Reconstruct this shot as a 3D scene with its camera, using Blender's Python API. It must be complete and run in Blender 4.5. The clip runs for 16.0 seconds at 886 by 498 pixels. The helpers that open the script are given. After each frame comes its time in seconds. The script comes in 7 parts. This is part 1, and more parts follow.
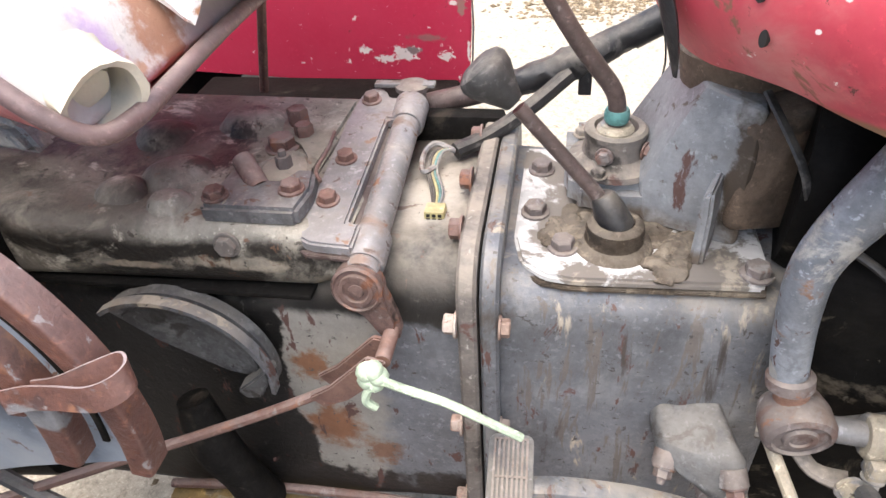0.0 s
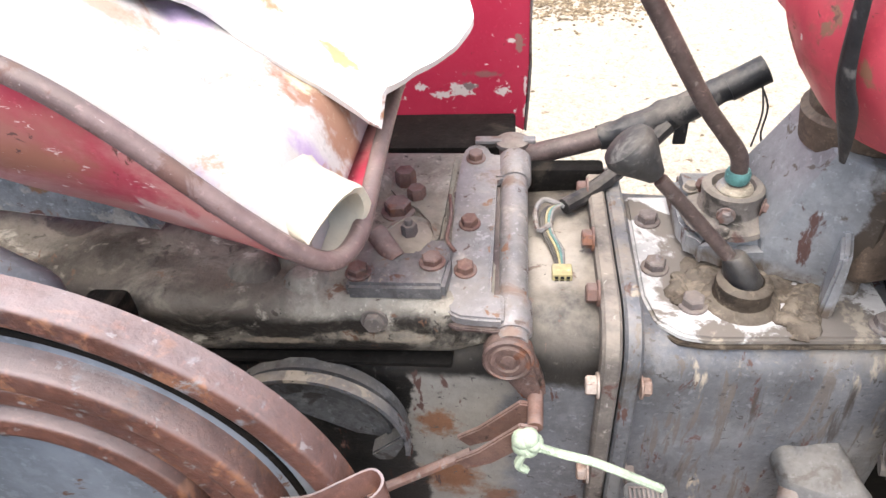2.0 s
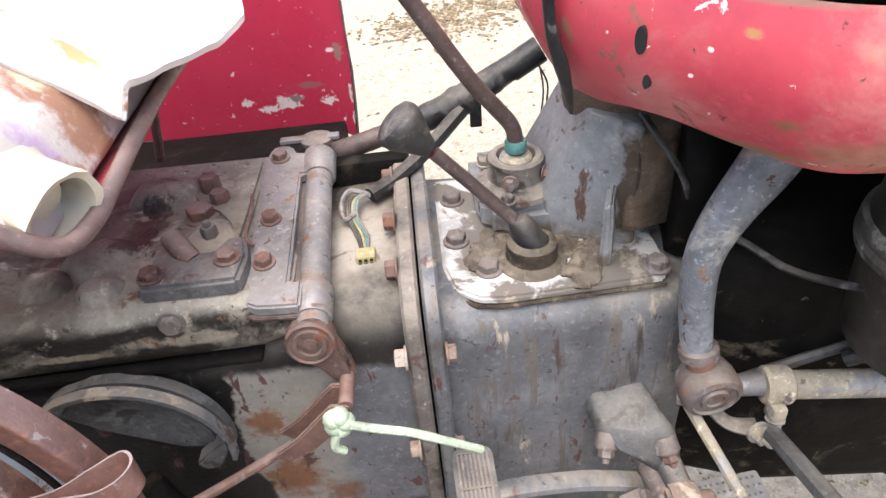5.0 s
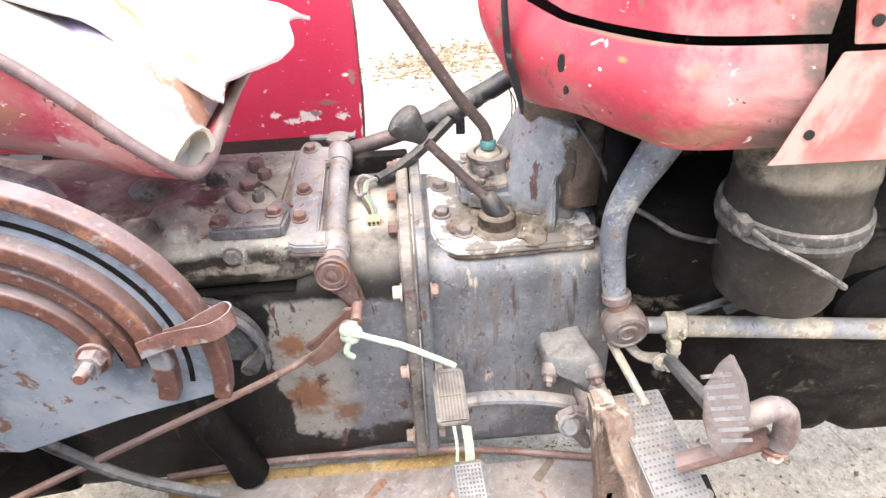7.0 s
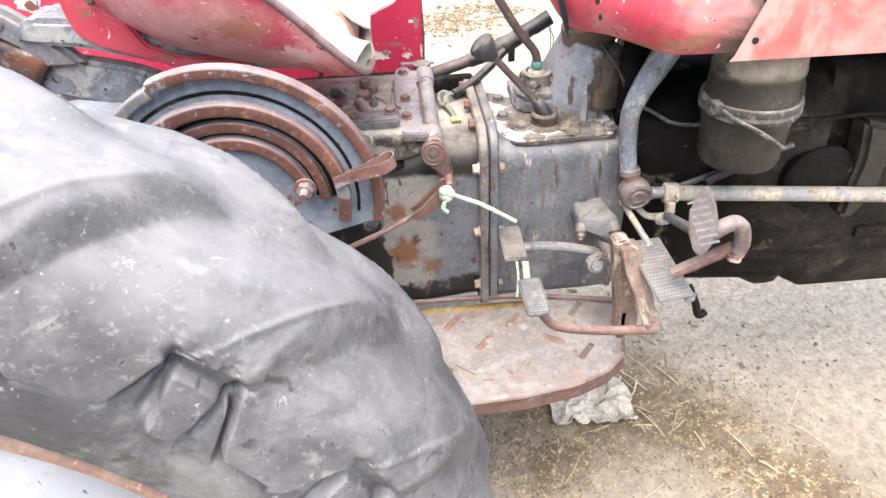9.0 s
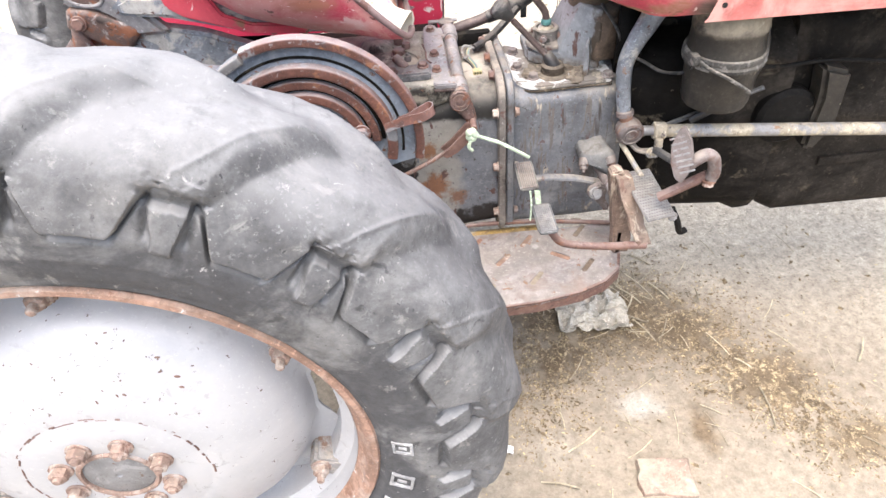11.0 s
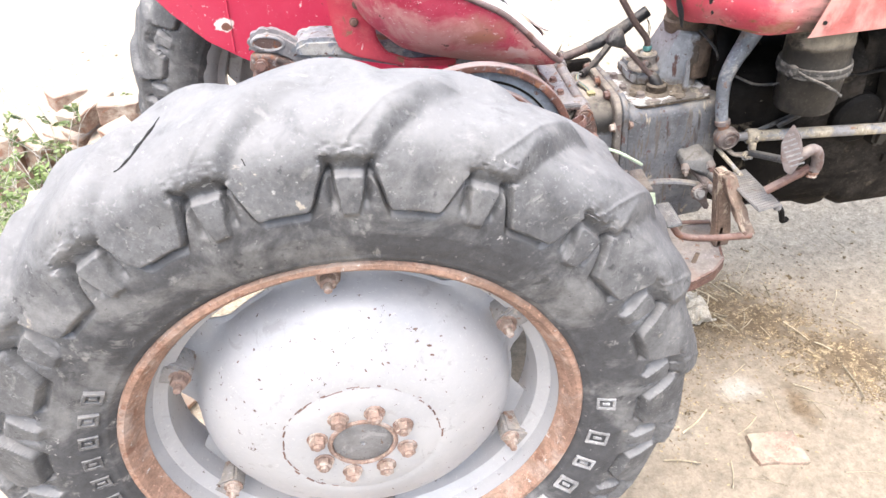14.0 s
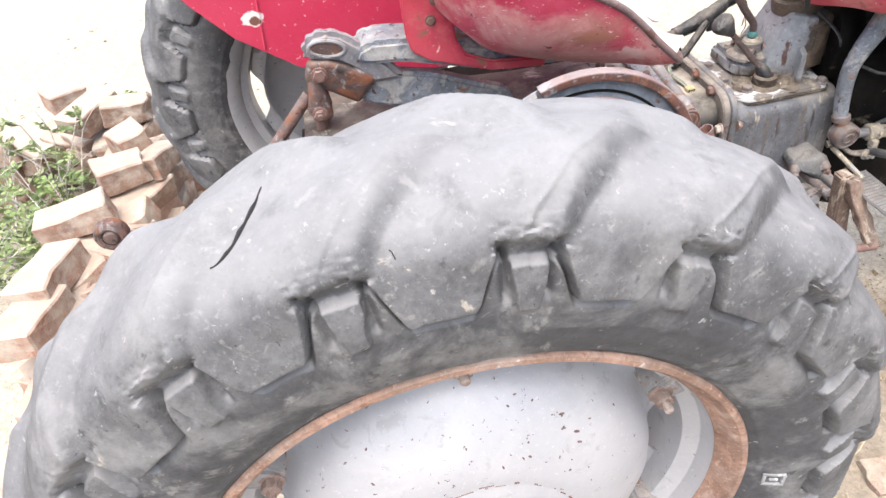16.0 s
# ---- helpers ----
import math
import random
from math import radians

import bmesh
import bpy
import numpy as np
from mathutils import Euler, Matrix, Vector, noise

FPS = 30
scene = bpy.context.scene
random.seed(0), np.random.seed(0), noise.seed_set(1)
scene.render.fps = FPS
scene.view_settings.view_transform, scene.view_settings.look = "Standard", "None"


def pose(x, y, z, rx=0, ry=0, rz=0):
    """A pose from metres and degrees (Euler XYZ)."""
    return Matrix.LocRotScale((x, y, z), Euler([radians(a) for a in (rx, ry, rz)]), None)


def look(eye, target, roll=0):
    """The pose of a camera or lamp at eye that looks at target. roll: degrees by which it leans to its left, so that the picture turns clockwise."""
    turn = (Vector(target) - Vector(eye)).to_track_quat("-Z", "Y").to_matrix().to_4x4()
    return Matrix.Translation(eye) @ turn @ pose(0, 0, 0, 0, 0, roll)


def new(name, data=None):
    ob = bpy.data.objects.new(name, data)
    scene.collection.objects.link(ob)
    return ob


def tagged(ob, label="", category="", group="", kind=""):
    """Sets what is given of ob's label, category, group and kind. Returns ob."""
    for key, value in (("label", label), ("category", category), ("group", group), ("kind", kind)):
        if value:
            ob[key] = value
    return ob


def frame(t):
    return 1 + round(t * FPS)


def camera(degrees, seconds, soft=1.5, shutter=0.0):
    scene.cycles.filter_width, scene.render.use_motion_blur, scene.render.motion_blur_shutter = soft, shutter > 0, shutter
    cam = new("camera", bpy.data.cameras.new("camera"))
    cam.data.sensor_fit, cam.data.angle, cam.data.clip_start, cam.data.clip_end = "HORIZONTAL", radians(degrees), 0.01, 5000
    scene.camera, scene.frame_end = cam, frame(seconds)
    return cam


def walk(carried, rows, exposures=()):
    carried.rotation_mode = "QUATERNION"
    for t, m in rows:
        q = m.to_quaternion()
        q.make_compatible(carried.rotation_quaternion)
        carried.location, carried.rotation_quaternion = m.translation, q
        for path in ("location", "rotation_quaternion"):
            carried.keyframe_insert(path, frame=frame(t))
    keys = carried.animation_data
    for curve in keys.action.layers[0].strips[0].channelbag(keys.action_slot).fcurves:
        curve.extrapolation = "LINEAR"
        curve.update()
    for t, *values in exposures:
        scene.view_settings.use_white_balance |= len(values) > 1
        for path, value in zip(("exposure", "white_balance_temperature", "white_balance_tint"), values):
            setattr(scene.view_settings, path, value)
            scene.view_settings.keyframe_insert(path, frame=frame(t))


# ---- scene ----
cam = camera(67.6, 16.0, soft=1.5)
PATH = [
    (0, (0.779, -0.575, 1.223), (0.459, 0.964, -0.013), -4.2),
    (0.5, (0.699, -0.562, 1.24), (0.386, 0.984, 0.011), -3.0),
    (1, (0.645, -0.56, 1.261), (0.295, 0.981, 0.035), -2.1),
    (1.5, (0.615, -0.568, 1.279), (0.258, 0.959, 0.037), -3.2),
    (2, (0.626, -0.564, 1.301), (0.388, 0.968, 0.038), -5.0),
    (2.5, (0.654, -0.585, 1.301), (0.524, 0.968, 0.047), -4.2),
    (3, (0.687, -0.608, 1.285), (0.661, 0.971, 0.057), -4.2),
    (3.5, (0.696, -0.609, 1.287), (0.687, 0.975, 0.067), -4.4),
    (4, (0.711, -0.6, 1.277), (0.731, 0.989, 0.063), -4.3),
    (4.5, (0.733, -0.593, 1.268), (0.768, 0.988, 0.044), -5.8),
    (7, (0.719, -0.848, 1.332), (0.806, 0.807, 0.212), -2.5),
    (7.5, (0.722, -0.952, 1.359), (0.77, 0.714, 0.254), -2.8),
    (8, (0.698, -1.027, 1.364), (0.732, 0.614, 0.221), -2.7),
    (8.5, (0.617, -1.134, 1.383), (0.698, 0.488, 0.217), -2.7),
    (11, (0.503, -1.442, 1.567), (0.559, 0.045, 0.231), -4.6),
    (11.5, (0.473, -1.486, 1.566), (0.526, -0.001, 0.227), -5.3),
    (12, (0.434, -1.536, 1.575), (0.503, -0.019, 0.273), -4.9),
    (12.5, (0.397, -1.592, 1.589), (0.484, -0.045, 0.325), -5.6),
    (13, (0.357, -1.625, 1.603), (0.458, -0.076, 0.342), -5.2),
    (13.5, (0.26, -1.613, 1.62), (0.366, -0.051, 0.375), -5.9),
    (14, (0.105, -1.605, 1.633), (0.237, -0.035, 0.402), -6.1),
    (14.5, (-0.013, -1.6, 1.648), (0.156, -0.03, 0.421), -5.9),
    (15, (-0.034, -1.561, 1.641), (0.16, -0.001, 0.404), -6.3),
    (15.5, (-0.045, -1.43, 1.631), (0.143, 0.111, 0.37), -6.6),
    (16, (-0.068, -1.315, 1.627), (0.08, 0.187, 0.315), -7.8),
]
EXPOSURES = [(0, 1.07), (1.5, 1.02), (2.5, 0.99), (3.5, 0.77), (4.5, 0.79), (7, 1.53), (8.5, 1.41), (11, 1.25), (13, 1.21), (14, 1.20), (15, 1.15), (16, 1.02)]
walk(cam, [(t, look(eye, target, roll)) for t, eye, target, roll in PATH], EXPOSURES)

# ---- light: thin overcast, high soft sun ----
world = bpy.data.worlds.new("sky")
scene.world = world
world.use_nodes = True
wn = world.node_tree
sky = wn.nodes.new("ShaderNodeTexSky")
sky.sky_type, sky.sun_disc = "NISHITA", False
sky.sun_elevation, sky.sun_rotation = radians(74), radians(198)
sky.air_density, sky.dust_density, sky.ozone_density = 1.0, 4.0, 0.6
wn.links.new(sky.outputs[0], wn.nodes["Background"].inputs[0])
wn.nodes["Background"].inputs[1].default_value = 0.20
sun = new("sun", bpy.data.lights.new("sun", "SUN"))
sun.data.energy, sun.data.angle, sun.data.color = 2.7, radians(80), (1.0, 0.968, 0.935)
sun.matrix_world = look((0, 0, 5), (0.45, 1.36, 0))


# ---- materials ----
def mat(name, base, rough=0.6, metal=0.0, layers=(), bump=0.2, grain=120.0, dust=0.0, dust_col=(0.36, 0.315, 0.255), second=None, vary=0.0, wear=None, zones=(), fine=1.0, spots=(), even=0.0, spec=0.5, dust_from=0.1):
    """A surface: base colour with a second tone at a large scale; layers of (colour, scale, threshold, softness,
    roughness, metal, stretch) in patches of noise; spots of (axis, axis, centre, centre, radius, radius, wander,
    softness, colour) for single patches of colour such as stains, chips and painted shade; zones of (axis, from, to,
    wander, colour, roughness) where one colour, stain and painted shade among them, covers one side; worn edges; dust,
    on some things with painted light, on what faces up; fine grain as relief."""
    m = bpy.data.materials.new(name)
    m.use_nodes = True
    n, l = m.node_tree.nodes, m.node_tree.links
    b = n["Principled BSDF"]
    b.inputs["Specular IOR Level"].default_value = spec
    co = n.new("ShaderNodeTexCoord").outputs["Object"]

    def noise_tex(scale, detail=6.0, shift=0.0, distort=0.0, stretch=1.0, rough_n=0.66):
        t = n.new("ShaderNodeTexNoise")
        t.inputs["Scale"].default_value, t.inputs["Detail"].default_value, t.inputs["Distortion"].default_value = scale, detail, distort
        t.inputs["Roughness"].default_value = rough_n
        mp = n.new("ShaderNodeMapping")
        mp.inputs["Location"].default_value = (shift, -shift * 1.7, shift * 0.6)
        mp.inputs["Scale"].default_value = (1, 1, stretch)
        l.new(co, mp.inputs["Vector"]), l.new(mp.outputs[0], t.inputs["Vector"])
        return t.outputs["Fac"]

    def ramp(fac, lo, hi):
        r = n.new("ShaderNodeMapRange")
        r.interpolation_type = "SMOOTHSTEP"
        r.inputs["From Min"].default_value, r.inputs["From Max"].default_value = lo, hi
        l.new(fac, r.inputs["Value"])
        return r.outputs["Result"]

    def calc(op, a, c):
        x = n.new("ShaderNodeMath")
        x.operation = op
        for sock, v in zip(x.inputs, (a, c)):
            if isinstance(v, (int, float)):
                sock.default_value = v
            else:
                l.new(v, sock)
        return x.outputs[0]

    def mixc(fac, a, c):
        x = n.new("ShaderNodeMix")
        x.data_type, x.blend_type = "RGBA", "MIX"
        l.new(fac, x.inputs["Factor"])
        for sock, v in ((x.inputs[6], a), (x.inputs[7], c)):
            if isinstance(v, tuple):
                sock.default_value = (*v, 1)
            else:
                l.new(v, sock)
        return x.outputs[2]

    def mixf(fac, a, c):
        x = n.new("ShaderNodeMix")
        l.new(fac, x.inputs["Factor"])
        for sock, v in ((x.inputs["A"], a), (x.inputs["B"], c)):
            if isinstance(v, (int, float)):
                sock.default_value = v
            else:
                l.new(v, sock)
        return x.outputs["Result"]

    dark = second or tuple(c * 0.66 for c in base)
    col = mixc(ramp(noise_tex(10.0, 10.0, 3.1), 0.40, 0.60), base, dark)
    col = mixc(ramp(noise_tex(85.0, 6.0, 1.3), 0.50, 0.62), col, tuple(c * (1 - 0.3 * fine) for c in base))
    col = mixc(ramp(noise_tex(130.0, 4.0, 8.3), 0.58, 0.66), col, tuple(min(1.0, c * (1 + 0.35 * fine)) for c in base))
    if vary:
        oi = n.new("ShaderNodeObjectInfo").outputs["Random"]
        hv = n.new("ShaderNodeHueSaturation")
        mm = n.new("ShaderNodeMapRange")
        mm.inputs["To Min"].default_value, mm.inputs["To Max"].default_value = 1 - vary, 1 + vary
        l.new(oi, mm.inputs["Value"]), l.new(mm.outputs[0], hv.inputs["Value"]), l.new(col, hv.inputs["Color"])
        col = hv.outputs[0]
    rg, mt = float(rough), float(metal)
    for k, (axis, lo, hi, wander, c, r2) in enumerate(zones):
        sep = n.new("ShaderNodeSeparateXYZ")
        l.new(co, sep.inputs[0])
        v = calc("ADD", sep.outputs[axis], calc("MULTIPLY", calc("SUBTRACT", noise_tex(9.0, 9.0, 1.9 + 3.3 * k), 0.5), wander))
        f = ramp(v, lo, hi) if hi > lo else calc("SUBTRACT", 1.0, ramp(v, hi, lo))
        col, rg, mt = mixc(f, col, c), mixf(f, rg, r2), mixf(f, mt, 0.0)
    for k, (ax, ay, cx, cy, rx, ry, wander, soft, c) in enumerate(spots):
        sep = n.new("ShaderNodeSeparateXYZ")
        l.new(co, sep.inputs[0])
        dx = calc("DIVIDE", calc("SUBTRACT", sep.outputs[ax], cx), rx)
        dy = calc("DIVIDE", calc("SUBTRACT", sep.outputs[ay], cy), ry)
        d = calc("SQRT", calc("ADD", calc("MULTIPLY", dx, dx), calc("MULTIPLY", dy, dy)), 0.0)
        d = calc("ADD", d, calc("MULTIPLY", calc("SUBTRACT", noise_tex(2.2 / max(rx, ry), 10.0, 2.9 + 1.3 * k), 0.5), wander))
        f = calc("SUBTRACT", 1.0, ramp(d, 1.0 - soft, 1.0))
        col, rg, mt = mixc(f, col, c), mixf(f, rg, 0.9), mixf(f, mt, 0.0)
    for k, (c, sc, at, soft, r2, m2, *st) in enumerate(layers):
        f = ramp(noise_tex(sc, 10.0, 5.7 + 2.3 * k, 0.5, st[0] if st else 1.0), at, at + soft)
        col, rg, mt = mixc(f, col, c), mixf(f, rg, r2), mixf(f, mt, m2)
    if fine > 0.3:
        hv = n.new("ShaderNodeHueSaturation")
        mm = n.new("ShaderNodeMapRange")
        mm.inputs["From Min"].default_value, mm.inputs["From Max"].default_value = 0.34, 0.66
        mm.inputs["To Min"].default_value, mm.inputs["To Max"].default_value = 1 - 0.42 * fine, 1 + 0.30 * fine
        l.new(noise_tex(34.0, 14.0, 6.6, 0.0, 1.0, 0.82), mm.inputs["Value"]), l.new(mm.outputs[0], hv.inputs["Value"]), l.new(col, hv.inputs["Color"])
        col = hv.outputs[0]
    geo = n.new("ShaderNodeNewGeometry")
    if wear:
        f = calc("MULTIPLY", ramp(geo.outputs["Pointiness"], 0.53, 0.60), ramp(noise_tex(45.0, 6.0, 4.4), 0.42, 0.55))
        col, rg = mixc(f, col, wear), mixf(f, rg, 0.6)
    if dust:
        sep = n.new("ShaderNodeSeparateXYZ")
        l.new(geo.outputs["Normal"], sep.inputs[0])
        f = calc("MULTIPLY", ramp(sep.outputs["Z"], dust_from, 1.0), ramp(noise_tex(16.0, 10.0, 9.4), 0.36 - even, 0.60 - even * 0.4))
        f = calc("MULTIPLY", f, dust)
        col, rg, mt = mixc(f, col, dust_col), mixf(f, rg, 0.95), mixf(f, mt, 0.0)
    for sock, v in ((b.inputs["Base Color"], col), (b.inputs["Roughness"], rg), (b.inputs["Metallic"], mt)):
        if isinstance(v, float):
            sock.default_value = v
        else:
            l.new(v, sock)
    if bump:
        h = calc("ADD", calc("MULTIPLY", noise_tex(grain, 6.0), 0.5), noise_tex(grain / 7, 6.0, 2.2))
        bp = n.new("ShaderNodeBump")
        bp.inputs["Strength"].default_value, bp.inputs["Distance"].default_value = bump, 0.004
        l.new(h, bp.inputs["Height"]), l.new(bp.outputs[0], b.inputs["Normal"])
    return m


RUSTB, RUSTO, GREASE_BLACK, DUST = (0.095, 0.05, 0.042), (0.27, 0.105, 0.045), (0.014, 0.012, 0.011), (0.36, 0.315, 0.25)
PALE, SILVER = (0.34, 0.32, 0.29), (0.40, 0.40, 0.40)
M_cast = mat("cast_grey", (0.142, 0.149, 0.164), 0.45, 0.2, [((0.205, 0.21, 0.218), 6, 0.51, 0.14, 0.5, 0.2), ((0.07, 0.06, 0.052), 8, 0.56, 0.10, 0.6, 0.0, 0.5), ((0.12, 0.105, 0.095), 60, 0.56, 0.05, 0.7, 0.0, 0.13), (DUST, 26, 0.585, 0.07, 0.9, 0.0, 0.3), (RUSTB, 42, 0.60, 0.04, 0.85, 0.0, 0.35), ((0.045, 0.037, 0.032), 17, 0.60, 0.07, 0.6, 0.0, 0.22), ((0.05, 0.047, 0.045), 120, 0.615, 0.025, 0.6, 0.0)], 0.4, 190, 0.55, fine=0.6)
# peeled grey paint, near black towards the bottom
M_housing = mat("peeled_shaded_housing", (0.185, 0.195, 0.215), 0.48, 0.2, [(RUSTB, 44, 0.60, 0.04, 0.85, 0.0, 0.4), ((0.06, 0.055, 0.05), 110, 0.62, 0.03, 0.6, 0.0)], 0.4, 170, 0.4, fine=0.5,
                # zones colour in grease and deep shade behind x 0.52, shade under the cover
                zones=[(0, 0.628, 0.60, 0.14, (0.26, 0.245, 0.22), 0.85), (0, 0.525, 0.517, 0.14, (0.008, 0.0075, 0.007), 0.5), (2, 0.525, 0.505, 0.20, GREASE_BLACK, 0.5), (2, 0.772, 0.784, 0.05, (0.012, 0.011, 0.010), 0.5)],
                spots=[(0, 2, 0.55, 0.60, 0.045, 0.05, 1.8, 0.6, (0.20, 0.095, 0.05)), (0, 2, 0.535, 0.70, 0.03, 0.03, 2.2, 0.6, (0.20, 0.10, 0.055)), (0, 2, 0.60, 0.565, 0.03, 0.03, 2.2, 0.6, (0.18, 0.10, 0.065)), (0, 1, 0.66, -0.02, 0.06, 0.10, 1.2, 0.7, (0.36, 0.33, 0.285))])
M_castdirty = mat("cast_dirty", (0.17, 0.15, 0.135), 0.75, 0.05, [((0.25, 0.22, 0.185), 9, 0.49, 0.14, 0.9, 0.0), (RUSTB, 20, 0.58, 0.08, 0.85, 0.0), ((0.04, 0.035, 0.03), 8, 0.60, 0.06, 0.6, 0.0), (PALE, 70, 0.62, 0.04, 0.9, 0.0)], 0.5, 150, 0.6, fine=0.6)
# darker behind x 0.41, near black below z 0.87
M_cover = mat("lift_cover_dirt_shade", (0.35, 0.330, 0.280), 0.75, 0.0, [((0.20, 0.182, 0.150), 9, 0.49, 0.10, 0.8, 0.0), ((0.45, 0.42, 0.355), 15, 0.57, 0.08, 0.9, 0.0), ((0.15, 0.085, 0.055), 30, 0.61, 0.05, 0.85, 0.0), (GREASE_BLACK, 8, 0.560, 0.05, 0.40, 0.0), ((0.05, 0.043, 0.036), 80, 0.62, 0.03, 0.7, 0.0)], 0.8, 110, 0.25, zones=[(0, 0.45, 0.37, 0.16, (0.060, 0.052, 0.042), 0.5), (2, 0.874, 0.862, 0.045, (0.022, 0.019, 0.016), 0.45)], fine=0.8, spec=0.35,
              # dark spots colour in grease and the shade of recesses round the boss
              spots=[(0, 1, 0.462, -0.02, 0.022, 0.045, 1.6, 0.7, (0.05, 0.042, 0.034)), (0, 1, 0.535, -0.03, 0.014, 0.03, 1.6, 0.7, (0.07, 0.058, 0.045)), (0, 1, 0.43, 0.02, 0.02, 0.03, 2.0, 0.7, (0.09, 0.075, 0.058)), (0, 2, 0.50, 0.845, 0.06, 0.010, 2.4, 0.5, (0.30, 0.26, 0.205)), (0, 2, 0.38, 0.838, 0.05, 0.005, 2.4, 0.5, (0.25, 0.21, 0.16))])
# grease on dirty parts, and painted shade in slits, grooves and gaps
M_grease_shade = mat("greasy_shade_black", (0.012, 0.011, 0.010), 0.65, 0.0, [((0.035, 0.03, 0.024), 13, 0.57, 0.1, 0.8, 0.0), ((0.08, 0.068, 0.055), 40, 0.66, 0.05, 0.95, 0.0)], 0.5, 90, 0.0, spec=0.1)
M_rust = mat("rust_brown", (0.185, 0.108, 0.086), 0.6, 0.1, [((0.22, 0.10, 0.06), 30, 0.57, 0.10, 0.85, 0.0), ((0.24, 0.215, 0.205), 15, 0.60, 0.08, 0.5, 0.2), ((0.07, 0.042, 0.036), 44, 0.60, 0.06, 0.7, 0.0)], 0.4, 230, 0.45, (0.33, 0.28, 0.26), second=(0.115, 0.06, 0.05), fine=0.6)
# pinkish grey upward faces: dust and the lit top put into the colour
M_track = mat("worn_rusty_track", (0.165, 0.075, 0.055), 0.4, 0.1, [((0.25, 0.115, 0.065), 34, 0.55, 0.08, 0.8, 0.0), ((0.085, 0.045, 0.04), 20, 0.56, 0.08, 0.6, 0.0), ((0.27, 0.24, 0.235), 80, 0.61, 0.04, 0.5, 0.1), ((0.25, 0.25, 0.26), 9, 0.565, 0.05, 0.4, 0.2)], 0.5, 240, 0.55, (0.35, 0.32, 0.325), second=(0.12, 0.06, 0.05), fine=0.8, even=0.2)
M_board = mat("rusty_board", (0.265, 0.24, 0.232), 0.6, 0.1, [((0.185, 0.14, 0.125), 9, 0.53, 0.14, 0.8, 0.0), ((0.33, 0.31, 0.30), 14, 0.55, 0.10, 0.7, 0.0), ((0.20, 0.10, 0.06), 40, 0.61, 0.05, 0.9, 0.0)], 0.35, 220, 0.2, fine=0.7)
M_seat = mat("scraped_red_seat", (0.46, 0.06, 0.10), 0.42, 0.0, [((0.52, 0.24, 0.22), 7, 0.46, 0.16, 0.5, 0.0), ((0.68, 0.52, 0.49), 75, 0.62, 0.03, 0.6, 0.0, 2.4), ((0.13, 0.06, 0.05), 55, 0.645, 0.03, 0.85, 0.0), ((0.09, 0.05, 0.045), 22, 0.68, 0.02, 0.85, 0.0)], 0.08, 90, 0.0, second=(0.38, 0.03, 0.062), fine=0.25,
             spots=[(0, 2, 0.33, 1.135, 0.11, 0.05, 1.3, 0.7, (0.37, 0.145, 0.12)), (0, 2, 0.35, 1.12, 0.06, 0.02, 1.6, 0.7, (0.33, 0.13, 0.085)), (0, 2, 0.42, 1.075, 0.04, 0.02, 3.0, 0.3, (0.56, 0.36, 0.34))])
M_rustgrey = mat("rust_grey", (0.185, 0.155, 0.147), 0.6, 0.15, [((0.12, 0.075, 0.062), 15, 0.52, 0.10, 0.8, 0.0), ((0.21, 0.105, 0.065), 40, 0.60, 0.06, 0.9, 0.0), ((0.30, 0.285, 0.28), 26, 0.585, 0.08, 0.5, 0.2)], 0.4, 220, 0.4, fine=0.6)
M_orange = mat("rust_orange", (0.27, 0.145, 0.10), 0.85, 0.0, [((0.16, 0.08, 0.058), 34, 0.53, 0.10, 0.9, 0.0), ((0.44, 0.36, 0.31), 19, 0.575, 0.07, 0.8, 0.0)], 0.5, 260, 0.2)
M_nut = mat("dusty_rusty_nut", (0.30, 0.205, 0.165), 0.85, 0.0, [((0.40, 0.34, 0.30), 30, 0.50, 0.10, 0.9, 0.0), ((0.16, 0.09, 0.07), 50, 0.58, 0.08, 0.9, 0.0)], 0.4, 260, 0.3)
M_rim = mat("dusty_rusty_rim", (0.33, 0.20, 0.145), 0.85, 0.0, [((0.42, 0.33, 0.28), 14, 0.47, 0.26, 0.9, 0.0), ((0.20, 0.105, 0.07), 26, 0.58, 0.08, 0.9, 0.0), ((0.46, 0.44, 0.42), 50, 0.62, 0.05, 0.8, 0.0)], 0.5, 240, 0.3)
M_wood = mat("flaking_bracket", (0.22, 0.155, 0.12), 0.8, 0.0, [((0.40, 0.33, 0.26), 26, 0.53, 0.06, 0.85, 0.0, 0.25), ((0.13, 0.075, 0.055), 30, 0.57, 0.06, 0.85, 0.0, 0.3)], 0.5, 160, 0.2)
M_dirt = mat("caked_soil", (0.085, 0.066, 0.049), 0.95, 0.0, [((0.19, 0.155, 0.115), 40, 0.52, 0.10, 0.95, 0.0), ((0.04, 0.032, 0.025), 25, 0.58, 0.08, 0.9, 0.0)], 0.9, 120, 0.3, spec=0.2)
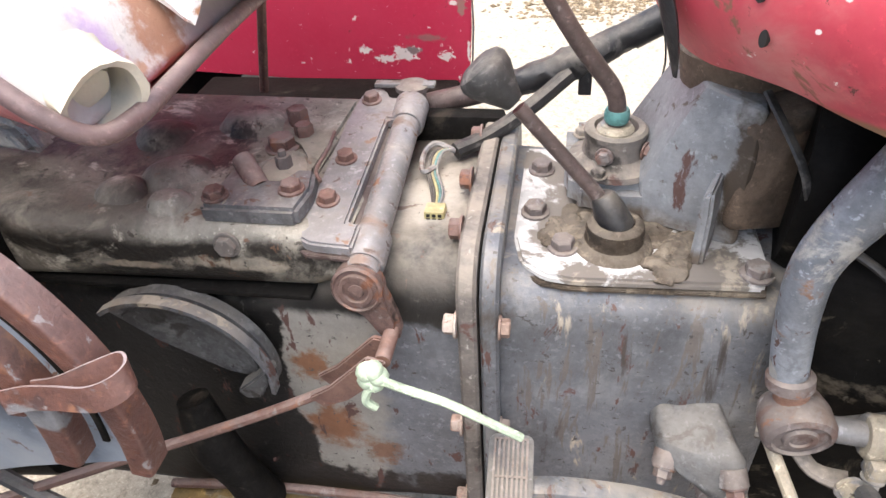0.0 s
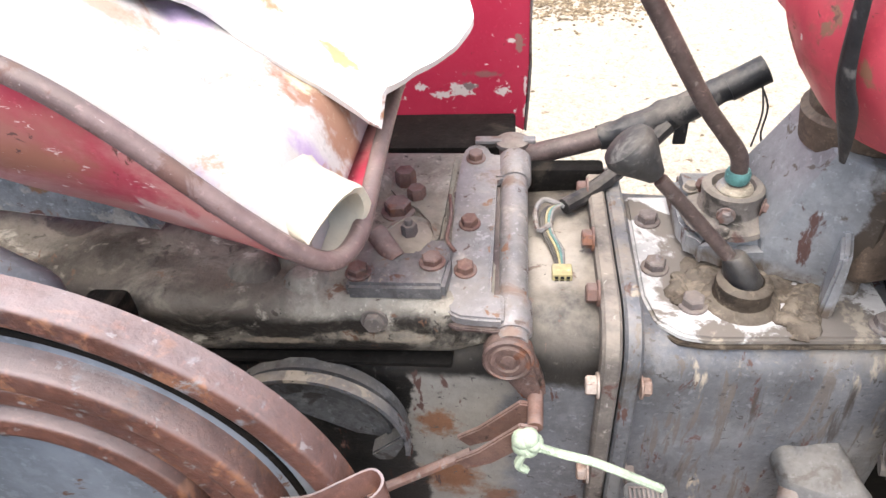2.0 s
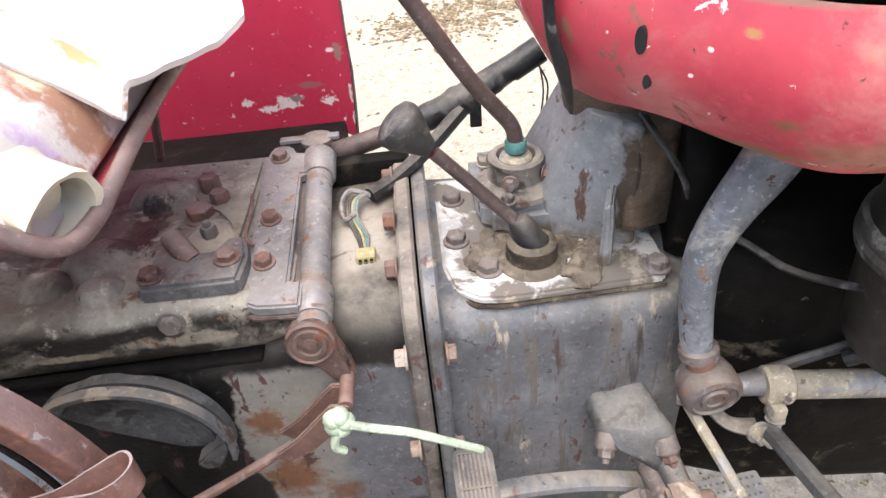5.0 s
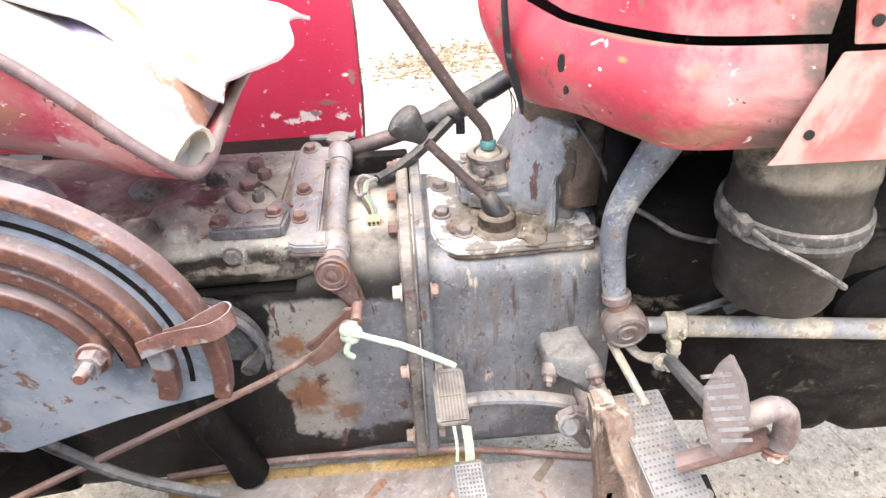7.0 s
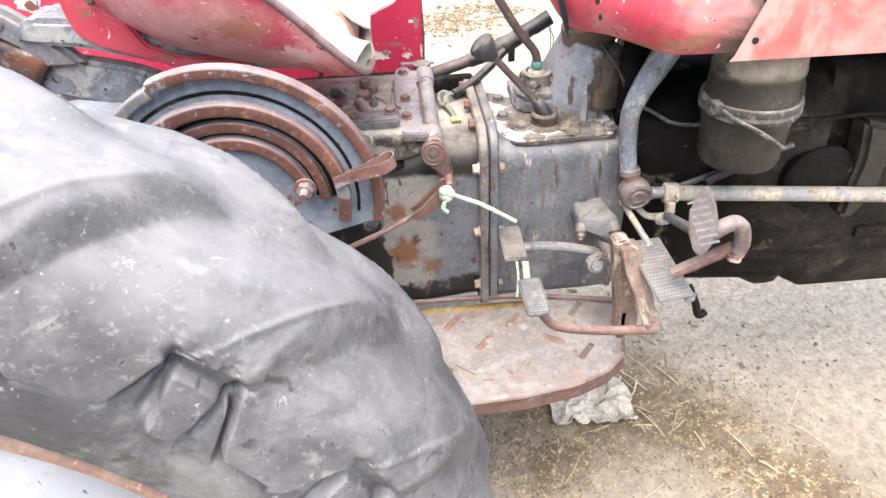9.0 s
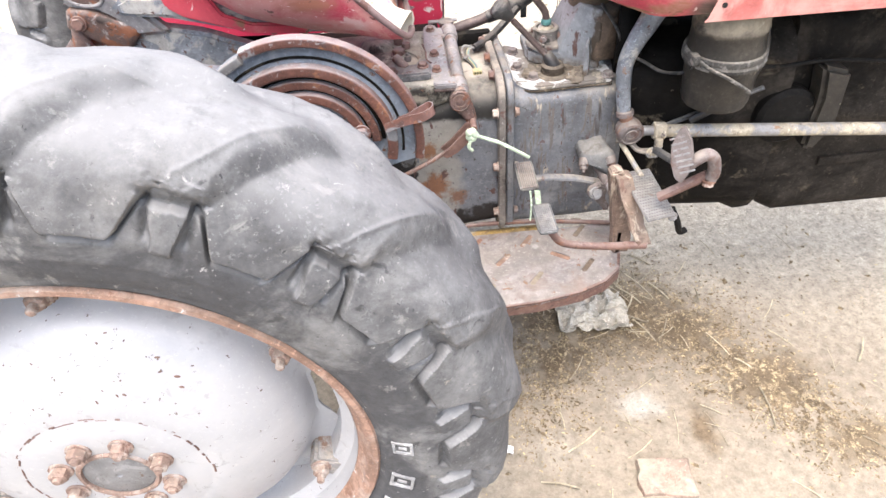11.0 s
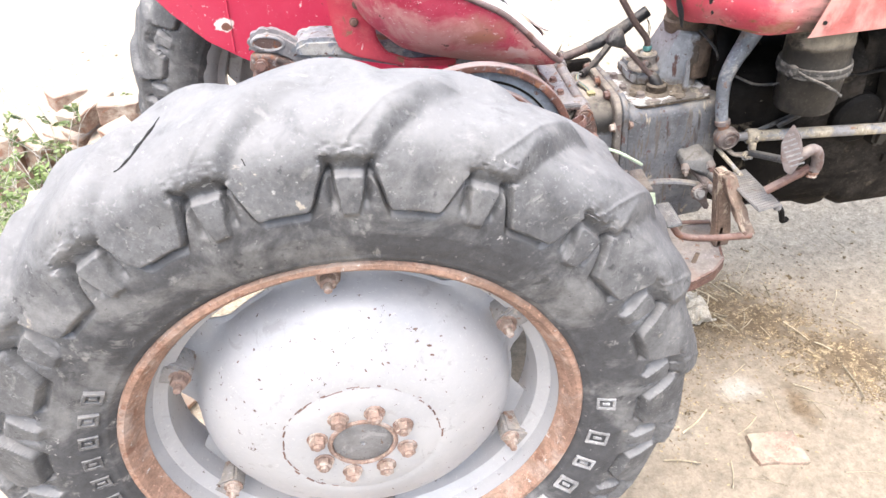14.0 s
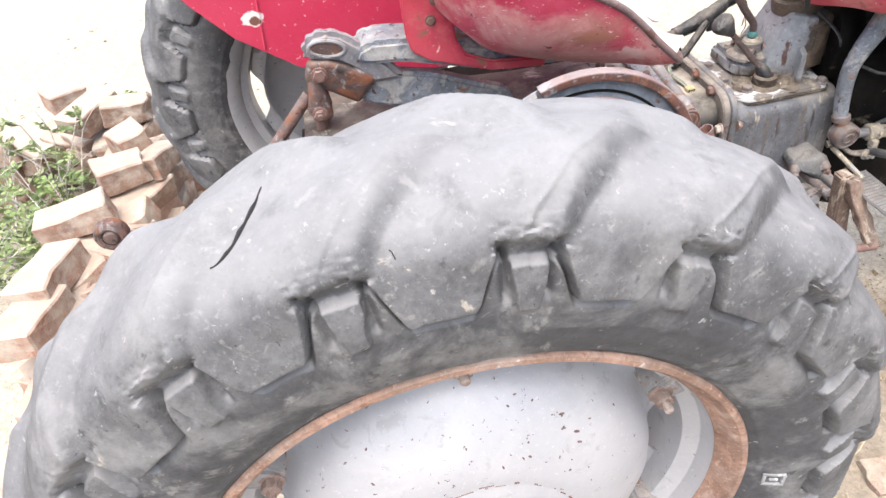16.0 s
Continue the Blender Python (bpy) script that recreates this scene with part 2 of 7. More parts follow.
M_red = mat("red_paint", (0.49, 0.04, 0.085), 0.32, 0.0, [((0.70, 0.62, 0.60), 85, 0.655, 0.012, 0.6, 0.0), ((0.14, 0.05, 0.045), 45, 0.67, 0.015, 0.85, 0.0), ((0.66, 0.52, 0.50), 34, 0.668, 0.01, 0.6, 0.0)], 0.05, 60, 0.0, second=(0.46, 0.03, 0.072), fine=0.12,
            spots=[(0, 2, 0.52, 0.795, 0.022, 0.012, 4.0, 0.15, (0.60, 0.54, 0.52)), (0, 2, 0.535, 0.80, 0.014, 0.008, 3.0, 0.3, (0.20, 0.15, 0.15)), (0, 2, 0.485, 0.785, 0.018, 0.006, 4.0, 0.15, (0.60, 0.54, 0.52)), (0, 2, 0.59, 0.79, 0.012, 0.008, 4.0, 0.15, (0.62, 0.56, 0.54)), (0, 2, 0.45, 0.80, 0.012, 0.006, 4.2, 0.15, (0.62, 0.56, 0.54)), (0, 2, 0.618, 0.875, 0.010, 0.016, 3.0, 0.3, (0.30, 0.15, 0.13)), (0, 2, 0.605, 0.878, 0.007, 0.004, 3.0, 0.15, (0.66, 0.58, 0.56)), (0, 2, 0.560, 0.822, 0.035, 0.008, 2.6, 0.6, (0.27, 0.10, 0.10)), (0, 2, 0.628, 0.80, 0.003, 0.018, 3.0, 0.2, (0.64, 0.58, 0.55)), (0, 2, 0.628, 0.75, 0.004, 0.014, 3.0, 0.2, (0.62, 0.54, 0.51)), (0, 2, -0.31, 0.985, 0.03, 0.022, 1.6, 0.1, (0.70, 0.62, 0.58)), (0, 2, -0.305, 0.978, 0.018, 0.013, 1.2, 0.2, (0.16, 0.07, 0.05))])
M_redworn = mat("faded_red_paint", (0.49, 0.062, 0.085), 0.36, 0.0, [((0.53, 0.23, 0.21), 4.5, 0.47, 0.20, 0.5, 0.0), ((0.26, 0.10, 0.075), 7, 0.55, 0.12, 0.7, 0.0), ((0.23, 0.115, 0.075), 26, 0.60, 0.05, 0.8, 0.0), ((0.28, 0.13, 0.08), 17, 0.64, 0.06, 0.85, 0.0), ((0.13, 0.06, 0.05), 85, 0.645, 0.02, 0.85, 0.0), ((0.72, 0.62, 0.58), 60, 0.66, 0.012, 0.6, 0.0)], 0.08, 60, 0.0, second=(0.40, 0.04, 0.065), fine=0.2, zones=[(0, 1.02, 1.075, 0.09, (0.105, 0.08, 0.066), 0.7)],
                spots=[(0, 2, 0.93, 1.147, 0.06, 0.007, 0.35, 0.6, (0.27, 0.16, 0.12)), (0, 2, 0.926, 1.126, 0.005, 0.004, 1.0, 0.8, (0.40, 0.22, 0.09)), (0, 2, 0.948, 1.075, 0.009, 0.006, 1.2, 0.8, (0.24, 0.095, 0.05)), (0, 2, 0.91, 1.113, 0.0015, 0.0018, 0.8, 0.3, (0.75, 0.66, 0.63)), (0, 2, 0.904, 1.094, 0.0013, 0.0018, 0.8, 0.3, (0.75, 0.66, 0.63)), (0, 2, 0.95, 1.045, 0.04, 0.006, 0.6, 0.8, (0.22, 0.13, 0.075)),
                       (0, 2, 1.0, 1.06, 0.05, 0.022, 2.4, 0.7, (0.28, 0.12, 0.07)), (0, 2, 0.985, 1.125, 0.02, 0.009, 2.4, 0.6, (0.27, 0.12, 0.06)), (0, 2, 1.03, 1.22, 0.06, 0.03, 2.4, 0.7, (0.34, 0.16, 0.11))])
# rubber coloured darker within 0.53 m of the hub
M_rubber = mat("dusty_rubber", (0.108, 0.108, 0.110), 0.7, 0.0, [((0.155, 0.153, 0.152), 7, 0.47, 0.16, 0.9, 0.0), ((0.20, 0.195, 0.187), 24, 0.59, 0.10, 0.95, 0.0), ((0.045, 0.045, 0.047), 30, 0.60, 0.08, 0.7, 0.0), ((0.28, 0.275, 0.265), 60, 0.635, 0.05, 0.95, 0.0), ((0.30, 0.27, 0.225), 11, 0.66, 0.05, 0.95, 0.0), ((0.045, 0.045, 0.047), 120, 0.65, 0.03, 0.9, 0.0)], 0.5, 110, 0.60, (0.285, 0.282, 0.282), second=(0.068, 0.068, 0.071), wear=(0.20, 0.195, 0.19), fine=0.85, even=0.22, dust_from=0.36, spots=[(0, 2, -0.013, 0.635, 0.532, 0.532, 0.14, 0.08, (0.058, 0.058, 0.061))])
M_wheel = mat("silver_wheel_paint", (0.375, 0.378, 0.390), 0.42, 0.1, [((0.42, 0.42, 0.43), 4, 0.46, 0.2, 0.42, 0.1), ((0.30, 0.21, 0.14), 9, 0.69, 0.06, 0.85, 0.0), ((0.11, 0.075, 0.06), 75, 0.655, 0.012, 0.85, 0.0), ((0.32, 0.318, 0.322), 26, 0.58, 0.10, 0.6, 0.0), ((0.46, 0.455, 0.45), 120, 0.62, 0.04, 0.6, 0.0)], 0.05, 60, 0.0, second=(0.35, 0.353, 0.368), fine=0.12)
M_hub = mat("scratched_hub_cap", (0.20, 0.20, 0.205), 0.5, 0.2, [((0.27, 0.265, 0.265), 24, 0.52, 0.10, 0.6, 0.1), ((0.14, 0.10, 0.08), 60, 0.61, 0.04, 0.85, 0.0), ((0.10, 0.095, 0.09), 150, 0.62, 0.03, 0.8, 0.0)], 0.15, 120, 0.0, fine=0.4)
M_clamp = mat("flaking_clamp", (0.30, 0.285, 0.275), 0.75, 0.0, [((0.20, 0.125, 0.09), 22, 0.55, 0.08, 0.9, 0.0), ((0.38, 0.34, 0.30), 40, 0.56, 0.08, 0.9, 0.0), ((0.10, 0.06, 0.045), 50, 0.62, 0.04, 0.9, 0.0)], 0.5, 160, 0.3, fine=0.6)
M_bluegrey = mat("blue_grey_paint", (0.24, 0.275, 0.325), 0.42, 0.05, [((0.30, 0.32, 0.345), 6, 0.52, 0.16, 0.6, 0.0), ((0.15, 0.085, 0.06), 28, 0.585, 0.05, 0.85, 0.0)], 0.1, 120, 0.2, fine=0.2)
M_white = mat("chipped_white", (0.58, 0.57, 0.555), 0.55, 0.0, [((0.17, 0.15, 0.13), 9, 0.51, 0.05, 0.8, 0.0), (DUST, 18, 0.58, 0.08, 0.95, 0.0)], 0.3, 150, 0.0, fine=0.2)
M_steel = mat("worn_steel", (0.25, 0.245, 0.245), 0.5, 0.3, [((0.15, 0.10, 0.085), 20, 0.57, 0.10, 0.85, 0.0), ((0.33, 0.315, 0.29), 13, 0.54, 0.12, 0.6, 0.1)], 0.25, 180, 0.25, fine=0.5)
M_cream = mat("peeling_cream", (0.47, 0.41, 0.31), 0.65, 0.0, [((0.27, 0.265, 0.265), 14, 0.50, 0.08, 0.5, 0.2), ((0.25, 0.14, 0.08), 30, 0.62, 0.06, 0.9, 0.0), ((0.12, 0.10, 0.09), 45, 0.61, 0.03, 0.8, 0.0)], 0.3, 150, 0.2)
M_arm = mat("arm_grey", (0.24, 0.26, 0.29), 0.5, 0.15, [((0.36, 0.35, 0.33), 12, 0.52, 0.05, 0.6, 0.1), ((0.22, 0.115, 0.065), 18, 0.585, 0.08, 0.9, 0.0), (RUSTB, 44, 0.60, 0.03, 0.85, 0.0)], 0.35, 150, 0.25)
M_tape = mat("black_tape", (0.020, 0.020, 0.022), 0.4, 0.0, [((0.09, 0.085, 0.08), 26, 0.56, 0.06, 0.8, 0.0)], 0.5, 70, 0.3)
M_knob = mat("grey_black_plastic", (0.05, 0.05, 0.05), 0.6, 0.0, [((0.13, 0.125, 0.12), 24, 0.52, 0.08, 0.85, 0.0)], 0.25, 120, 0.3)
# near-black zone behind x 1.22 colours in the shade under the cowl
M_olive = mat("oily_engine_shaded", (0.036, 0.031, 0.026), 0.7, 0.0, [((0.010, 0.009, 0.008), 5, 0.46, 0.14, 0.6, 0.0), ((0.085, 0.071, 0.052), 12, 0.57, 0.10, 0.85, 0.0), ((0.09, 0.08, 0.065), 50, 0.67, 0.04, 0.9, 0.0)], 0.4, 80, 0.0, zones=[(0, 1.26, 1.18, 0.12, (0.006, 0.0055, 0.005), 0.7)], spec=0.06)
M_canister = mat("oily_canister", (0.042, 0.037, 0.030), 0.55, 0.0, [((0.28, 0.25, 0.195), 8, 0.59, 0.03, 0.7, 0.0), ((0.022, 0.02, 0.018), 9, 0.50, 0.10, 0.45, 0.0)], 0.3, 110, 0.05, spec=0.3, zones=[(2, 0.985, 1.005, 0.05, (0.20, 0.17, 0.125), 0.7)])
M_band = mat("crusted_band", (0.07, 0.065, 0.058), 0.8, 0.0, [((0.17, 0.16, 0.145), 40, 0.52, 0.08, 0.9, 0.0), ((0.03, 0.027, 0.024), 30, 0.56, 0.06, 0.7, 0.0)], 0.9, 90, 0.3)
M_cloth = mat("stained_white_cloth", (0.74, 0.73, 0.71), 0.95, 0.0, [((0.40, 0.22, 0.125), 17, 0.605, 0.06, 0.95, 0.0), ((0.60, 0.52, 0.62), 11, 0.65, 0.06, 0.95, 0.0), ((0.58, 0.47, 0.26), 13, 0.62, 0.07, 0.95, 0.0)], 0.25, 300, 0.0, second=(0.71, 0.70, 0.67), fine=0.08, spots=[(0, 1, 0.10, -0.150, 0.030, 0.012, 2.0, 0.6, (0.42, 0.25, 0.14)), (0, 1, 0.155, -0.145, 0.018, 0.012, 2.0, 0.6, (0.50, 0.35, 0.18)), (0, 1, 0.03, -0.165, 0.030, 0.012, 2.2, 0.6, (0.45, 0.29, 0.17)), (0, 1, -0.06, -0.175, 0.035, 0.015, 2.2, 0.6, (0.58, 0.50, 0.60)), (0, 1, 0.06, -0.10, 0.012, 0.010, 2.2, 0.6, (0.50, 0.36, 0.20)), (0, 1, -0.02, -0.09, 0.010, 0.010, 2.2, 0.6, (0.48, 0.33, 0.20))])
M_foam = mat("dirty_foam", (0.53, 0.505, 0.485), 0.95, 0.0, [((0.38, 0.24, 0.17), 15, 0.57, 0.10, 0.95, 0.0, 2.0), ((0.44, 0.36, 0.48), 9, 0.60, 0.10, 0.95, 0.0), ((0.60, 0.54, 0.38), 12, 0.61, 0.10, 0.95, 0.0), ((0.42, 0.40, 0.38), 40, 0.63, 0.06, 0.95, 0.0)], 0.35, 260, 0.0, second=(0.50, 0.475, 0.445), fine=0.15,
             spots=[(0, 1, 0.205, -0.105, 0.045, 0.035, 2.2, 0.6, (0.32, 0.175, 0.115)), (0, 1, 0.215, -0.165, 0.03, 0.02, 1.6, 0.7, (0.40, 0.31, 0.45)), (0, 1, 0.10, -0.16, 0.03, 0.02, 1.8, 0.7, (0.50, 0.33, 0.25)), (0, 1, 0.12, -0.11, 0.025, 0.02, 1.8, 0.7, (0.56, 0.44, 0.60))])
M_roll = mat("cream_cloth_roll", (0.50, 0.465, 0.38), 0.95, 0.0, [((0.60, 0.50, 0.32), 16, 0.62, 0.10, 0.95, 0.0)], 0.25, 260, 0.0, second=(0.56, 0.51, 0.40), fine=0.15)
M_plum = mat("plum_rust", (0.285, 0.275, 0.280), 0.38, 0.25, [((0.19, 0.125, 0.10), 18, 0.57, 0.12, 0.7, 0.0), ((0.22, 0.11, 0.065), 45, 0.62, 0.05, 0.9, 0.0), ((0.42, 0.38, 0.35), 22, 0.57, 0.12, 0.5, 0.2), ((0.09, 0.06, 0.052), 70, 0.62, 0.05, 0.7, 0.0)], 0.3, 220, 0.3, fine=0.5)
M_string = mat("pale_green_string", (0.58, 0.70, 0.52), 0.8, 0.0, (), 0.3, 400, 0.0)
M_yellow = mat("yellow_plastic", (0.52, 0.45, 0.22), 0.5, 0.0, [((0.38, 0.33, 0.2), 20, 0.5, 0.1, 0.7, 0.0)], 0.1, 200, 0.2)
M_teal = mat("teal_tape", (0.10, 0.26, 0.25), 0.5, 0.0, (), 0.1, 200, 0.2)
# pale tops: strong light coloured onto upward faces along with dust
M_brick = mat("weathered_lit_brick", (0.36, 0.235, 0.175), 0.92, 0.0, [((0.45, 0.38, 0.31), 6, 0.47, 0.14, 0.95, 0.0), ((0.30, 0.15, 0.10), 14, 0.57, 0.08, 0.95, 0.0)], 0.5, 90, 0.65, (0.42, 0.365, 0.30), vary=0.32, fine=0.5, even=0.25)
M_brickred = mat("buried_brick", (0.33, 0.235, 0.182), 0.92, 0.0, [((0.33, 0.29, 0.225), 10, 0.47, 0.12, 0.95, 0.0)], 0.5, 90, 0.3)
M_rag = mat("dirty_rag", (0.52, 0.475, 0.395), 0.95, 0.0, [((0.32, 0.275, 0.20), 14, 0.57, 0.12, 0.95, 0.0)], 0.3, 200, 0.0)
M_straw = mat("dry_straw", (0.36, 0.285, 0.165), 0.9, 0.0, (), 0.1, 200, 0.0, vary=0.3)
M_leaf = mat("green_leaf", (0.21, 0.29, 0.10), 0.6, 0.0, [((0.30, 0.34, 0.16), 12, 0.5, 0.08, 0.6, 0.0)], 0.1, 200, 0.0, vary=0.35)
M_twig = mat("dry_twig", (0.58, 0.54, 0.48), 0.9, 0.0, (), 0.2, 200, 0.0)
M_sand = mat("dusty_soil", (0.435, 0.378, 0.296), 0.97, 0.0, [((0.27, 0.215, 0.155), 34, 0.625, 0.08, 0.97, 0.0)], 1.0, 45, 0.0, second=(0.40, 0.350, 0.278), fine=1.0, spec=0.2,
             # soil darker in a wide ellipse beside the tractor, browner where litter lies
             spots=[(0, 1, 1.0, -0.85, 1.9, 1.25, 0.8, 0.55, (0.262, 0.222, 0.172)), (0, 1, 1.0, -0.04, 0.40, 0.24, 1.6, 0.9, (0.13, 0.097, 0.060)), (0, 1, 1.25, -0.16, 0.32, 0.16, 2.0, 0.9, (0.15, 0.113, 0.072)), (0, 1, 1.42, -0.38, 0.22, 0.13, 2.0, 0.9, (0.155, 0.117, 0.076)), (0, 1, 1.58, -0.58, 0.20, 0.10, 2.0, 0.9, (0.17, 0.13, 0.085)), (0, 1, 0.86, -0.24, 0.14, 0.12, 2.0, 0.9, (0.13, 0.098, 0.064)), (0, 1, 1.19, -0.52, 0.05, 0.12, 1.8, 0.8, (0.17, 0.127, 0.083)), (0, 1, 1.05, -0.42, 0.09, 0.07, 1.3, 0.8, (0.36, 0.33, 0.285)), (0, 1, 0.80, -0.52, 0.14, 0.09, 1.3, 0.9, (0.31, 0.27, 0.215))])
M_box = mat("steering_casting", (0.27, 0.28, 0.295), 0.42, 0.2, [((0.36, 0.365, 0.37), 7, 0.52, 0.16, 0.5, 0.1), (RUSTB, 24, 0.61, 0.05, 0.85, 0.0, 0.5), ((0.12, 0.10, 0.085), 44, 0.61, 0.05, 0.8, 0.0)], 0.3, 160, 0.3, fine=0.5, zones=[(0, 0.925, 0.930, 0.07, (0.055, 0.04, 0.028), 0.75), (2, 0.862, 0.850, 0.05, (0.13, 0.10, 0.075), 0.9)])
M_collar = mat("brown_collar", (0.13, 0.092, 0.065), 0.8, 0.0, [((0.20, 0.155, 0.11), 14, 0.55, 0.1, 0.9, 0.0), ((0.05, 0.036, 0.026), 24, 0.57, 0.08, 0.7, 0.0)], 0.5, 130, 0.2)
M_side = mat("faded_side_panel", (0.50, 0.14, 0.125), 0.4, 0.0, [((0.54, 0.29, 0.25), 5, 0.48, 0.14, 0.6, 0.0), ((0.26, 0.15, 0.11), 16, 0.61, 0.08, 0.85, 0.0), ((0.62, 0.55, 0.52), 50, 0.66, 0.03, 0.6, 0.0)], 0.1, 90, 0.0, fine=0.25, spots=[(0, 2, 1.24, 1.215, 0.115, 0.055, 1.2, 0.12, (0.66, 0.64, 0.61))])
M_ochre = mat("ochre_beam", (0.36, 0.235, 0.075), 0.7, 0.0, [((0.42, 0.37, 0.27), 20, 0.56, 0.08, 0.8, 0.0), ((0.16, 0.10, 0.05), 30, 0.58, 0.08, 0.8, 0.0)], 0.3, 150, 0.2)
M_lever = mat("dark_lever_steel", (0.115, 0.083, 0.077), 0.45, 0.2, [((0.07, 0.045, 0.04), 30, 0.54, 0.10, 0.6, 0.0), ((0.19, 0.16, 0.15), 40, 0.60, 0.07, 0.5, 0.2)], 0.3, 240, 0.2)
M_filler = mat("filler_cover_rust", (0.17, 0.168, 0.172), 0.45, 0.2, [((0.20, 0.10, 0.06), 20, 0.57, 0.08, 0.8, 0.0), ((0.12, 0.065, 0.045), 50, 0.58, 0.06, 0.8, 0.0), ((0.36, 0.30, 0.24), 30, 0.60, 0.06, 0.8, 0.0)], 0.4, 180, 0.35)
M_castdark = mat("dark_grey_cast", (0.105, 0.108, 0.112), 0.55, 0.1, [((0.17, 0.17, 0.17), 14, 0.55, 0.10, 0.6, 0.1), ((0.04, 0.036, 0.033), 22, 0.56, 0.08, 0.6, 0.0)], 0.4, 160, 0.25)
M_stalk = mat("pale_straw", (0.47, 0.40, 0.28), 0.9, 0.0, (), 0.1, 200, 0.0, vary=0.35)
M_litter = mat("dark_litter", (0.19, 0.14, 0.085), 0.97, 0.0, [((0.38, 0.30, 0.19), 45, 0.5, 0.1, 0.97, 0.0)], 0.9, 60, 0.0)
M_crank = mat("oily_rusty_crank", (0.150, 0.098, 0.086), 0.42, 0.2, [((0.18, 0.070, 0.036), 26, 0.50, 0.08, 0.8, 0.0), ((0.26, 0.235, 0.225), 34, 0.58, 0.07, 0.5, 0.2), ((0.035, 0.022, 0.018), 30, 0.56, 0.06, 0.6, 0.0)], 0.6, 200, 0.15, fine=0.8)
M_edge = mat("dark_rolled_edge", (0.20, 0.135, 0.13), 0.42, 0.1, [((0.28, 0.22, 0.215), 16, 0.55, 0.10, 0.5, 0.1), ((0.12, 0.06, 0.05), 30, 0.57, 0.07, 0.8, 0.0), ((0.40, 0.37, 0.36), 60, 0.64, 0.04, 0.6, 0.0)], 0.3, 220, 0.2, fine=0.5)
M_letter = mat("raised_grey_letter", (0.36, 0.36, 0.36), 0.8, 0.0, (), 0.2, 200, 0.0)
M_black = mat("black_hole", (0.012, 0.011, 0.010), 0.8, 0.0, (), 0.0)


# ---- mesh tools ----
def done(name, bm, material, parent=None, label="", smooth=35):
    me = bpy.data.meshes.new(name)
    bmesh.ops.recalc_face_normals(bm, faces=bm.faces)
    bm.to_mesh(me)
    bm.free()
    me.materials.append(material)
    me.shade_smooth()
    me.set_sharp_from_angle(angle=radians(smooth))
    ob = new(name, me)
    if parent:
        ob.parent = parent
    if label:
        tagged(ob, label)
    return ob


part = done


def axes_to(a, b):
    return (Vector(b) - Vector(a)).to_track_quat("Z", "Y").to_matrix().to_4x4()


def add_box(bm, lo, hi, bevel=0.003, m=None, seg=2):
    lo, hi = Vector(lo), Vector(hi)
    r = bmesh.ops.create_cube(bm, size=1.0, matrix=(m or Matrix()) @ Matrix.Translation((lo + hi) / 2) @ Matrix.Diagonal((*(hi - lo), 1)))
    if bevel:
        es = list({e for v in r["verts"] for e in v.link_edges})
        bmesh.ops.bevel(bm, geom=es, offset=bevel, segments=seg, affect="EDGES", profile=0.6)


def box(lo, hi, bevel=0.003, m=None, seg=2):
    bm = bmesh.new()
    add_box(bm, lo, hi, bevel, m, seg)
    return bm


def add_rings(bm, rings, closed=False, caps=True):
    """Skins a row of rings of points."""
    vs = [[bm.verts.new(p) for p in ring] for ring in rings]
    pairs = list(zip(vs, vs[1:])) + ([(vs[-1], vs[0])] if closed else [])
    for a, b in pairs:
        k = len(a)
        for i in range(k):
            bm.faces.new((a[i], a[(i + 1) % k], b[(i + 1) % k], b[i]))
    if caps and not closed:
        bm.faces.new(vs[0][::-1])
        bm.faces.new(vs[-1])


def add_lathe(bm, prof, m=None, seg=32, caps=True):
    """prof: (radius, height) about local z."""
    m = m or Matrix()
    add_rings(bm, [[m @ Vector((r * math.cos(a), r * math.sin(a), h)) for a in (2 * math.pi * i / seg for i in range(seg))] for r, h in prof], caps=caps)


def lathe(prof, m=None, seg=32, caps=True):
    bm = bmesh.new()
    add_lathe(bm, prof, m, seg, caps)
    return bm


def smooth_path(pts, n=6):
    """A Catmull-Rom line through points (and radii)."""
    out = []
    p = [np.array(pts[0], float), *[np.array(q, float) for q in pts], np.array(pts[-1], float)]
    for i in range(1, len(p) - 2):
        for k in range(n):
            t = k / n
            out.append(0.5 * (2 * p[i] + (p[i + 1] - p[i - 1]) * t + (2 * p[i - 1] - 5 * p[i] + 4 * p[i + 1] - p[i + 2]) * t * t + (3 * p[i] - p[i - 1] - 3 * p[i + 1] + p[i + 2]) * t**3))
    out.append(p[-2])
    return out


def add_tube(bm, pts, r, seg=12, n=5, flat=1.0, up=(0, 0, 1)):
    """A tube along points (x, y, z) or (x, y, z, radius); flat squeezes it along up."""
    line = smooth_path([(*q, r) if len(q) == 3 else q for q in pts], n) if len(pts) > 2 else [np.array((*q, r) if len(q) == 3 else q, float) for q in pts]
    rings = []
    side = None
    for i, q in enumerate(line):
        d = Vector((line[min(i + 1, len(line) - 1)] - line[max(i - 1, 0)])[:3]).normalized()
        if side is None:
            side = d.cross(Vector(up))
            side = side.normalized() if side.length > 1e-3 else d.orthogonal().normalized()
        else:
            side = (side - d * side.dot(d)).normalized()
        o = d.cross(side)
        rings.append([Vector(q[:3]) + float(q[3]) * (side * math.cos(a) + flat * o * math.sin(a)) for a in (2 * math.pi * k / seg for k in range(seg))])
    add_rings(bm, rings)


def tube(pts, r, seg=12, n=5, flat=1.0, up=(0, 0, 1)):
    bm = bmesh.new()
    add_tube(bm, pts, r, seg, n, flat, up)
    return bm


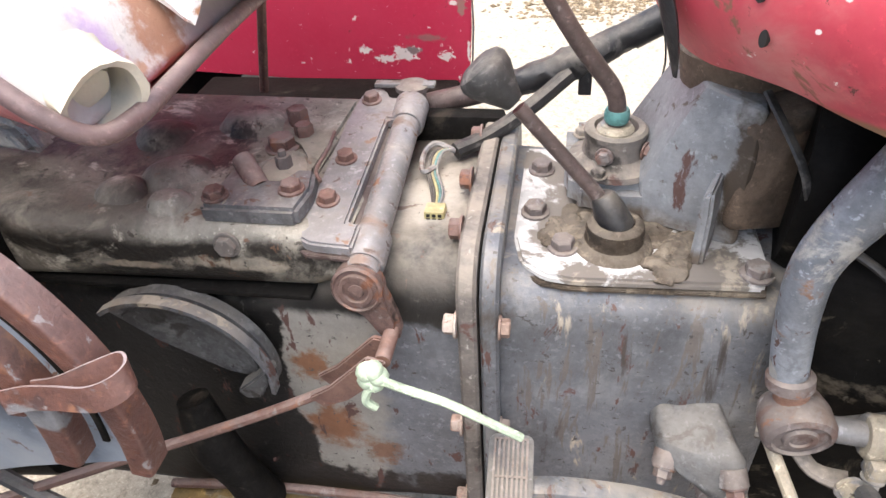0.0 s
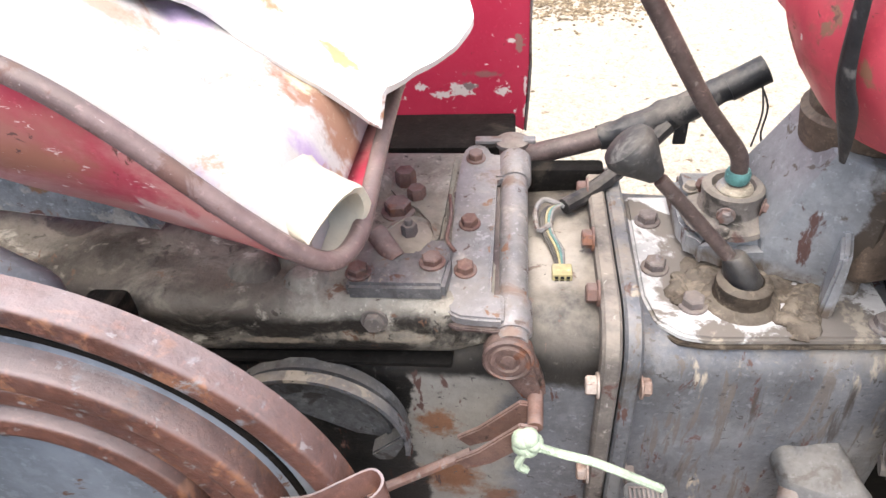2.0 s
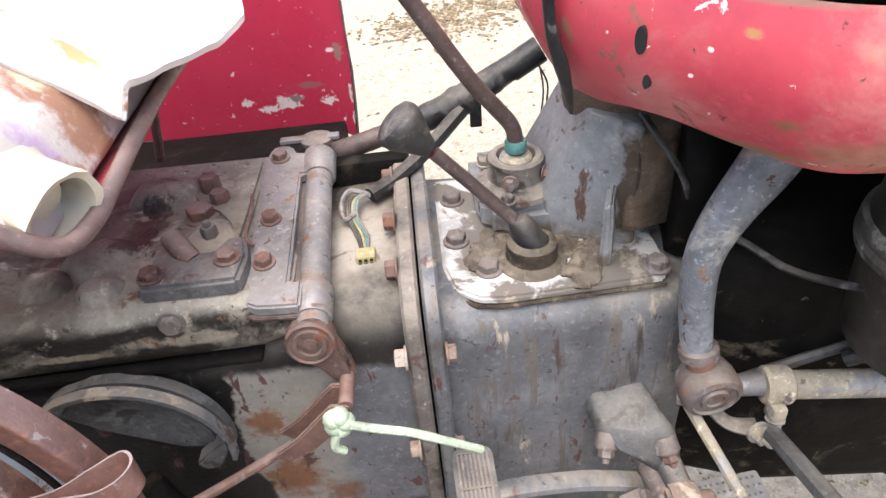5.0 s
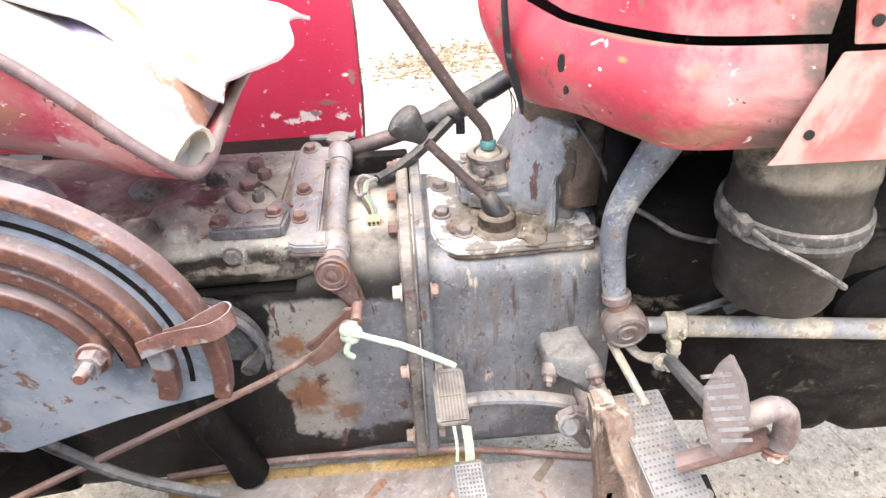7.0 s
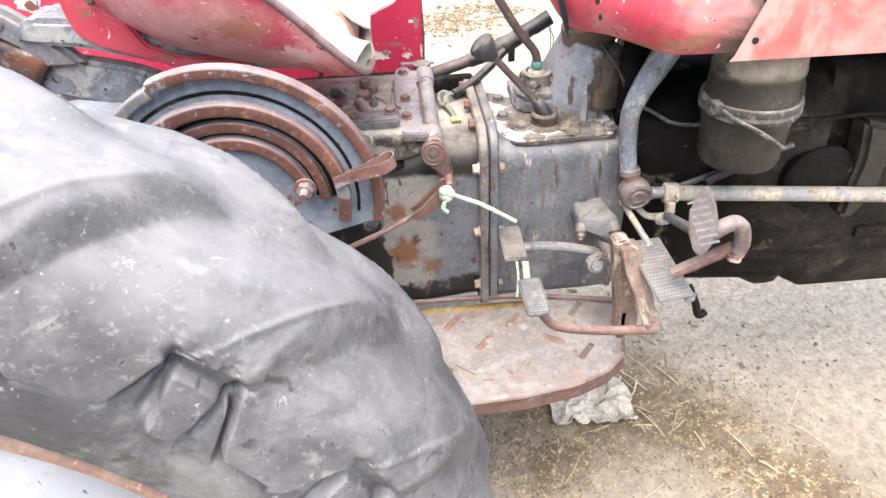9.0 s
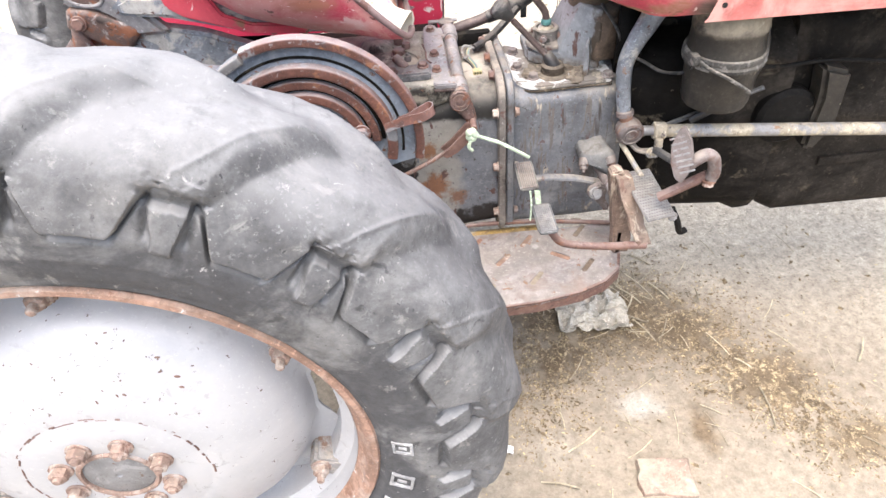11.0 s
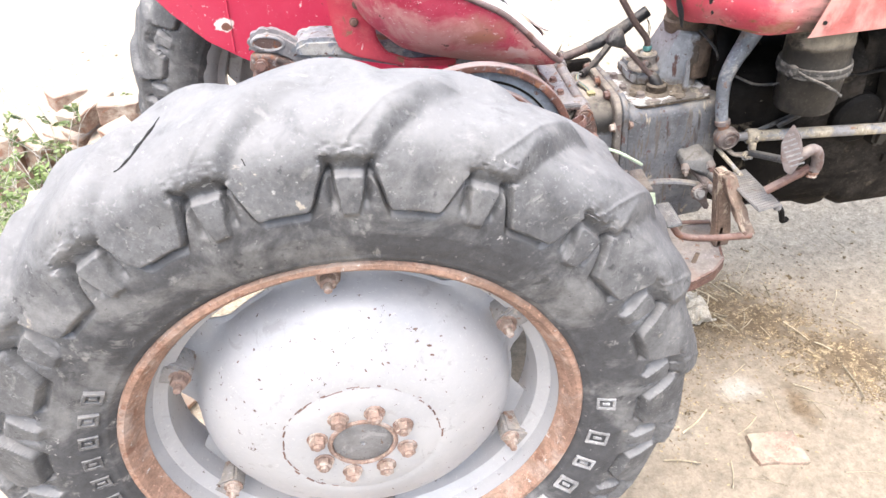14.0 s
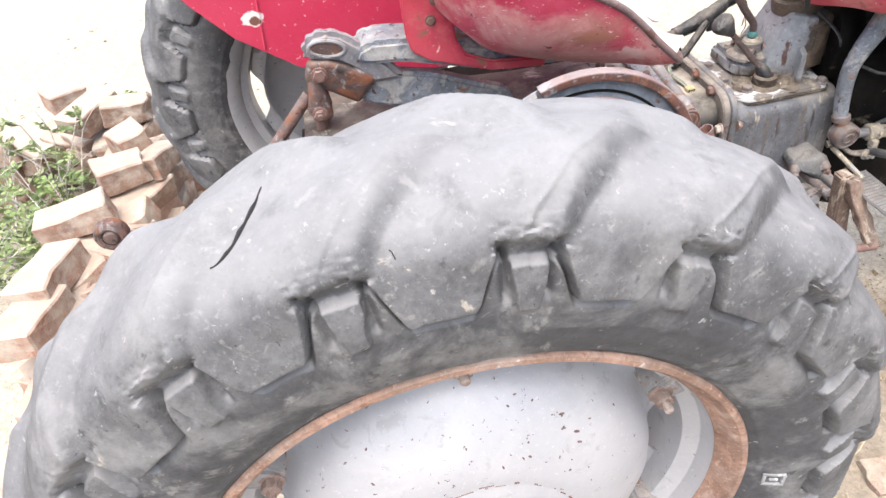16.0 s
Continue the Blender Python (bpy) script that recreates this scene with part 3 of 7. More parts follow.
def add_prism(bm, outline, m, thick, bevel=0.002):
    """An outline in the local xy plane, thickened along local z from 0."""
    vs = [bm.verts.new(m @ Vector((x, y, 0))) for x, y in outline]
    f = bm.faces.new(vs)
    r = bmesh.ops.extrude_face_region(bm, geom=[f])
    up = [v for v in r["geom"] if isinstance(v, bmesh.types.BMVert)]
    bmesh.ops.translate(bm, verts=up, vec=(m.to_3x3() @ Vector((0, 0, thick))))
    if bevel:
        es = list({e for v in vs + up for e in v.link_edges})
        bmesh.ops.bevel(bm, geom=es, offset=bevel, segments=2, affect="EDGES")


def prism(outline, m, thick, bevel=0.002):
    bm = bmesh.new()
    add_prism(bm, outline, m, thick, bevel)
    return bm


XZ = Matrix(((1, 0, 0, 0), (0, 0, 1, 0), (0, 1, 0, 0), (0, 0, 0, 1)))  # local x, y -> world x, z; thickness along +y


def plane_at(y):
    return Matrix.Translation((0, y, 0)) @ XZ


def sheet(fn, nu, nv, thick):
    """A sheet fn(u, v) -> point, u and v from 0 to 1, thickened along its normal."""
    bm = bmesh.new()
    g = [[bm.verts.new(fn(i / nu, j / nv)) for j in range(nv + 1)] for i in range(nu + 1)]
    for i in range(nu):
        for j in range(nv):
            bm.faces.new((g[i][j], g[i + 1][j], g[i + 1][j + 1], g[i][j + 1]))
    bmesh.ops.recalc_face_normals(bm, faces=bm.faces)
    bmesh.ops.solidify(bm, geom=bm.faces[:], thickness=thick)
    return bm


def hexbolt(at, way, r=0.009, h=0.008, washer=True, stud=0.0, turn=0.0):
    """A hexagon head on a washer, standing out along way."""
    bm = bmesh.new()
    m = Matrix.Translation(at) @ axes_to((0, 0, 0), way) @ pose(0, 0, 0, 0, 0, turn)
    z = 0.0
    if washer:
        add_lathe(bm, [(r * 1.3, 0), (r * 1.3, r * 0.2), (r * 1.22, r * 0.26)], m, 14)
        z = r * 0.25
    add_lathe(bm, [(r, z), (r, z + h * 0.85), (r * 0.86, z + h)], m, 6)
    if stud:
        add_lathe(bm, [(r * 0.5, z + h * 0.9), (r * 0.5, z + h + stud), (r * 0.4, z + h + stud + 0.002)], m, 10)
    return bm


def jitter(bm, amp, scale=20.0, seed=0.0):
    for v in bm.verts:
        q = v.co * scale + Vector((seed, seed * 2, -seed))
        v.co += amp * Vector((noise.noise(q), noise.noise(q + Vector((31, 0, 0))), noise.noise(q + Vector((0, 47, 0)))))


def hull(*balls):
    """A smooth lump round balls (x, y, z, radius)."""
    bm = bmesh.new()
    for x, y, z, r in balls:
        bmesh.ops.create_icosphere(bm, subdivisions=2, radius=r, matrix=Matrix.Translation((x, y, z)))
    r = bmesh.ops.convex_hull(bm, input=bm.verts[:])
    bmesh.ops.delete(bm, geom=[g for g in r["geom_interior"] + r["geom_unused"] if isinstance(g, bmesh.types.BMVert)], context="VERTS")
    return bm


def strip(path, wide, thick, n=8):
    """A bent flat strip: its upper edge along path, its width along the vector wide."""
    line = [Vector(p) for p in smooth_path(path, n)]
    w = Vector(wide)
    bm = bmesh.new()
    rings = []
    for i, a in enumerate(line):
        d = (line[min(i + 1, len(line) - 1)] - line[max(i - 1, 0)]).normalized()
        s = d.cross(w).normalized() * thick / 2
        rings.append([a - s, a + s, a + s + w, a - s + w])
    add_rings(bm, rings)
    return bm


def arc(cx, cz, r, a0, a1, n):
    return [(cx + r * math.cos(radians(a0 + (a1 - a0) * i / n)), cz + r * math.sin(radians(a0 + (a1 - a0) * i / n))) for i in range(n + 1)]


def empty(name, at, label, category, group=""):
    ob = new(name)
    ob.location = at
    ob.empty_display_size = 0.1
    return tagged(ob, label, category, group)

# ---- SETTING ----
def ground_height(x, y):
    """The lie of the yard: level under the tractor, gently uneven all round."""
    far = min(1.0, max(0.0, (math.hypot(x - 0.4, y) - 0.3) / 1.5))
    h = 0.035 * noise.noise(Vector((x * 0.8, y * 0.8, 0.3))) * far + 0.012 * noise.noise(Vector((x * 3.1, y * 3.1, 4.0)))
    h += 0.009 * noise.noise(Vector((x * 11, y * 11, 2.0))) + 0.006 * noise.noise(Vector((x * 34, y * 34, 7.0)))
    return h


def build_ground():
    bm = bmesh.new()
    inner = [-2.6 + 0.03 * i for i in range(int(6.0 / 0.03) + 1)]
    xs = [-400, -120, -40, -16, -8, -5, -3.6, -3.0] + inner + [3.8, 4.6, 6, 9, 16, 40, 120, 400]
    inner = [-1.6 + 0.03 * i for i in range(int(4.6 / 0.03) + 1)]
    ys = [-400, -120, -40, -16, -8, -5, -3.4, -2.4, -1.9] + inner + [3.1, 3.3, 3.6, 4, 4.5, 5.2, 6, 8, 12, 20, 40, 120, 400]
    g = [[bm.verts.new((x, y, ground_height(x, y))) for y in ys] for x in xs]
    for i in range(len(xs) - 1):
        for j in range(len(ys) - 1):
            bm.faces.new((g[i][j], g[i + 1][j], g[i + 1][j + 1], g[i][j + 1]))
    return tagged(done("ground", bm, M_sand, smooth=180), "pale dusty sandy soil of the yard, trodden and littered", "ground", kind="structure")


ground = build_ground()

# ---- THE TRACTOR ----
tractor = empty("tractor", (0, 0, 0), "old worn red farm tractor, rusty and dusty, one mudguard missing", "tractor")
T = tractor


def section(x, hw, z0, z1, r_top, r_bot=0.03, seg=5):
    """A rounded box section across the tractor at x."""
    pts = []
    for cy, cz, r, a0 in ((hw - r_top, z1 - r_top, r_top, 0), (-hw + r_top, z1 - r_top, r_top, 90), (-hw + r_bot, z0 + r_bot, r_bot, 180), (hw - r_bot, z0 + r_bot, r_bot, 270)):
        for k in range(seg + 1):
            a = radians(a0 + 90 * k / seg)
            pts.append(Vector((x, cy + r * math.cos(a), cz + r * math.sin(a))))
    return pts


def loft(rows, seg=5):
    bm = bmesh.new()
    add_rings(bm, [section(*row, seg=seg) for row in rows])
    return bm


# rear centre housing, with the hydraulic lift cover on top of it
bm = loft([(0.12, 0.13, 0.42, 0.79, 0.02), (0.3, 0.13, 0.42, 0.795, 0.02), (0.52, 0.132, 0.43, 0.80, 0.03), (0.575, 0.135, 0.45, 0.835, 0.05), (0.62, 0.137, 0.46, 0.848, 0.06), (0.704, 0.14, 0.47, 0.85, 0.055)])
rear_housing = part("rear_housing", bm, M_housing, T, "grey cast iron housing with grease, rust, peeled paint and painted shade")
bm = loft([(-0.2, 0.13, 0.80, 0.93, 0.05), (0.0, 0.15, 0.80, 0.93, 0.05), (0.12, 0.15, 0.80, 0.90, 0.04), (0.3, 0.145, 0.805, 0.885, 0.025), (0.56, 0.143, 0.81, 0.88, 0.018), (0.60, 0.138, 0.82, 0.872, 0.018)])
lift_cover = part("lift_cover", bm, M_cover, T, "dirty cast lift cover with dust, rust stains and painted recess shade")
part("cover_lip", box((0.14, -0.1455, 0.806), (0.56, 0.1455, 0.812), 0.0025), M_grease_shade, T)
bm = loft([(-0.22, 0.17, 0.40, 0.86, 0.12, 0.12), (0.0, 0.19, 0.40, 0.88, 0.14, 0.12), (0.15, 0.17, 0.41, 0.85, 0.1, 0.1)])
part("axle_case", bm, M_grease_shade, T)
for s in (-1, 1):
    m = Matrix.Translation((0, 0, 0.65)) @ axes_to((0, 0, 0), (0, s, 0))
    part("axle_trumpet", lathe([(0.15, 0.17), (0.12, 0.24), (0.09, 0.4), (0.085, 0.55), (0.11, 0.56), (0.11, 0.6), (0.06, 0.62), (0.06, 0.80)], m, 28), M_grease_shade, T)

# flange joint between rear housing and gearbox
for x0, x1, grow, mt in ((0.699, 0.717, 0.017, M_castdirty), (0.7195, 0.737, 0.014, M_cast)):
    bm = bmesh.new()
    outer = [section(x, 0.14 + grow, 0.46 - grow, 0.852 + grow, 0.05, 0.04) for x in (x0, x0 + 0.003, x1 - 0.003, x1)]
    outer[0] = section(x0, 0.137 + grow, 0.463 - grow, 0.849 + grow, 0.05, 0.04)
    outer[3] = section(x1, 0.137 + grow, 0.463 - grow, 0.849 + grow, 0.05, 0.04)
    add_rings(bm, outer)
    part("joint_flange", bm, mt, T)
for y, z in ((-0.02, 0.872), (-0.095, 0.866), (-0.152, 0.80), (-0.152, 0.655), (-0.152, 0.52), (0.07, 0.872)):
    part("flange_bolt", hexbolt((0.699, y, z - 0.004), (-1, 0, 0), 0.0100, 0.010, turn=20 * y), M_nut if z < 0.82 else M_rust, T)
    if z < 0.82:
        part("flange_nut", hexbolt((0.737, y, z - 0.004), (1, 0, 0), 0.0090, 0.008, turn=30 * y), M_nut if z > 0.7 else M_rustgrey, T)

# gearbox
bm = loft([(0.737, 0.138, 0.455, 0.835, 0.04), (0.80, 0.138, 0.455, 0.83, 0.035), (0.92, 0.138, 0.455, 0.826, 0.035), (0.985, 0.137, 0.455, 0.826, 0.04), (1.0, 0.128, 0.46, 0.82, 0.045)])
jitter(bm, 0.002, 14)
part("gearbox_case", bm, M_cast, T, "grey gearbox casing with worn paint and dust")
# gear lever cover plate, chipped white and silver
out = [(0.746, 0.10), (0.744, -0.07), (0.752, -0.105), (0.775, -0.124), (0.80, -0.128), (0.96, -0.122), (0.968, -0.09), (0.97, 0.10)]
part("cover_plate", prism(out, Matrix.Translation((0, 0, 0.828)), 0.010, 0.003), M_white, T, "gear lever cover plate with chipped white paint")
part("plate_gasket", prism([(x + (0.002 if x > 0.85 else -0.003), y * 1.015) for x, y in out], Matrix.Translation((0, 0, 0.8245)), 0.004, 0.001), M_dirt, T)
for x, y in ((0.79, -0.084), (0.765, 0.05), (0.955, -0.108), (0.762, -0.03)):
    part("plate_bolt", hexbolt((x, y, 0.838), (0, 0, 1), 0.011, 0.009, turn=x * 90), M_rustgrey, T)
# caked dirt between the levers
bm = bmesh.new()
for k in range(150):
    a, rr = random.uniform(-0.9, 3.3), random.uniform(0.034, 0.066)
    c = Vector((0.842 + rr * math.cos(a), -0.074 + rr * math.sin(a), 0.838))
    bmesh.ops.create_icosphere(bm, subdivisions=2, radius=random.uniform(0.003, 0.010), matrix=Matrix.Translation(c) @ Matrix.Diagonal((1.3, 1.3, 0.6, 1)))
jitter(bm, 0.006, 70)
tagged(part("caked_dirt", bm, M_dirt, T), kind="stuff")
# front gear lever with its boot and knob
m = Matrix.Translation((0.836, -0.074, 0.836))
part("lever_boot", lathe([(0.038, 0), (0.034, 0.006), (0.027, 0.009), (0.0255, 0.016), (0.0265, 0.019), (0.0255, 0.025), (0.022, 0.028), (0.0175, 0.0285), (0.016, 0.022), (0.010, 0.022)], m, 28), M_dirt, T, "cracked rubber lever boot caked with dirt")
gear_lever = part("gear_lever", tube([(0.838, -0.072, 0.85), (0.822, -0.066, 0.880), (0.79, -0.062, 0.917), (0.746, -0.06, 0.967)], 0.0068, 12), M_lever, T, "thin rusty gear lever with a dark knob")
part("dust_sleeve", lathe([(0.017, 0), (0.015, 0.02), (0.011, 0.034), (0.009, 0.036)], Matrix.Translation((0.838, -0.072, 0.855)) @ axes_to((0, 0, 0), (-0.5, 0.2, 1)), 14), M_tape, gear_lever)
m = Matrix.Translation((0.724, -0.058, 0.99)) @ axes_to((0.746, -0.06, 0.967), (0.71, -0.058, 1.005))
part("knob", lathe([(0.009, -0.026), (0.012, -0.019), (0.023, 0.003), (0.0245, 0.011), (0.022, 0.017), (0.015, 0.0205), (0.005, 0.0215)], m, 24), M_knob, gear_lever, "worn dark grey lever knob")
# rear gear lever in its turret, on the steering casting
part("casting_step", prism([(0.790, 0.10), (0.789, 0.0), (0.796, -0.022), (0.812, -0.033), (0.835, -0.037), (0.96, -0.037), (0.96, 0.10)], Matrix.Translation((0, 0, 0.834)), 0.044, 0.012), M_box, T)
m = Matrix.Translation((0.835, 0.012, 0.876))
part("lever_turret", lathe([(0.046, 0.0), (0.044, 0.005), (0.036, 0.009), (0.031, 0.013), (0.0285, 0.024), (0.030, 0.032), (0.030, 0.036), (0.027, 0.039), (0.021, 0.039), (0.019, 0.03), (0.010, 0.03)], m, 32), M_castdirty, T, "cast lever turret with peeling dusty paint")
for a in (250, 330, 130):
    v = Vector((math.cos(radians(a)), math.sin(radians(a)), 0))
    part("turret_bolt", hexbolt(Vector((0.835, 0.012, 0.897)) + v * 0.031, v, 0.007, 0.006), M_rust, T)
    part("turret_foot_bolt", hexbolt(Vector((0.835, 0.012, 0.884)) + v * 0.047, (0, 0, 1), 0.007, 0.006), M_castdirty, T)
rear_lever = part("range_lever", tube([(0.834, 0.006, 0.89), (0.833, 0.002, 0.935), (0.828, 0.0, 0.956), (0.812, 0.0, 0.978), (0.786, 0.0, 1.013), (0.733, 0.0, 1.099), (0.66, 0.0, 1.215), (0.60, 0.0, 1.31)], 0.0083, 14), M_lever, T, "long bent rusty gear lever")
part("teal_band", lathe([(0.0105, 0), (0.0118, 0.003), (0.0118, 0.010), (0.0105, 0.013)], Matrix.Translation((0.8335, 0.003, 0.924)), 18), M_teal, rear_lever, "teal tape wound round the lever")
part("inner_sleeve", lathe([(0.0175, -0.02), (0.0175, 0.012), (0.0145, 0.016)], Matrix.Translation((0.8335, 0.003, 0.905)), 18), M_cream, rear_lever)

# steering box casting with its rib
bm = hull(*[(*p, 0.006) for p in ((0.852, 0.075, 0.876), (0.864, -0.030, 0.880), (0.868, -0.036, 0.845), (0.940, -0.062, 0.842), (0.960, 0.09, 0.842), (0.876, -0.028, 0.897), (0.904, -0.030, 0.972), (0.940, -0.058, 0.966), (0.938, -0.066, 0.925), (0.955, 0.06, 0.978), (0.902, 0.055, 0.982))])
part("steering_box", bm, M_box, T, "grey steering box casting with peeling dust", 14)
bm = hull(*[(*p, 0.012) for p in ((0.938, -0.055, 0.955), (0.938, -0.062, 0.865), (0.975, -0.050, 0.962), (0.985, -0.045, 0.86), (0.955, 0.06, 0.97), (0.990, 0.05, 0.90))])
jitter(bm, 0.004, 40)
part("casting_back", bm, M_collar, T, "brown oily back of the steering casting", 60)
bm = prism([(0.899, 0.836), (0.911, 0.836), (0.910, 0.89), (0.908, 0.915), (0.900, 0.908)], plane_at(-0.098), 0.06, 0.003)
bm.transform(Matrix.Translation((0.904, -0.098, 0)) @ pose(0, 0, 0, 0, 0, -21) @ Matrix.Translation((-0.904, 0.098, 0)))
part("steering_rib", bm, M_box, T)
m = Matrix.Translation((0.940, 0.015, 0.972)) @ axes_to((0, 0, 0), (-0.18, 0, 1))
part("column_collar", lathe([(0.055, 0), (0.055, 0.03), (0.048, 0.034), (0.048, 0.10), (0.052, 0.104), (0.052, 0.125), (0.02, 0.13), (0.02, 0.3)], m, 28), M_collar, T)
m = Matrix.Translation((1.0, -0.02, 0.91)) @ axes_to((0, 0, 0), (1, -0.25, 0))
part("steering_cover", lathe([(0.10, -0.01), (0.105, 0), (0.105, 0.03), (0.095, 0.045), (0.05, 0.05)], m, 36), M_olive, T, "round oily steering side cover with painted shade")
part("steering_arm", tube([(1.056, -0.15, 1.06, 0.026), (1.034, -0.155, 1.02, 0.0245), (1.010, -0.160, 0.978, 0.0225), (0.989, -0.16, 0.938, 0.0195), (0.974, -0.16, 0.895, 0.0172), (0.974, -0.161, 0.845, 0.0163), (0.981, -0.163, 0.79, 0.0155), (0.986, -0.165, 0.765, 0.015)], 0.02, 18, 6), M_arm, T, "curved grey drop arm with rust blotches")
part("arm_eye", lathe([(0.0165, -0.008), (0.0195, -0.005), (0.0195, 0.005), (0.016, 0.008)], Matrix.Translation((0.9855, -0.165, 0.772)) @ axes_to((0, 0, 0), (0.15, -0.2, -1)), 20), M_rustgrey, T)
part("ball_boot", lathe([(0.013, 0), (0.0155, 0.005), (0.014, 0.011), (0.0165, 0.018), (0.019, 0.026)], Matrix.Translation((0.987, -0.167, 0.768)) @ axes_to((0, 0, 0), (0.2, -0.2, -1)), 18), M_orange, T, "rusty ball joint boot")
m = Matrix.Translation((0.997, -0.177, 0.731)) @ axes_to((0, 0, 0), (0.05, -1, -0.12))
ball_joint = part("ball_joint", lathe([(0.016, -0.028), (0.026, -0.022), (0.0305, -0.008), (0.031, 0.010), (0.0285, 0.016), (0.0235, 0.0185), (0.022, 0.0155), (0.015, 0.0155), (0.0135, 0.0185), (0.0095, 0.0185), (0.0085, 0.0165), (0.003, 0.017)], m, 30), M_rustgrey, T, "rusty steering ball joint")
part("joint_shank", tube([(1.018, -0.178, 0.730), (1.07, -0.182, 0.7275)], 0.0115, 14), M_steel, ball_joint)
drag_link = part("drag_link", tube([(1.060, -0.182, 0.7275), (1.5, -0.216, 0.703), (2.3, -0.28, 0.655)], 0.0148, 18), M_cream, T, "long steering rod with peeling cream paint")
m = Matrix.Translation((1.062, -0.182, 0.7275)) @ axes_to((0, 0, 0), (1, -0.07, -0.05))
part("rod_clamp", lathe([(0.0175, -0.011), (0.020, -0.008), (0.020, 0.014), (0.0175, 0.017)], m, 20), M_cream, drag_link)
part("clamp_lug", box((1.054, -0.208, 0.698), (1.069, -0.190, 0.718), 0.003), M_cream, drag_link)
part("clamp_bolt", hexbolt((1.0615, -0.202, 0.699), (0, -0.2, -1), 0.0075, 0.010, stud=0.004), M_steel, drag_link)

# clutch and engine, dark with oil; near the cowl the shade is in the colour
bm = loft([(0.998, 0.12, 0.50, 0.86, 0.06), (1.04, 0.13, 0.46, 0.90, 0.1, 0.08), (1.12, 0.15, 0.42, 0.92, 0.12, 0.12), (1.30, 0.16, 0.41, 0.93, 0.12, 0.12), (1.33, 0.175, 0.40, 0.94, 0.12, 0.12), (1.355, 0.175, 0.40, 0.94, 0.12, 0.12)])
part("bell_housing", bm, M_olive, T, "oily clutch housing with the cowl's shade painted in")
bm = loft([(1.355, 0.14, 0.47, 0.95, 0.03), (1.40, 0.145, 0.42, 0.95, 0.03, 0.05), (1.44, 0.15, 0.395, 0.95, 0.03, 0.06), (2.3, 0.15, 0.385, 0.95, 0.03, 0.06)])
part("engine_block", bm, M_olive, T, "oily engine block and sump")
part("pump_bracket", prism([(1.40, 0.86), (1.47, 0.84), (1.475, 0.70), (1.44, 0.64), (1.41, 0.65), (1.415, 0.78)], plane_at(-0.205), 0.06, 0.01), M_canister, T)
m = Matrix.Translation((1.36, -0.15, 0.73)) @ axes_to((0, 0, 0), (0, -1, 0))
part("starter_end", lathe([(0.07, 0), (0.07, 0.03), (0.06, 0.04), (0.02, 0.045)], m, 24), M_grease_shade, T)
part("fuel_pipe", tube([(1.22, -0.24, 0.90), (1.30, -0.2, 0.87), (1.45, -0.18, 0.86), (1.8, -0.19, 0.82), (2.2, -0.2, 0.80)], 0.005, 8), M_grease_shade, T)
part("lower_rail", box((1.5, -0.16, 0.56), (2.3, -0.148, 0.585), 0.004), M_olive, T)

# air cleaner
m = Matrix.Translation((1.148, -0.234, 0.0))
cleaner = part("air_cleaner", lathe([(0.02, 0.822), (0.052, 0.823), (0.065, 0.829), (0.069, 0.841), (0.0675, 0.848), (0.070, 0.855), (0.0735, 0.918), (0.076, 0.926), (0.076, 0.950), (0.074, 0.957), (0.072, 0.99), (0.0735, 0.993), (0.0735, 0.999), (0.0715, 1.002), (0.069, 1.06), (0.05, 1.08)], m, 48), M_canister, T, "dark oil bath air cleaner with peeling paint")
part("clamp_band", lathe([(0.0755, 0.922), (0.081, 0.924), (0.0825, 0.931), (0.080, 0.936), (0.082, 0.941), (0.0805, 0.948), (0.0755, 0.950)], m, 44), M_band, cleaner, "dirty clamp band")
part("band_latch", tube([(1.072, -0.272, 0.948), (1.09, -0.298, 0.936), (1.13, -0.322, 0.918), (1.175, -0.318, 0.886)], 0.0038, 8), M_band, cleaner)
part("band_screw", box((1.062, -0.285, 0.936), (1.078, -0.262, 0.956), 0.004), M_band, cleaner)
part("air_hose", tube([(1.21, -0.22, 1.0), (1.235, -0.225, 0.95), (1.235, -0.22, 0.88), (1.20, -0.2, 0.80), (1.14, -0.17, 0.74)], 0.009, 10), M_tape, T)

# dash cowl and side panels
PLAN = [(0.846, -0.045), (0.848, -0.075), (0.855, -0.10), (0.866, -0.13), (0.880, -0.165), (0.900, -0.205), (0.935, -0.25), (0.985, -0.285), (1.09, -0.300)]
LOW = [1.065, 1.048, 1.036, 1.034, 1.040, 1.046, 1.043, 1.037, 1.040]


def along(table, u):
    line = smooth_path(table, 8)
    f = u * (len(line) - 1)
    i = min(int(f), len(line) - 2)
    return line[i] + (line[i + 1] - line[i]) * (f - i)


def cowl(u, v, top):
    x, y, lo = along([(*p, z) for p, z in zip(PLAN, LOW)], u)
    bulge = 0.012 * math.sin(v * math.pi)
    n = Vector((x - 1.1, y, 0)).normalized()
    z = lo + (top - lo) * v
    return Vector((x - 0.22 * (z - 1.04) * max(0.0, 1 - 1.5 * u), y, z)) + n * (bulge - 0.018 * (1 - v) ** 3 * min(1.0, 2 * u))


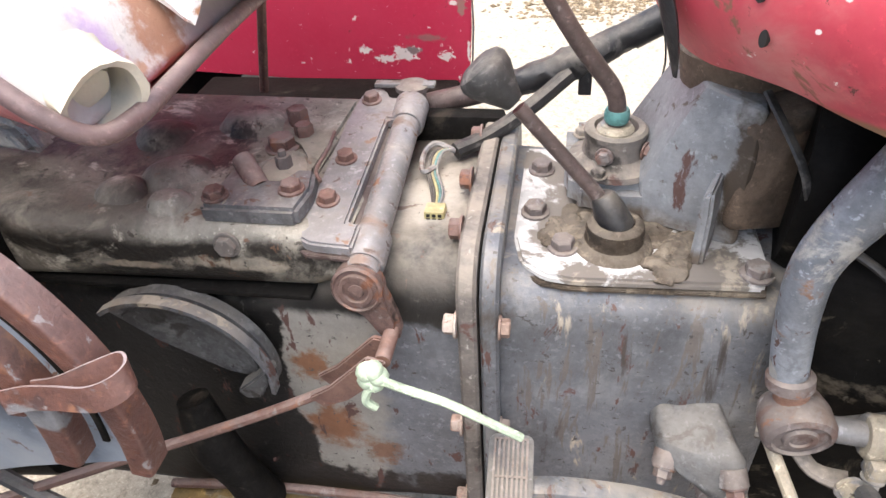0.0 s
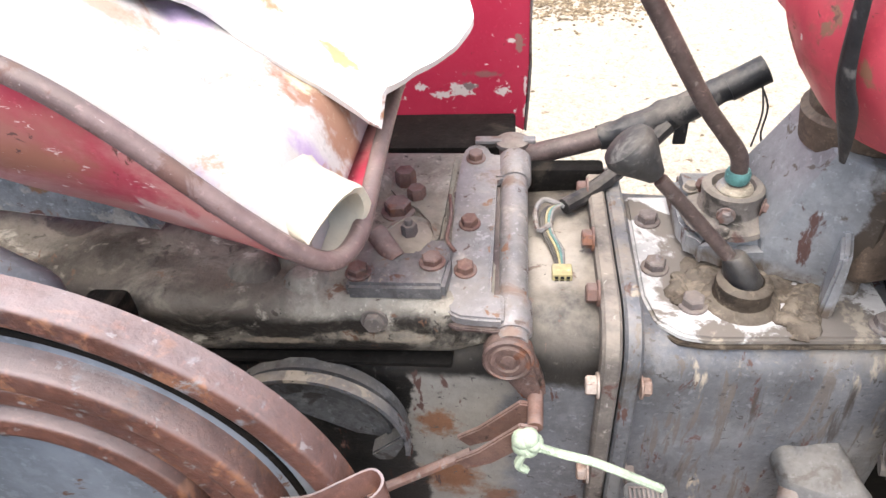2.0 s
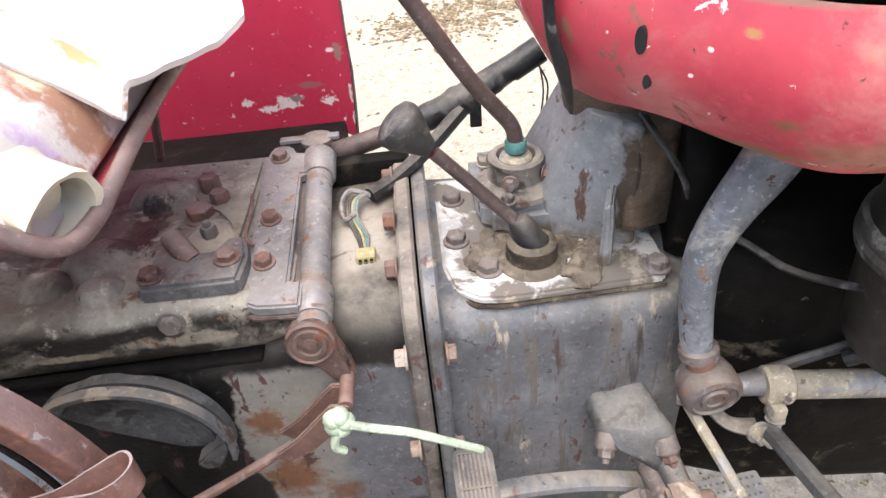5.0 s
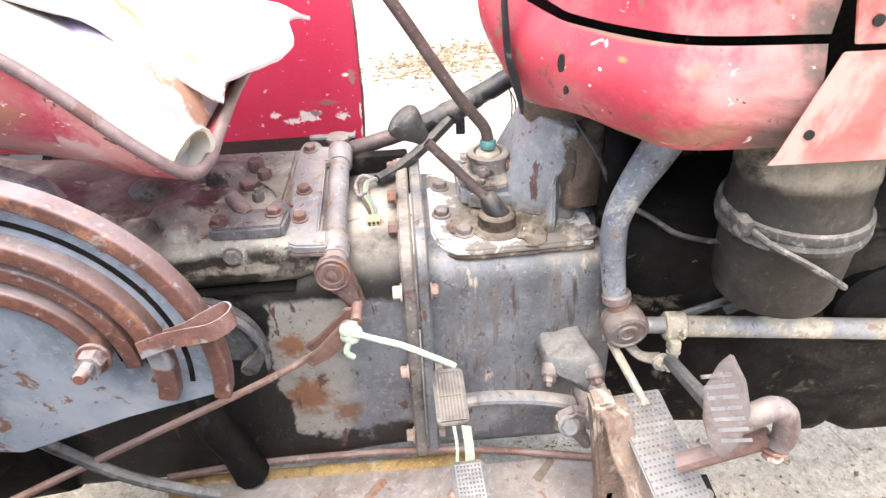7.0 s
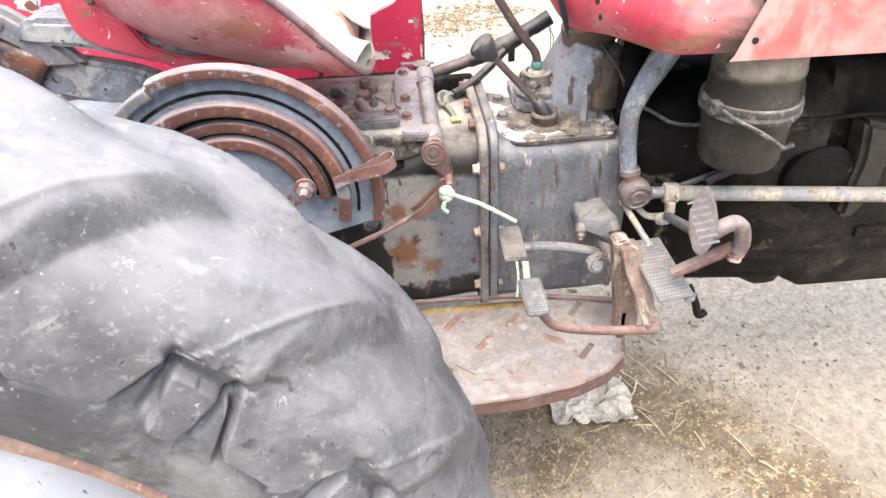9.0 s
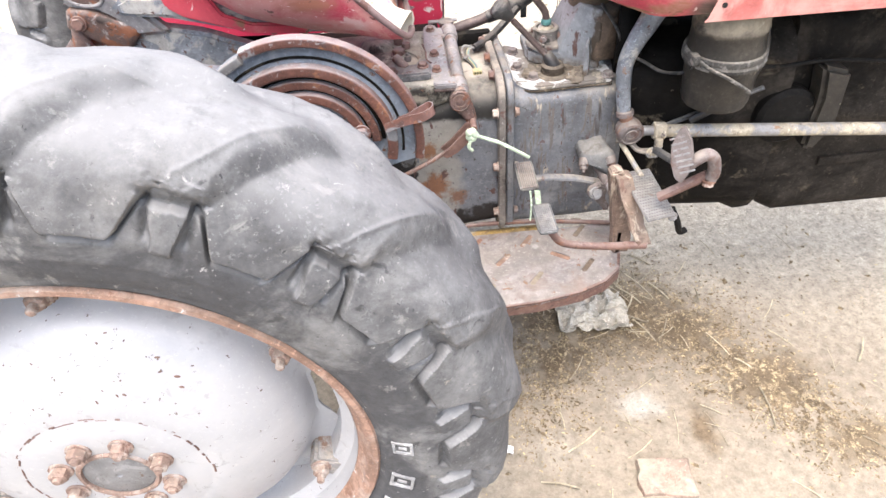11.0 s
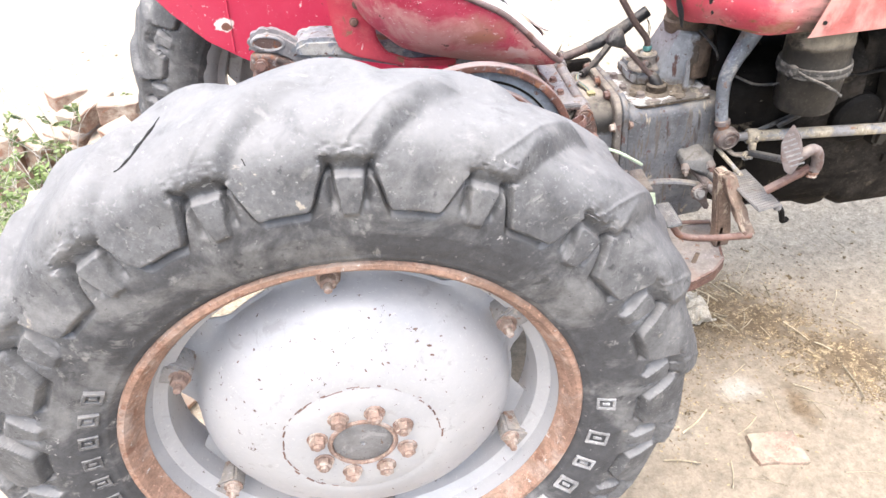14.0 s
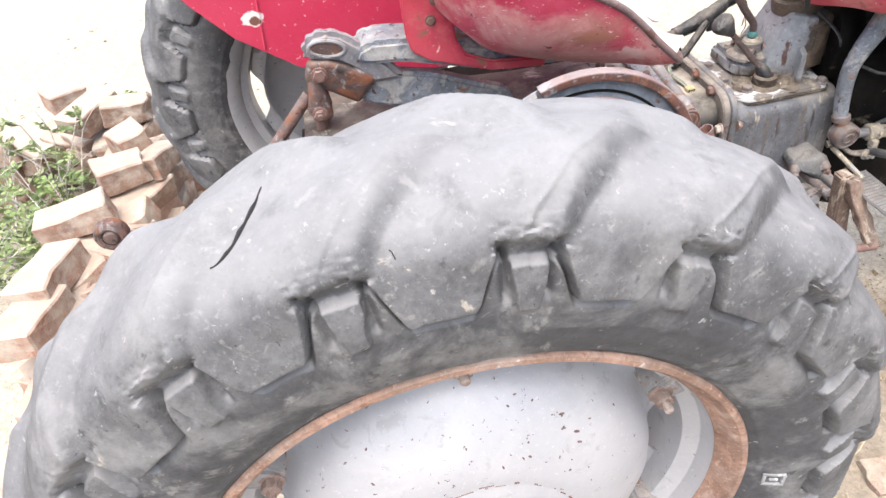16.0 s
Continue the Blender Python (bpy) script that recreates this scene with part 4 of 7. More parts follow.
part("lower_cowl", sheet(lambda u, v: cowl(u, v, 1.146 + 0.05 * max(0, 0.55 - u)), 48, 8, 0.0025), M_redworn, T, "faded red lower cowl panel with rust spots")
part("upper_cowl", sheet(lambda u, v: Vector(tuple(along([(*p, 0) for p in PLAN], u)[:2]) + (1.1545 + 0.05 * max(0, 0.55 - u) + 0.22 * v,)) + Vector((0.02 * v, 0.012 * v, 0)), 48, 6, 0.0025), M_redworn, T, "faded red upper cowl panel")
# black slab added behind the cowl so that its gap stays dark
part("cowl_frame", prism([(0.88, 0.16), (0.875, -0.06), (0.92, -0.18), (0.98, -0.245), (1.6, -0.262), (1.6, 0.16)], Matrix.Translation((0, 0, 1.06)), 0.12, 0.006), M_grease_shade, T)
bm = prism([(1.052, 1.040), (1.058, 1.048), (1.094, 1.144), (2.4, 1.13), (2.4, 1.02)], plane_at(-0.319), 0.0025, 0.0008)
side_panel = part("side_panel", bm, M_side, T, "faded red side panel with bolt holes")
bm = prism([(1.102, 1.150), (1.093, 1.184), (1.085, 1.36), (2.4, 1.36), (2.4, 1.136), (1.14, 1.149)], plane_at(-0.318), 0.0025, 0.0008)
part("bonnet_side", bm, M_side, T, "faded red bonnet side")
for x, z, r in ((1.083, 1.070, 0.0048), (1.114, 1.170, 0.0052)):
    part("bolt_hole", lathe([(r, 0), (r, 0.002)], Matrix.Translation((x, -0.3194, z)) @ axes_to((0, 0, 0), (0, -1, 0)), 16), M_black, side_panel)
part("cowl_slot", lathe([(0.0078, 0), (0.0078, 0.003)], Matrix.Translation((0.883, -0.196, 1.108)) @ axes_to((0, 0, 0), (-0.8, -0.6, 0)) @ Matrix.Diagonal((0.55, 1.2, 1, 1)), 16), M_black, T)
part("tape_strap", tube([(0.828, -0.125, 1.26, 0.005), (0.832, -0.128, 1.17, 0.006), (0.838, -0.126, 1.10, 0.008), (0.846, -0.128, 1.07, 0.010), (0.853, -0.126, 1.045, 0.007), (0.857, -0.125, 1.025, 0.003)], 0.01, 10, 5, 0.35, (1, 0.4, 0)), M_tape, T, "twisted strip of black tape hanging")
part("cable", tube([(0.94, -0.06, 0.985), (0.962, -0.11, 0.95), (0.985, -0.115, 0.90), (1.03, -0.13, 0.872), (1.055, -0.17, 0.868), (1.08, -0.23, 0.895), (1.075, -0.27, 0.935)], 0.004, 8, 5, 0.6), M_tape, T)

part("cowl_hole", lathe([(0.0045, 0), (0.0045, 0.003)], Matrix.Translation((0.889, -0.198, 1.080)) @ axes_to((0, 0, 0), (-0.8, -0.6, 0)) @ Matrix.Diagonal((0.6, 1.1, 1, 1)), 14), M_black, T)
# unseen bonnet top and far side, added to keep sky light off the engine
part("bonnet_top", sheet(lambda u, v: Vector((0.86 + 1.6 * u, -0.305 + 0.61 * v, 1.37 + 0.05 * math.sin(math.pi * v))), 4, 12, 0.003), M_redworn, T, "unseen faded red bonnet top added to shade the engine")
part("far_bonnet_side", box((0.87, 0.303, 1.04), (2.4, 0.306, 1.372), 0.001), M_redworn, T)
part("dash_plate", box((0.868, -0.05, 1.06), (0.874, 0.30, 1.37), 0.002), M_redworn, T)
# taped hand lever on the far side
hand_lever = part("hand_lever", tube([(0.625, 0.135, 0.872), (0.714, 0.14, 0.894), (0.80, 0.145, 0.925), (0.888, 0.15, 0.972)], 0.013, 16), M_lever, T, "steel hand lever half wound with black tape")
part("tape_grip", tube([(0.852, 0.1475, 0.952), (0.889, 0.15, 0.9725)], 0.0165, 16), M_tape, hand_lever)
bm = tube([(0.715, 0.14, 0.894, 0.0150), (0.76, 0.141, 0.909, 0.0175), (0.80, 0.145, 0.925, 0.0185), (0.825, 0.146, 0.938, 0.0165), (0.86, 0.148, 0.957, 0.0155)], 0.018, 16, 8)
jitter(bm, 0.003, 90)
part("tape_wrap", bm, M_tape, hand_lever)
part("tape_flap", box((0.80, 0.138, 0.885), (0.815, 0.143, 0.925), 0.002), M_tape, hand_lever)
part("hanging_thread", tube([(0.882, 0.14, 0.962), (0.895, 0.135, 0.935), (0.893, 0.13, 0.905), (0.897, 0.13, 0.885), (0.885, 0.13, 0.86)], 0.0012, 5), M_tape, hand_lever)
part("hand_lever_2", tube([(0.884, 0.142, 0.965), (0.889, 0.13, 0.93), (0.884, 0.125, 0.89)], 0.0012, 5), M_tape, hand_lever).name = "hanging_thread"
part("lever_bracket", box((0.60, 0.10, 0.80), (0.72, 0.125, 0.875), 0.006), M_grease_shade, T)
bm = box((0.570, 0.112, 0.903), (0.640, 0.124, 0.9075), 0.001)
part("lever_link", bm, M_steel, T)
# wiring with a yellow plug
harness = part("wiring_harness", tube([(0.79, 0.13, 0.915), (0.745, 0.10, 0.885), (0.705, 0.07, 0.868), (0.672, 0.045, 0.862)], 0.0095, 10), M_tape, T, "taped wires ending in a yellow plug")
for k, (dx, mt) in enumerate(((0.0, M_yellow), (0.0028, M_teal), (-0.0028, M_tape), (0.005, M_steel), (-0.005, M_tape))):
    part("wire", tube([(0.675, 0.048, 0.863), (0.655 + dx, 0.035, 0.866), (0.652 + dx, 0.01, 0.858), (0.662 + dx * 1.2, -0.02, 0.853), (0.665 + dx * 0.5, -0.048, 0.850)], 0.0015, 6), mt, harness)
part("wire_loop", tube([(0.672, 0.045, 0.862), (0.65, 0.05, 0.868), (0.64, 0.03, 0.866), (0.643, 0.005, 0.86), (0.655, 0.012, 0.862)], 0.003, 6), M_steel, harness)
plug = part("plug", box((0.656, -0.064, 0.845), (0.676, -0.046, 0.857), 0.002), M_yellow, harness, "yellow plastic wiring plug")
for k in range(6):
    part("socket", box((0.6585 + 0.0058 * (k % 3), -0.0648, 0.8468 + 0.0048 * (k // 3)), (0.6620 + 0.0058 * (k % 3), -0.0638, 0.8500 + 0.0048 * (k // 3)), 0), M_black, plug)

part("upright_rod", tube([(0.390, 0.20, 0.855), (0.413, 0.20, 0.968), (0.43, 0.20, 1.03)], 0.006, 10), M_rust, T)
# draft control cover with its hinge shaft, tilted a little forwards
TILT = Matrix.Translation((0, 0, 0.883)) @ pose(0, 0, 0, 5.0, 0, 0)
out = [(0.556, 0.100), (0.553, 0.045), (0.555, -0.06), (0.556, -0.128), (0.560, -0.140), (0.570, -0.146), (0.610, -0.149), (0.610, -0.116), (0.5975, -0.116), (0.5975, 0.056), (0.610, 0.056), (0.610, 0.098), (0.590, 0.100), (0.583, 0.116), (0.572, 0.121), (0.560, 0.114)]
hinge_plate = part("hinge_plate", prism(out, TILT @ Matrix.Translation((0, 0, -0.006)), 0.013, 0.0025), M_plum, T, "rusty bolted plate carrying the lever shaft")
part("plate_edge", prism([(x - (0.003 if x < 0.58 else 0), y * 1.02) for x, y in out[1:8]] + [(0.610, 0.056)], TILT @ Matrix.Translation((0, 0, -0.010)), 0.005, 0.001), M_lever, hinge_plate)
# black sheet stands in for the shade in the slit
part("slit_floor", prism([(0.59, -0.12), (0.622, -0.12), (0.622, 0.06), (0.59, 0.06)], TILT @ Matrix.Translation((0, 0, -0.012)), 0.005, 0), M_grease_shade, hinge_plate)
for y in (0.090, -0.022, -0.088):
    part("plate_screw", hexbolt(TILT @ Vector((0.572, y, 0.007)), (0, -0.08, 1), 0.0088, 0.0075, turn=y * 300), M_rust, hinge_plate)
top, low = Vector((0.6160, 0.098, 0.889)), Vector((0.6175, -0.156, 0.853))
part("lever_shaft", tube([tuple(top), tuple(low)], 0.0150, 22), M_plum, hinge_plate)
for f, ln, r in ((0.07, 0.021, 0.0192), (0.885, 0.019, 0.0188)):
    c = top.lerp(low, f)
    part("shaft_bearing", lathe([(r * 0.9, -ln), (r, -ln + 0.003), (r, ln - 0.003), (r * 0.9, ln)], Matrix.Translation(c) @ axes_to(top, low), 22), M_plum, hinge_plate)
part("pivot_boss", lathe([(0.015, 0), (0.016, 0.016), (0.0195, 0.018), (0.0195, 0.023), (0.012, 0.026), (0.004, 0.0265)], Matrix.Translation((0.613, 0.118, 0.882)), 22), M_rustgrey, hinge_plate)
bm = bmesh.new()
add_prism(bm, [(0.590, 0.838), (0.594, 0.852), (0.606, 0.862), (0.622, 0.862), (0.634, 0.853), (0.640, 0.838), (0.648, 0.808), (0.650, 0.788), (0.643, 0.778), (0.631, 0.780), (0.612, 0.812), (0.597, 0.822)], plane_at(-0.166), 0.016, 0.005)
crank = part("crank_arm", bm, M_crank, T, "rusty crank arm on the lever shaft")
eye = Matrix.Translation((0.614, -0.163, 0.842)) @ axes_to((0, 0, 0), (0, -1, 0.15))
part("crank_eye", lathe([(0.0235, -0.012), (0.0235, 0.002), (0.021, 0.004), (0.0195, 0.002), (0.0165, 0.002), (0.0155, 0.0048), (0.012, 0.0048), (0.011, 0.002), (0.0075, 0.002), (0.0065, 0.0045), (0.002, 0.005)], eye, 26), M_crank, crank)
part("crank_pin", tube([(0.639, -0.198, 0.790), (0.640, -0.158, 0.792)], 0.0075, 12), M_rust, crank)
for y in (-0.202, -0.176):
    part("clevis", prism([(0.625, 0.795), (0.642, 0.792), (0.642, 0.775), (0.60, 0.735), (0.575, 0.722), (0.562, 0.735), (0.585, 0.752)], plane_at(y), 0.006, 0.0015), M_rust, T)
part("clevis_pin", hexbolt((0.633, -0.203, 0.783), (0, -1, 0), 0.008, 0.008), M_orange, T)
part("pull_rod", tube([(0.578, -0.19, 0.734), (0.50, -0.215, 0.71), (0.36, -0.28, 0.695), (0.16, -0.36, 0.66)], 0.0052, 10), M_rust, T, "thin rusty pull rod")
part("lower_rod", tube([(0.99, -0.19, 0.470), (0.756, -0.150, 0.472), (0.483, -0.142, 0.470), (0.305, -0.150, 0.462)], 0.006, 10), M_rust, T)

# oil filler cover and studs on the lift cover
bm = prism([(0.463, -0.128), (0.556, -0.128), (0.560, -0.09), (0.553, -0.058), (0.535, -0.058), (0.525, -0.078), (0.495, -0.078), (0.485, -0.06), (0.468, -0.065)], Matrix.Translation((0, 0, 0.878)), 0.020, 0.004)
part("filler_cover", bm, M_filler, T, "rusty bolted filler cover")
part("cover_gasket", prism([(0.459, -0.131), (0.560, -0.131), (0.564, -0.09), (0.556, -0.054), (0.465, -0.056)], Matrix.Translation((0, 0, 0.873)), 0.006, 0.001), M_rust, T)
for x, y in ((0.474, -0.112), (0.542, -0.096)):
    part("cover_bolt", hexbolt((x, y, 0.898), (0, 0, 1), 0.0098, 0.007, turn=x * 200), M_rust, T)
part("filler_neck", lathe([(0.0105, 0), (0.0105, 0.032), (0.009, 0.036), (0.007, 0.036)], Matrix.Translation((0.505, -0.085, 0.892)) @ axes_to((0, 0, 0), (-0.55, 0.5, 0.5)), 18), M_rust, T)
for x, y, r, h in ((0.494, 0.058, 0.012, 0.008), (0.510, 0.03, 0.0105, 0.004), (0.492, 0.008, 0.0145, 0.0), (0.511, -0.036, 0.0085, 0.004)):
    ob = part("cap_screw", hexbolt((x, y, 0.88), (0, 0, 1), r, h + 0.012, stud=0.004 if r < 0.0105 else 0, turn=x * 500), M_rust if y > -0.03 else M_rustgrey, T)
part("boss", lathe([(0.028, 0), (0.026, 0.007), (0.018, 0.009)], Matrix.Translation((0.511, -0.036, 0.877)), 20), M_castdirty, T)
part("side_plug", hexbolt((0.491, -0.143, 0.868), (0, -1, 0.1), 0.010, 0.006), M_castdirty, T)
part("copper_pipe", tube([(0.548, 0.02, 0.895), (0.553, -0.02, 0.897), (0.552, -0.055, 0.895), (0.561, -0.072, 0.893)], 0.002, 8), M_rust, T)
bm = prism([(0.468, 0.118), (0.550, 0.118), (0.548, 0.0), (0.546, -0.052), (0.534, -0.056), (0.526, -0.022), (0.508, 0.004), (0.486, 0.020), (0.474, 0.045)], Matrix.Translation((0, 0, 0.870)), 0.017, 0.005)
jitter(bm, 0.003, 40)
part("raised_pad", bm, M_cover, lift_cover)
bm = lathe([(0.034, -0.006), (0.031, 0.004), (0.026, 0.007), (0.023, 0.003), (0.016, 0.003)], Matrix.Translation((0.511, -0.036, 0.880)), 24)
jitter(bm, 0.003, 60)
part("boss_rim", bm, M_castdirty, lift_cover)
for x, y, r in ((0.40, -0.05, 0.03), (0.44, 0.06, 0.035), (0.42, -0.105, 0.018), (0.35, 0.02, 0.03), (0.36, -0.09, 0.022)):
    bm = lathe([(r * 1.5, -0.004), (r * 1.15, 0.003), (r * 0.9, 0.010), (r * 0.6, 0.015), (r * 0.2, 0.016)], Matrix.Translation((x, y, 0.880)), 24)
    jitter(bm, 0.005, 30)
    part("cover_boss", bm, M_cover, T)

# finned sector deep beside the housing
CX, CZ = 0.41, 0.715
for r0, r1, y0, mt in ((0.0985, 0.103, -0.176, M_cast), (0.060, 0.0982, -0.156, M_castdark), (0.078, 0.083, -0.162, M_castdark)):
    out = arc(CX, CZ, r1, 125, -8, 20) + arc(CX, CZ, r0, -8, 125, 20)
    part("inner_sector", prism(out, plane_at(y0), 0.012, 0), mt, T)
part("sector_plate", prism(arc(CX, CZ, 0.098, 140, -6, 20) + [(0.49, 0.692), (0.45, 0.70), (0.38, 0.74)], plane_at(-0.150), 0.008, 0.001), M_castdark, T)
part("sector_end", prism([(0.470, 0.700), (0.508, 0.735), (0.513, 0.728), (0.494, 0.692), (0.478, 0.690)], plane_at(-0.176), 0.02, 0.002), M_castdark, T)

# lever quadrant with raised rusty tracks
QX, QZ, QY = 0.305, 0.880, -0.34
quadrant = part("quadrant_plate", prism(arc(QX, QZ, 0.214, 175, -14, 30) + [(0.40, 0.80), (0.28, 0.76), (0.14, 0.78)], plane_at(QY), 0.008, 0.002), M_bluegrey, T, "blue grey lever quadrant plate with rusty curved tracks")


def track(r0, r1, out_by, a0, a1, mt, name="quadrant_track"):
    """A raised curved track on the quadrant, rounded on its face."""
    prof = []
    w = (r1 - r0) / 2
    for k in range(17):
        a = math.pi * k / 16
        prof.append((r0 + w - w * math.copysign(abs(math.cos(a)) ** 0.45, math.cos(a)), QY - out_by * max(0.0, math.sin(a)) ** 0.16))
    prof += [(r1, QY + 0.004), (r0, QY + 0.004)]
    bm = bmesh.new()
    rings = []
    for i in range(41):
        a = radians(a0 + (a1 - a0) * i / 40)
        rings.append([Vector((QX + r * math.cos(a), y, QZ + r * math.sin(a))) for r, y in prof])
    add_rings(bm, rings)
    part(name, bm, mt, quadrant)


track(0.204, 0.221, 0.017, 112, -12, M_track)
track(0.197, 0.213, 0.012, 172, 114, M_steel)
track(0.150, 0.170, 0.019, 172, -14, M_track)
track(0.122, 0.138, 0.010, 172, 0, M_track)
track(0.096, 0.114, 0.014, 172, 8, M_track)
# thin raised black strips draw the shade of grooves between the tracks
track(0.140, 0.147, 0.003, 172, 0, M_grease_shade, "track_groove")
track(0.117, 0.1225, 0.004, 172, 2, M_grease_shade, "track_groove")
track(0.178, 0.183, 0.002, 150, -10, M_grease_shade, "track_groove")
part("stop_bolt", hexbolt((QX + 0.105, QY - 0.022, QZ + 0.028), (0, -1, 0.15), 0.013, 0.012, stud=0.018), M_track, quadrant)
bm = strip([(0.452, -0.362, 0.922), (0.475, -0.363, 0.931), (0.50, -0.366, 0.938), (0.525, -0.369, 0.944), (0.541, -0.365, 0.950), (0.546, -0.356, 0.953), (0.538, -0.349, 0.953), (0.520, -0.355, 0.948), (0.50, -0.3615, 0.941), (0.48, -0.3605, 0.934)], (0.003, -0.004, -0.0165), 0.0018)
part("stop_strap", bm, M_track, quadrant, "bent rusty strap")
part("quadrant_bracket", box((0.22, QY + 0.004, 0.80), (0.26, -0.14, 0.90), 0.006), M_grease_shade, T)
part("upper_housing", hull(*[(x, y, z, 0.025) for x, z in ((-0.05, 0.87), (-0.05, 0.95), (0.03, 0.97), (0.15, 0.95), (0.19, 0.92), (0.19, 0.87)) for y in (-0.27, -0.17)]), M_bluegrey, T, "blue grey rear housing", 50)
part("quadrant_bar", tube([(0.25, -0.30, 0.755), (0.333, -0.30, 0.669), (0.40, -0.30, 0.628), (0.445, -0.295, 0.600)], 0.0075, 10), M_castdark, T)

# brake cross shaft and lug
bm = hull((0.896, -0.138, 0.682, 0.010), (0.940, -0.138, 0.690, 0.013), (0.902, -0.164, 0.662, 0.013), (0.953, -0.184, 0.674, 0.015), (0.940, -0.15, 0.635, 0.012), (0.957, -0.20, 0.642, 0.012))
bmesh.ops.subdivide_edges(bm, edges=[e for e in bm.edges if e.calc_length() > 0.012], cuts=2)
jitter(bm, 0.006, 50)
brake_lug = part("brake_lug", bm, M_castdark, T, "grey cast lug with two bolts and chipped paint", 70)
for c, q, r in (((0.902, -0.166, 0.660), (0.899, -0.177, 0.649), 0.0125), ((0.954, -0.188, 0.672), (0.957, -0.200, 0.661), 0.0135)):
    way = (Vector(q) - Vector(c)).normalized()
    part("bolt_boss", tube([c, q], r, 14), M_rustgrey, brake_lug)
    part("lug_bolt", hexbolt(Vector(q) + way * 0.0005, way, 0.0088, 0.009, stud=0.004), M_rust if c[0] > 0.93 else M_rustgrey, brake_lug)
part("lug_neck", hull((0.958, -0.195, 0.645, 0.014), (0.966, -0.240, 0.63, 0.013)), M_cast, T)
part("cross_shaft", tube([(0.94, -0.15, 0.63), (0.955, -0.25, 0.615)], 0.014, 14), M_rustgrey, T)
part("pedal_arm", tube([(0.93, -0.2, 0.612, 0.013), (0.87, -0.205, 0.634, 0.0125), (0.80, -0.215, 0.652, 0.012), (0.762, -0.222, 0.656, 0.011)], 0.012, 10, 5, 0.6), M_cast, T)
part("shaft_lever", prism([(0.90, 0.615), (0.925, 0.63), (0.945, 0.62), (0.94, 0.59), (0.955, 0.555), (0.945, 0.545), (0.925, 0.575), (0.90, 0.595)], plane_at(-0.235), 0.02, 0.004), M_rustgrey, T)
part("lever_pin", hexbolt((0.915, -0.237, 0.608), (0, -1, 0.6), 0.012, 0.01), M_steel, T)


def pedal_pad(at, normal, up, w, h, material, rows, cols, label):
    """A checkered pedal pad: plate with a raised grid."""
    n = Vector(normal).normalized()
    u = (Vector(up) - n * Vector(up).dot(n)).normalized()
    s = u.cross(n)
    m = Matrix.Translation(at) @ Matrix(((s.x, u.x, n.x, 0), (s.y, u.y, n.y, 0), (s.z, u.z, n.z, 0), (0, 0, 0, 1)))
    out = []
    for cx, cy, a0 in ((w / 2 - 0.008, h / 2 - 0.008, 0), (-w / 2 + 0.008, h / 2 - 0.008, 90), (-w / 2 + 0.008, -h / 2 + 0.008, 180), (w / 2 - 0.008, -h / 2 + 0.008, 270)):
        out += [(cx + 0.008 * math.cos(radians(a0 + 22.5 * k)), cy + 0.008 * math.sin(radians(a0 + 22.5 * k))) for k in range(5)]
    bm = bmesh.new()
    add_prism(bm, out, m @ Matrix.Translation((0, 0, -0.006)), 0.006, 0.0012)
    pad = part("pedal_pad", bm, M_castdark, T, label)
    bm = bmesh.new()
    for i in range(cols):
        x = -w / 2 + 0.006 + (w - 0.012) * i / (cols - 1)
        add_box(bm, (x - 0.0011, -h / 2 + 0.005, 0), (x + 0.0011, h / 2 - 0.005, 0.0022), 0, m)
    for j in range(rows):
        y = -h / 2 + 0.006 + (h - 0.012) * j / (rows - 1)
        add_box(bm, (-w / 2 + 0.005, y - 0.0011, 0), (w / 2 - 0.005, y + 0.0011, 0.0022), 0, m)
    part("raised_grid", bm, material, pad)
    return pad


pedal_pad((0.753, -0.220, 0.668), (-0.02, -0.24, 1), (-0.03, 1, 0.24), 0.043, 0.086, M_rustgrey, 3, 8, "worn steel checkered pedal pad")
pedal_pad((0.766, -0.368, 0.660), (0.02, -0.20, 1), (-0.05, 1, 0.2), 0.042, 0.082, M_steel, 14, 8, "worn steel checkered brake pedal pad")
part("brake_pedal_arm", tube([(0.772, -0.372, 0.650, 0.008), (0.784, -0.378, 0.618, 0.0085), (0.815, -0.375, 0.586, 0.009), (0.90, -0.369, 0.561, 0.009), (1.0, -0.366, 0.549, 0.010)], 0.009, 12, 6), M_rust, T, "bent rusty pedal arm")
# step bracket with a perforated tread
bm = prism([(0.926, 0.70), (0.955, 0.704), (0.964, 0.664), (0.996, 0.508), (0.996, 0.46), (0.955, 0.46), (0.952, 0.514), (0.940, 0.60)], plane_at(-0.292), 0.034, 0.004)
part("step_bracket", bm, M_wood, T, "rusty bracket with flaking paint")
bm = hull(*[(*p, 0.004) for p in ((0.938, -0.298, 0.690), (0.972, -0.290, 0.684), (0.938, -0.270, 0.690), (0.970, -0.262, 0.684), (0.982, -0.372, 0.552), (1.006, -0.366, 0.552), (0.982, -0.345, 0.560), (1.004, -0.340, 0.560))])
bmesh.ops.subdivide_edges(bm, edges=[e for e in bm.edges if e.calc_length() > 0.05], cuts=6)
jitter(bm, 0.006, 55)
part("bracket_brace", bm, M_wood, T, "", 25)
bm = bmesh.new()
corner = [Vector((0.968, -0.238, 0.662)), Vector((1.036, -0.232, 0.662)), Vector((1.038, -0.400, 0.662)), Vector((0.974, -0.413, 0.662))]
add_prism(bm, [(c.x, c.y) for c in corner], Matrix.Translation((0, 0, 0.654)), 0.008, 0.002)
step = part("step_tread", bm, M_steel, T, "worn steel step plate with punched holes")
bm = bmesh.new()
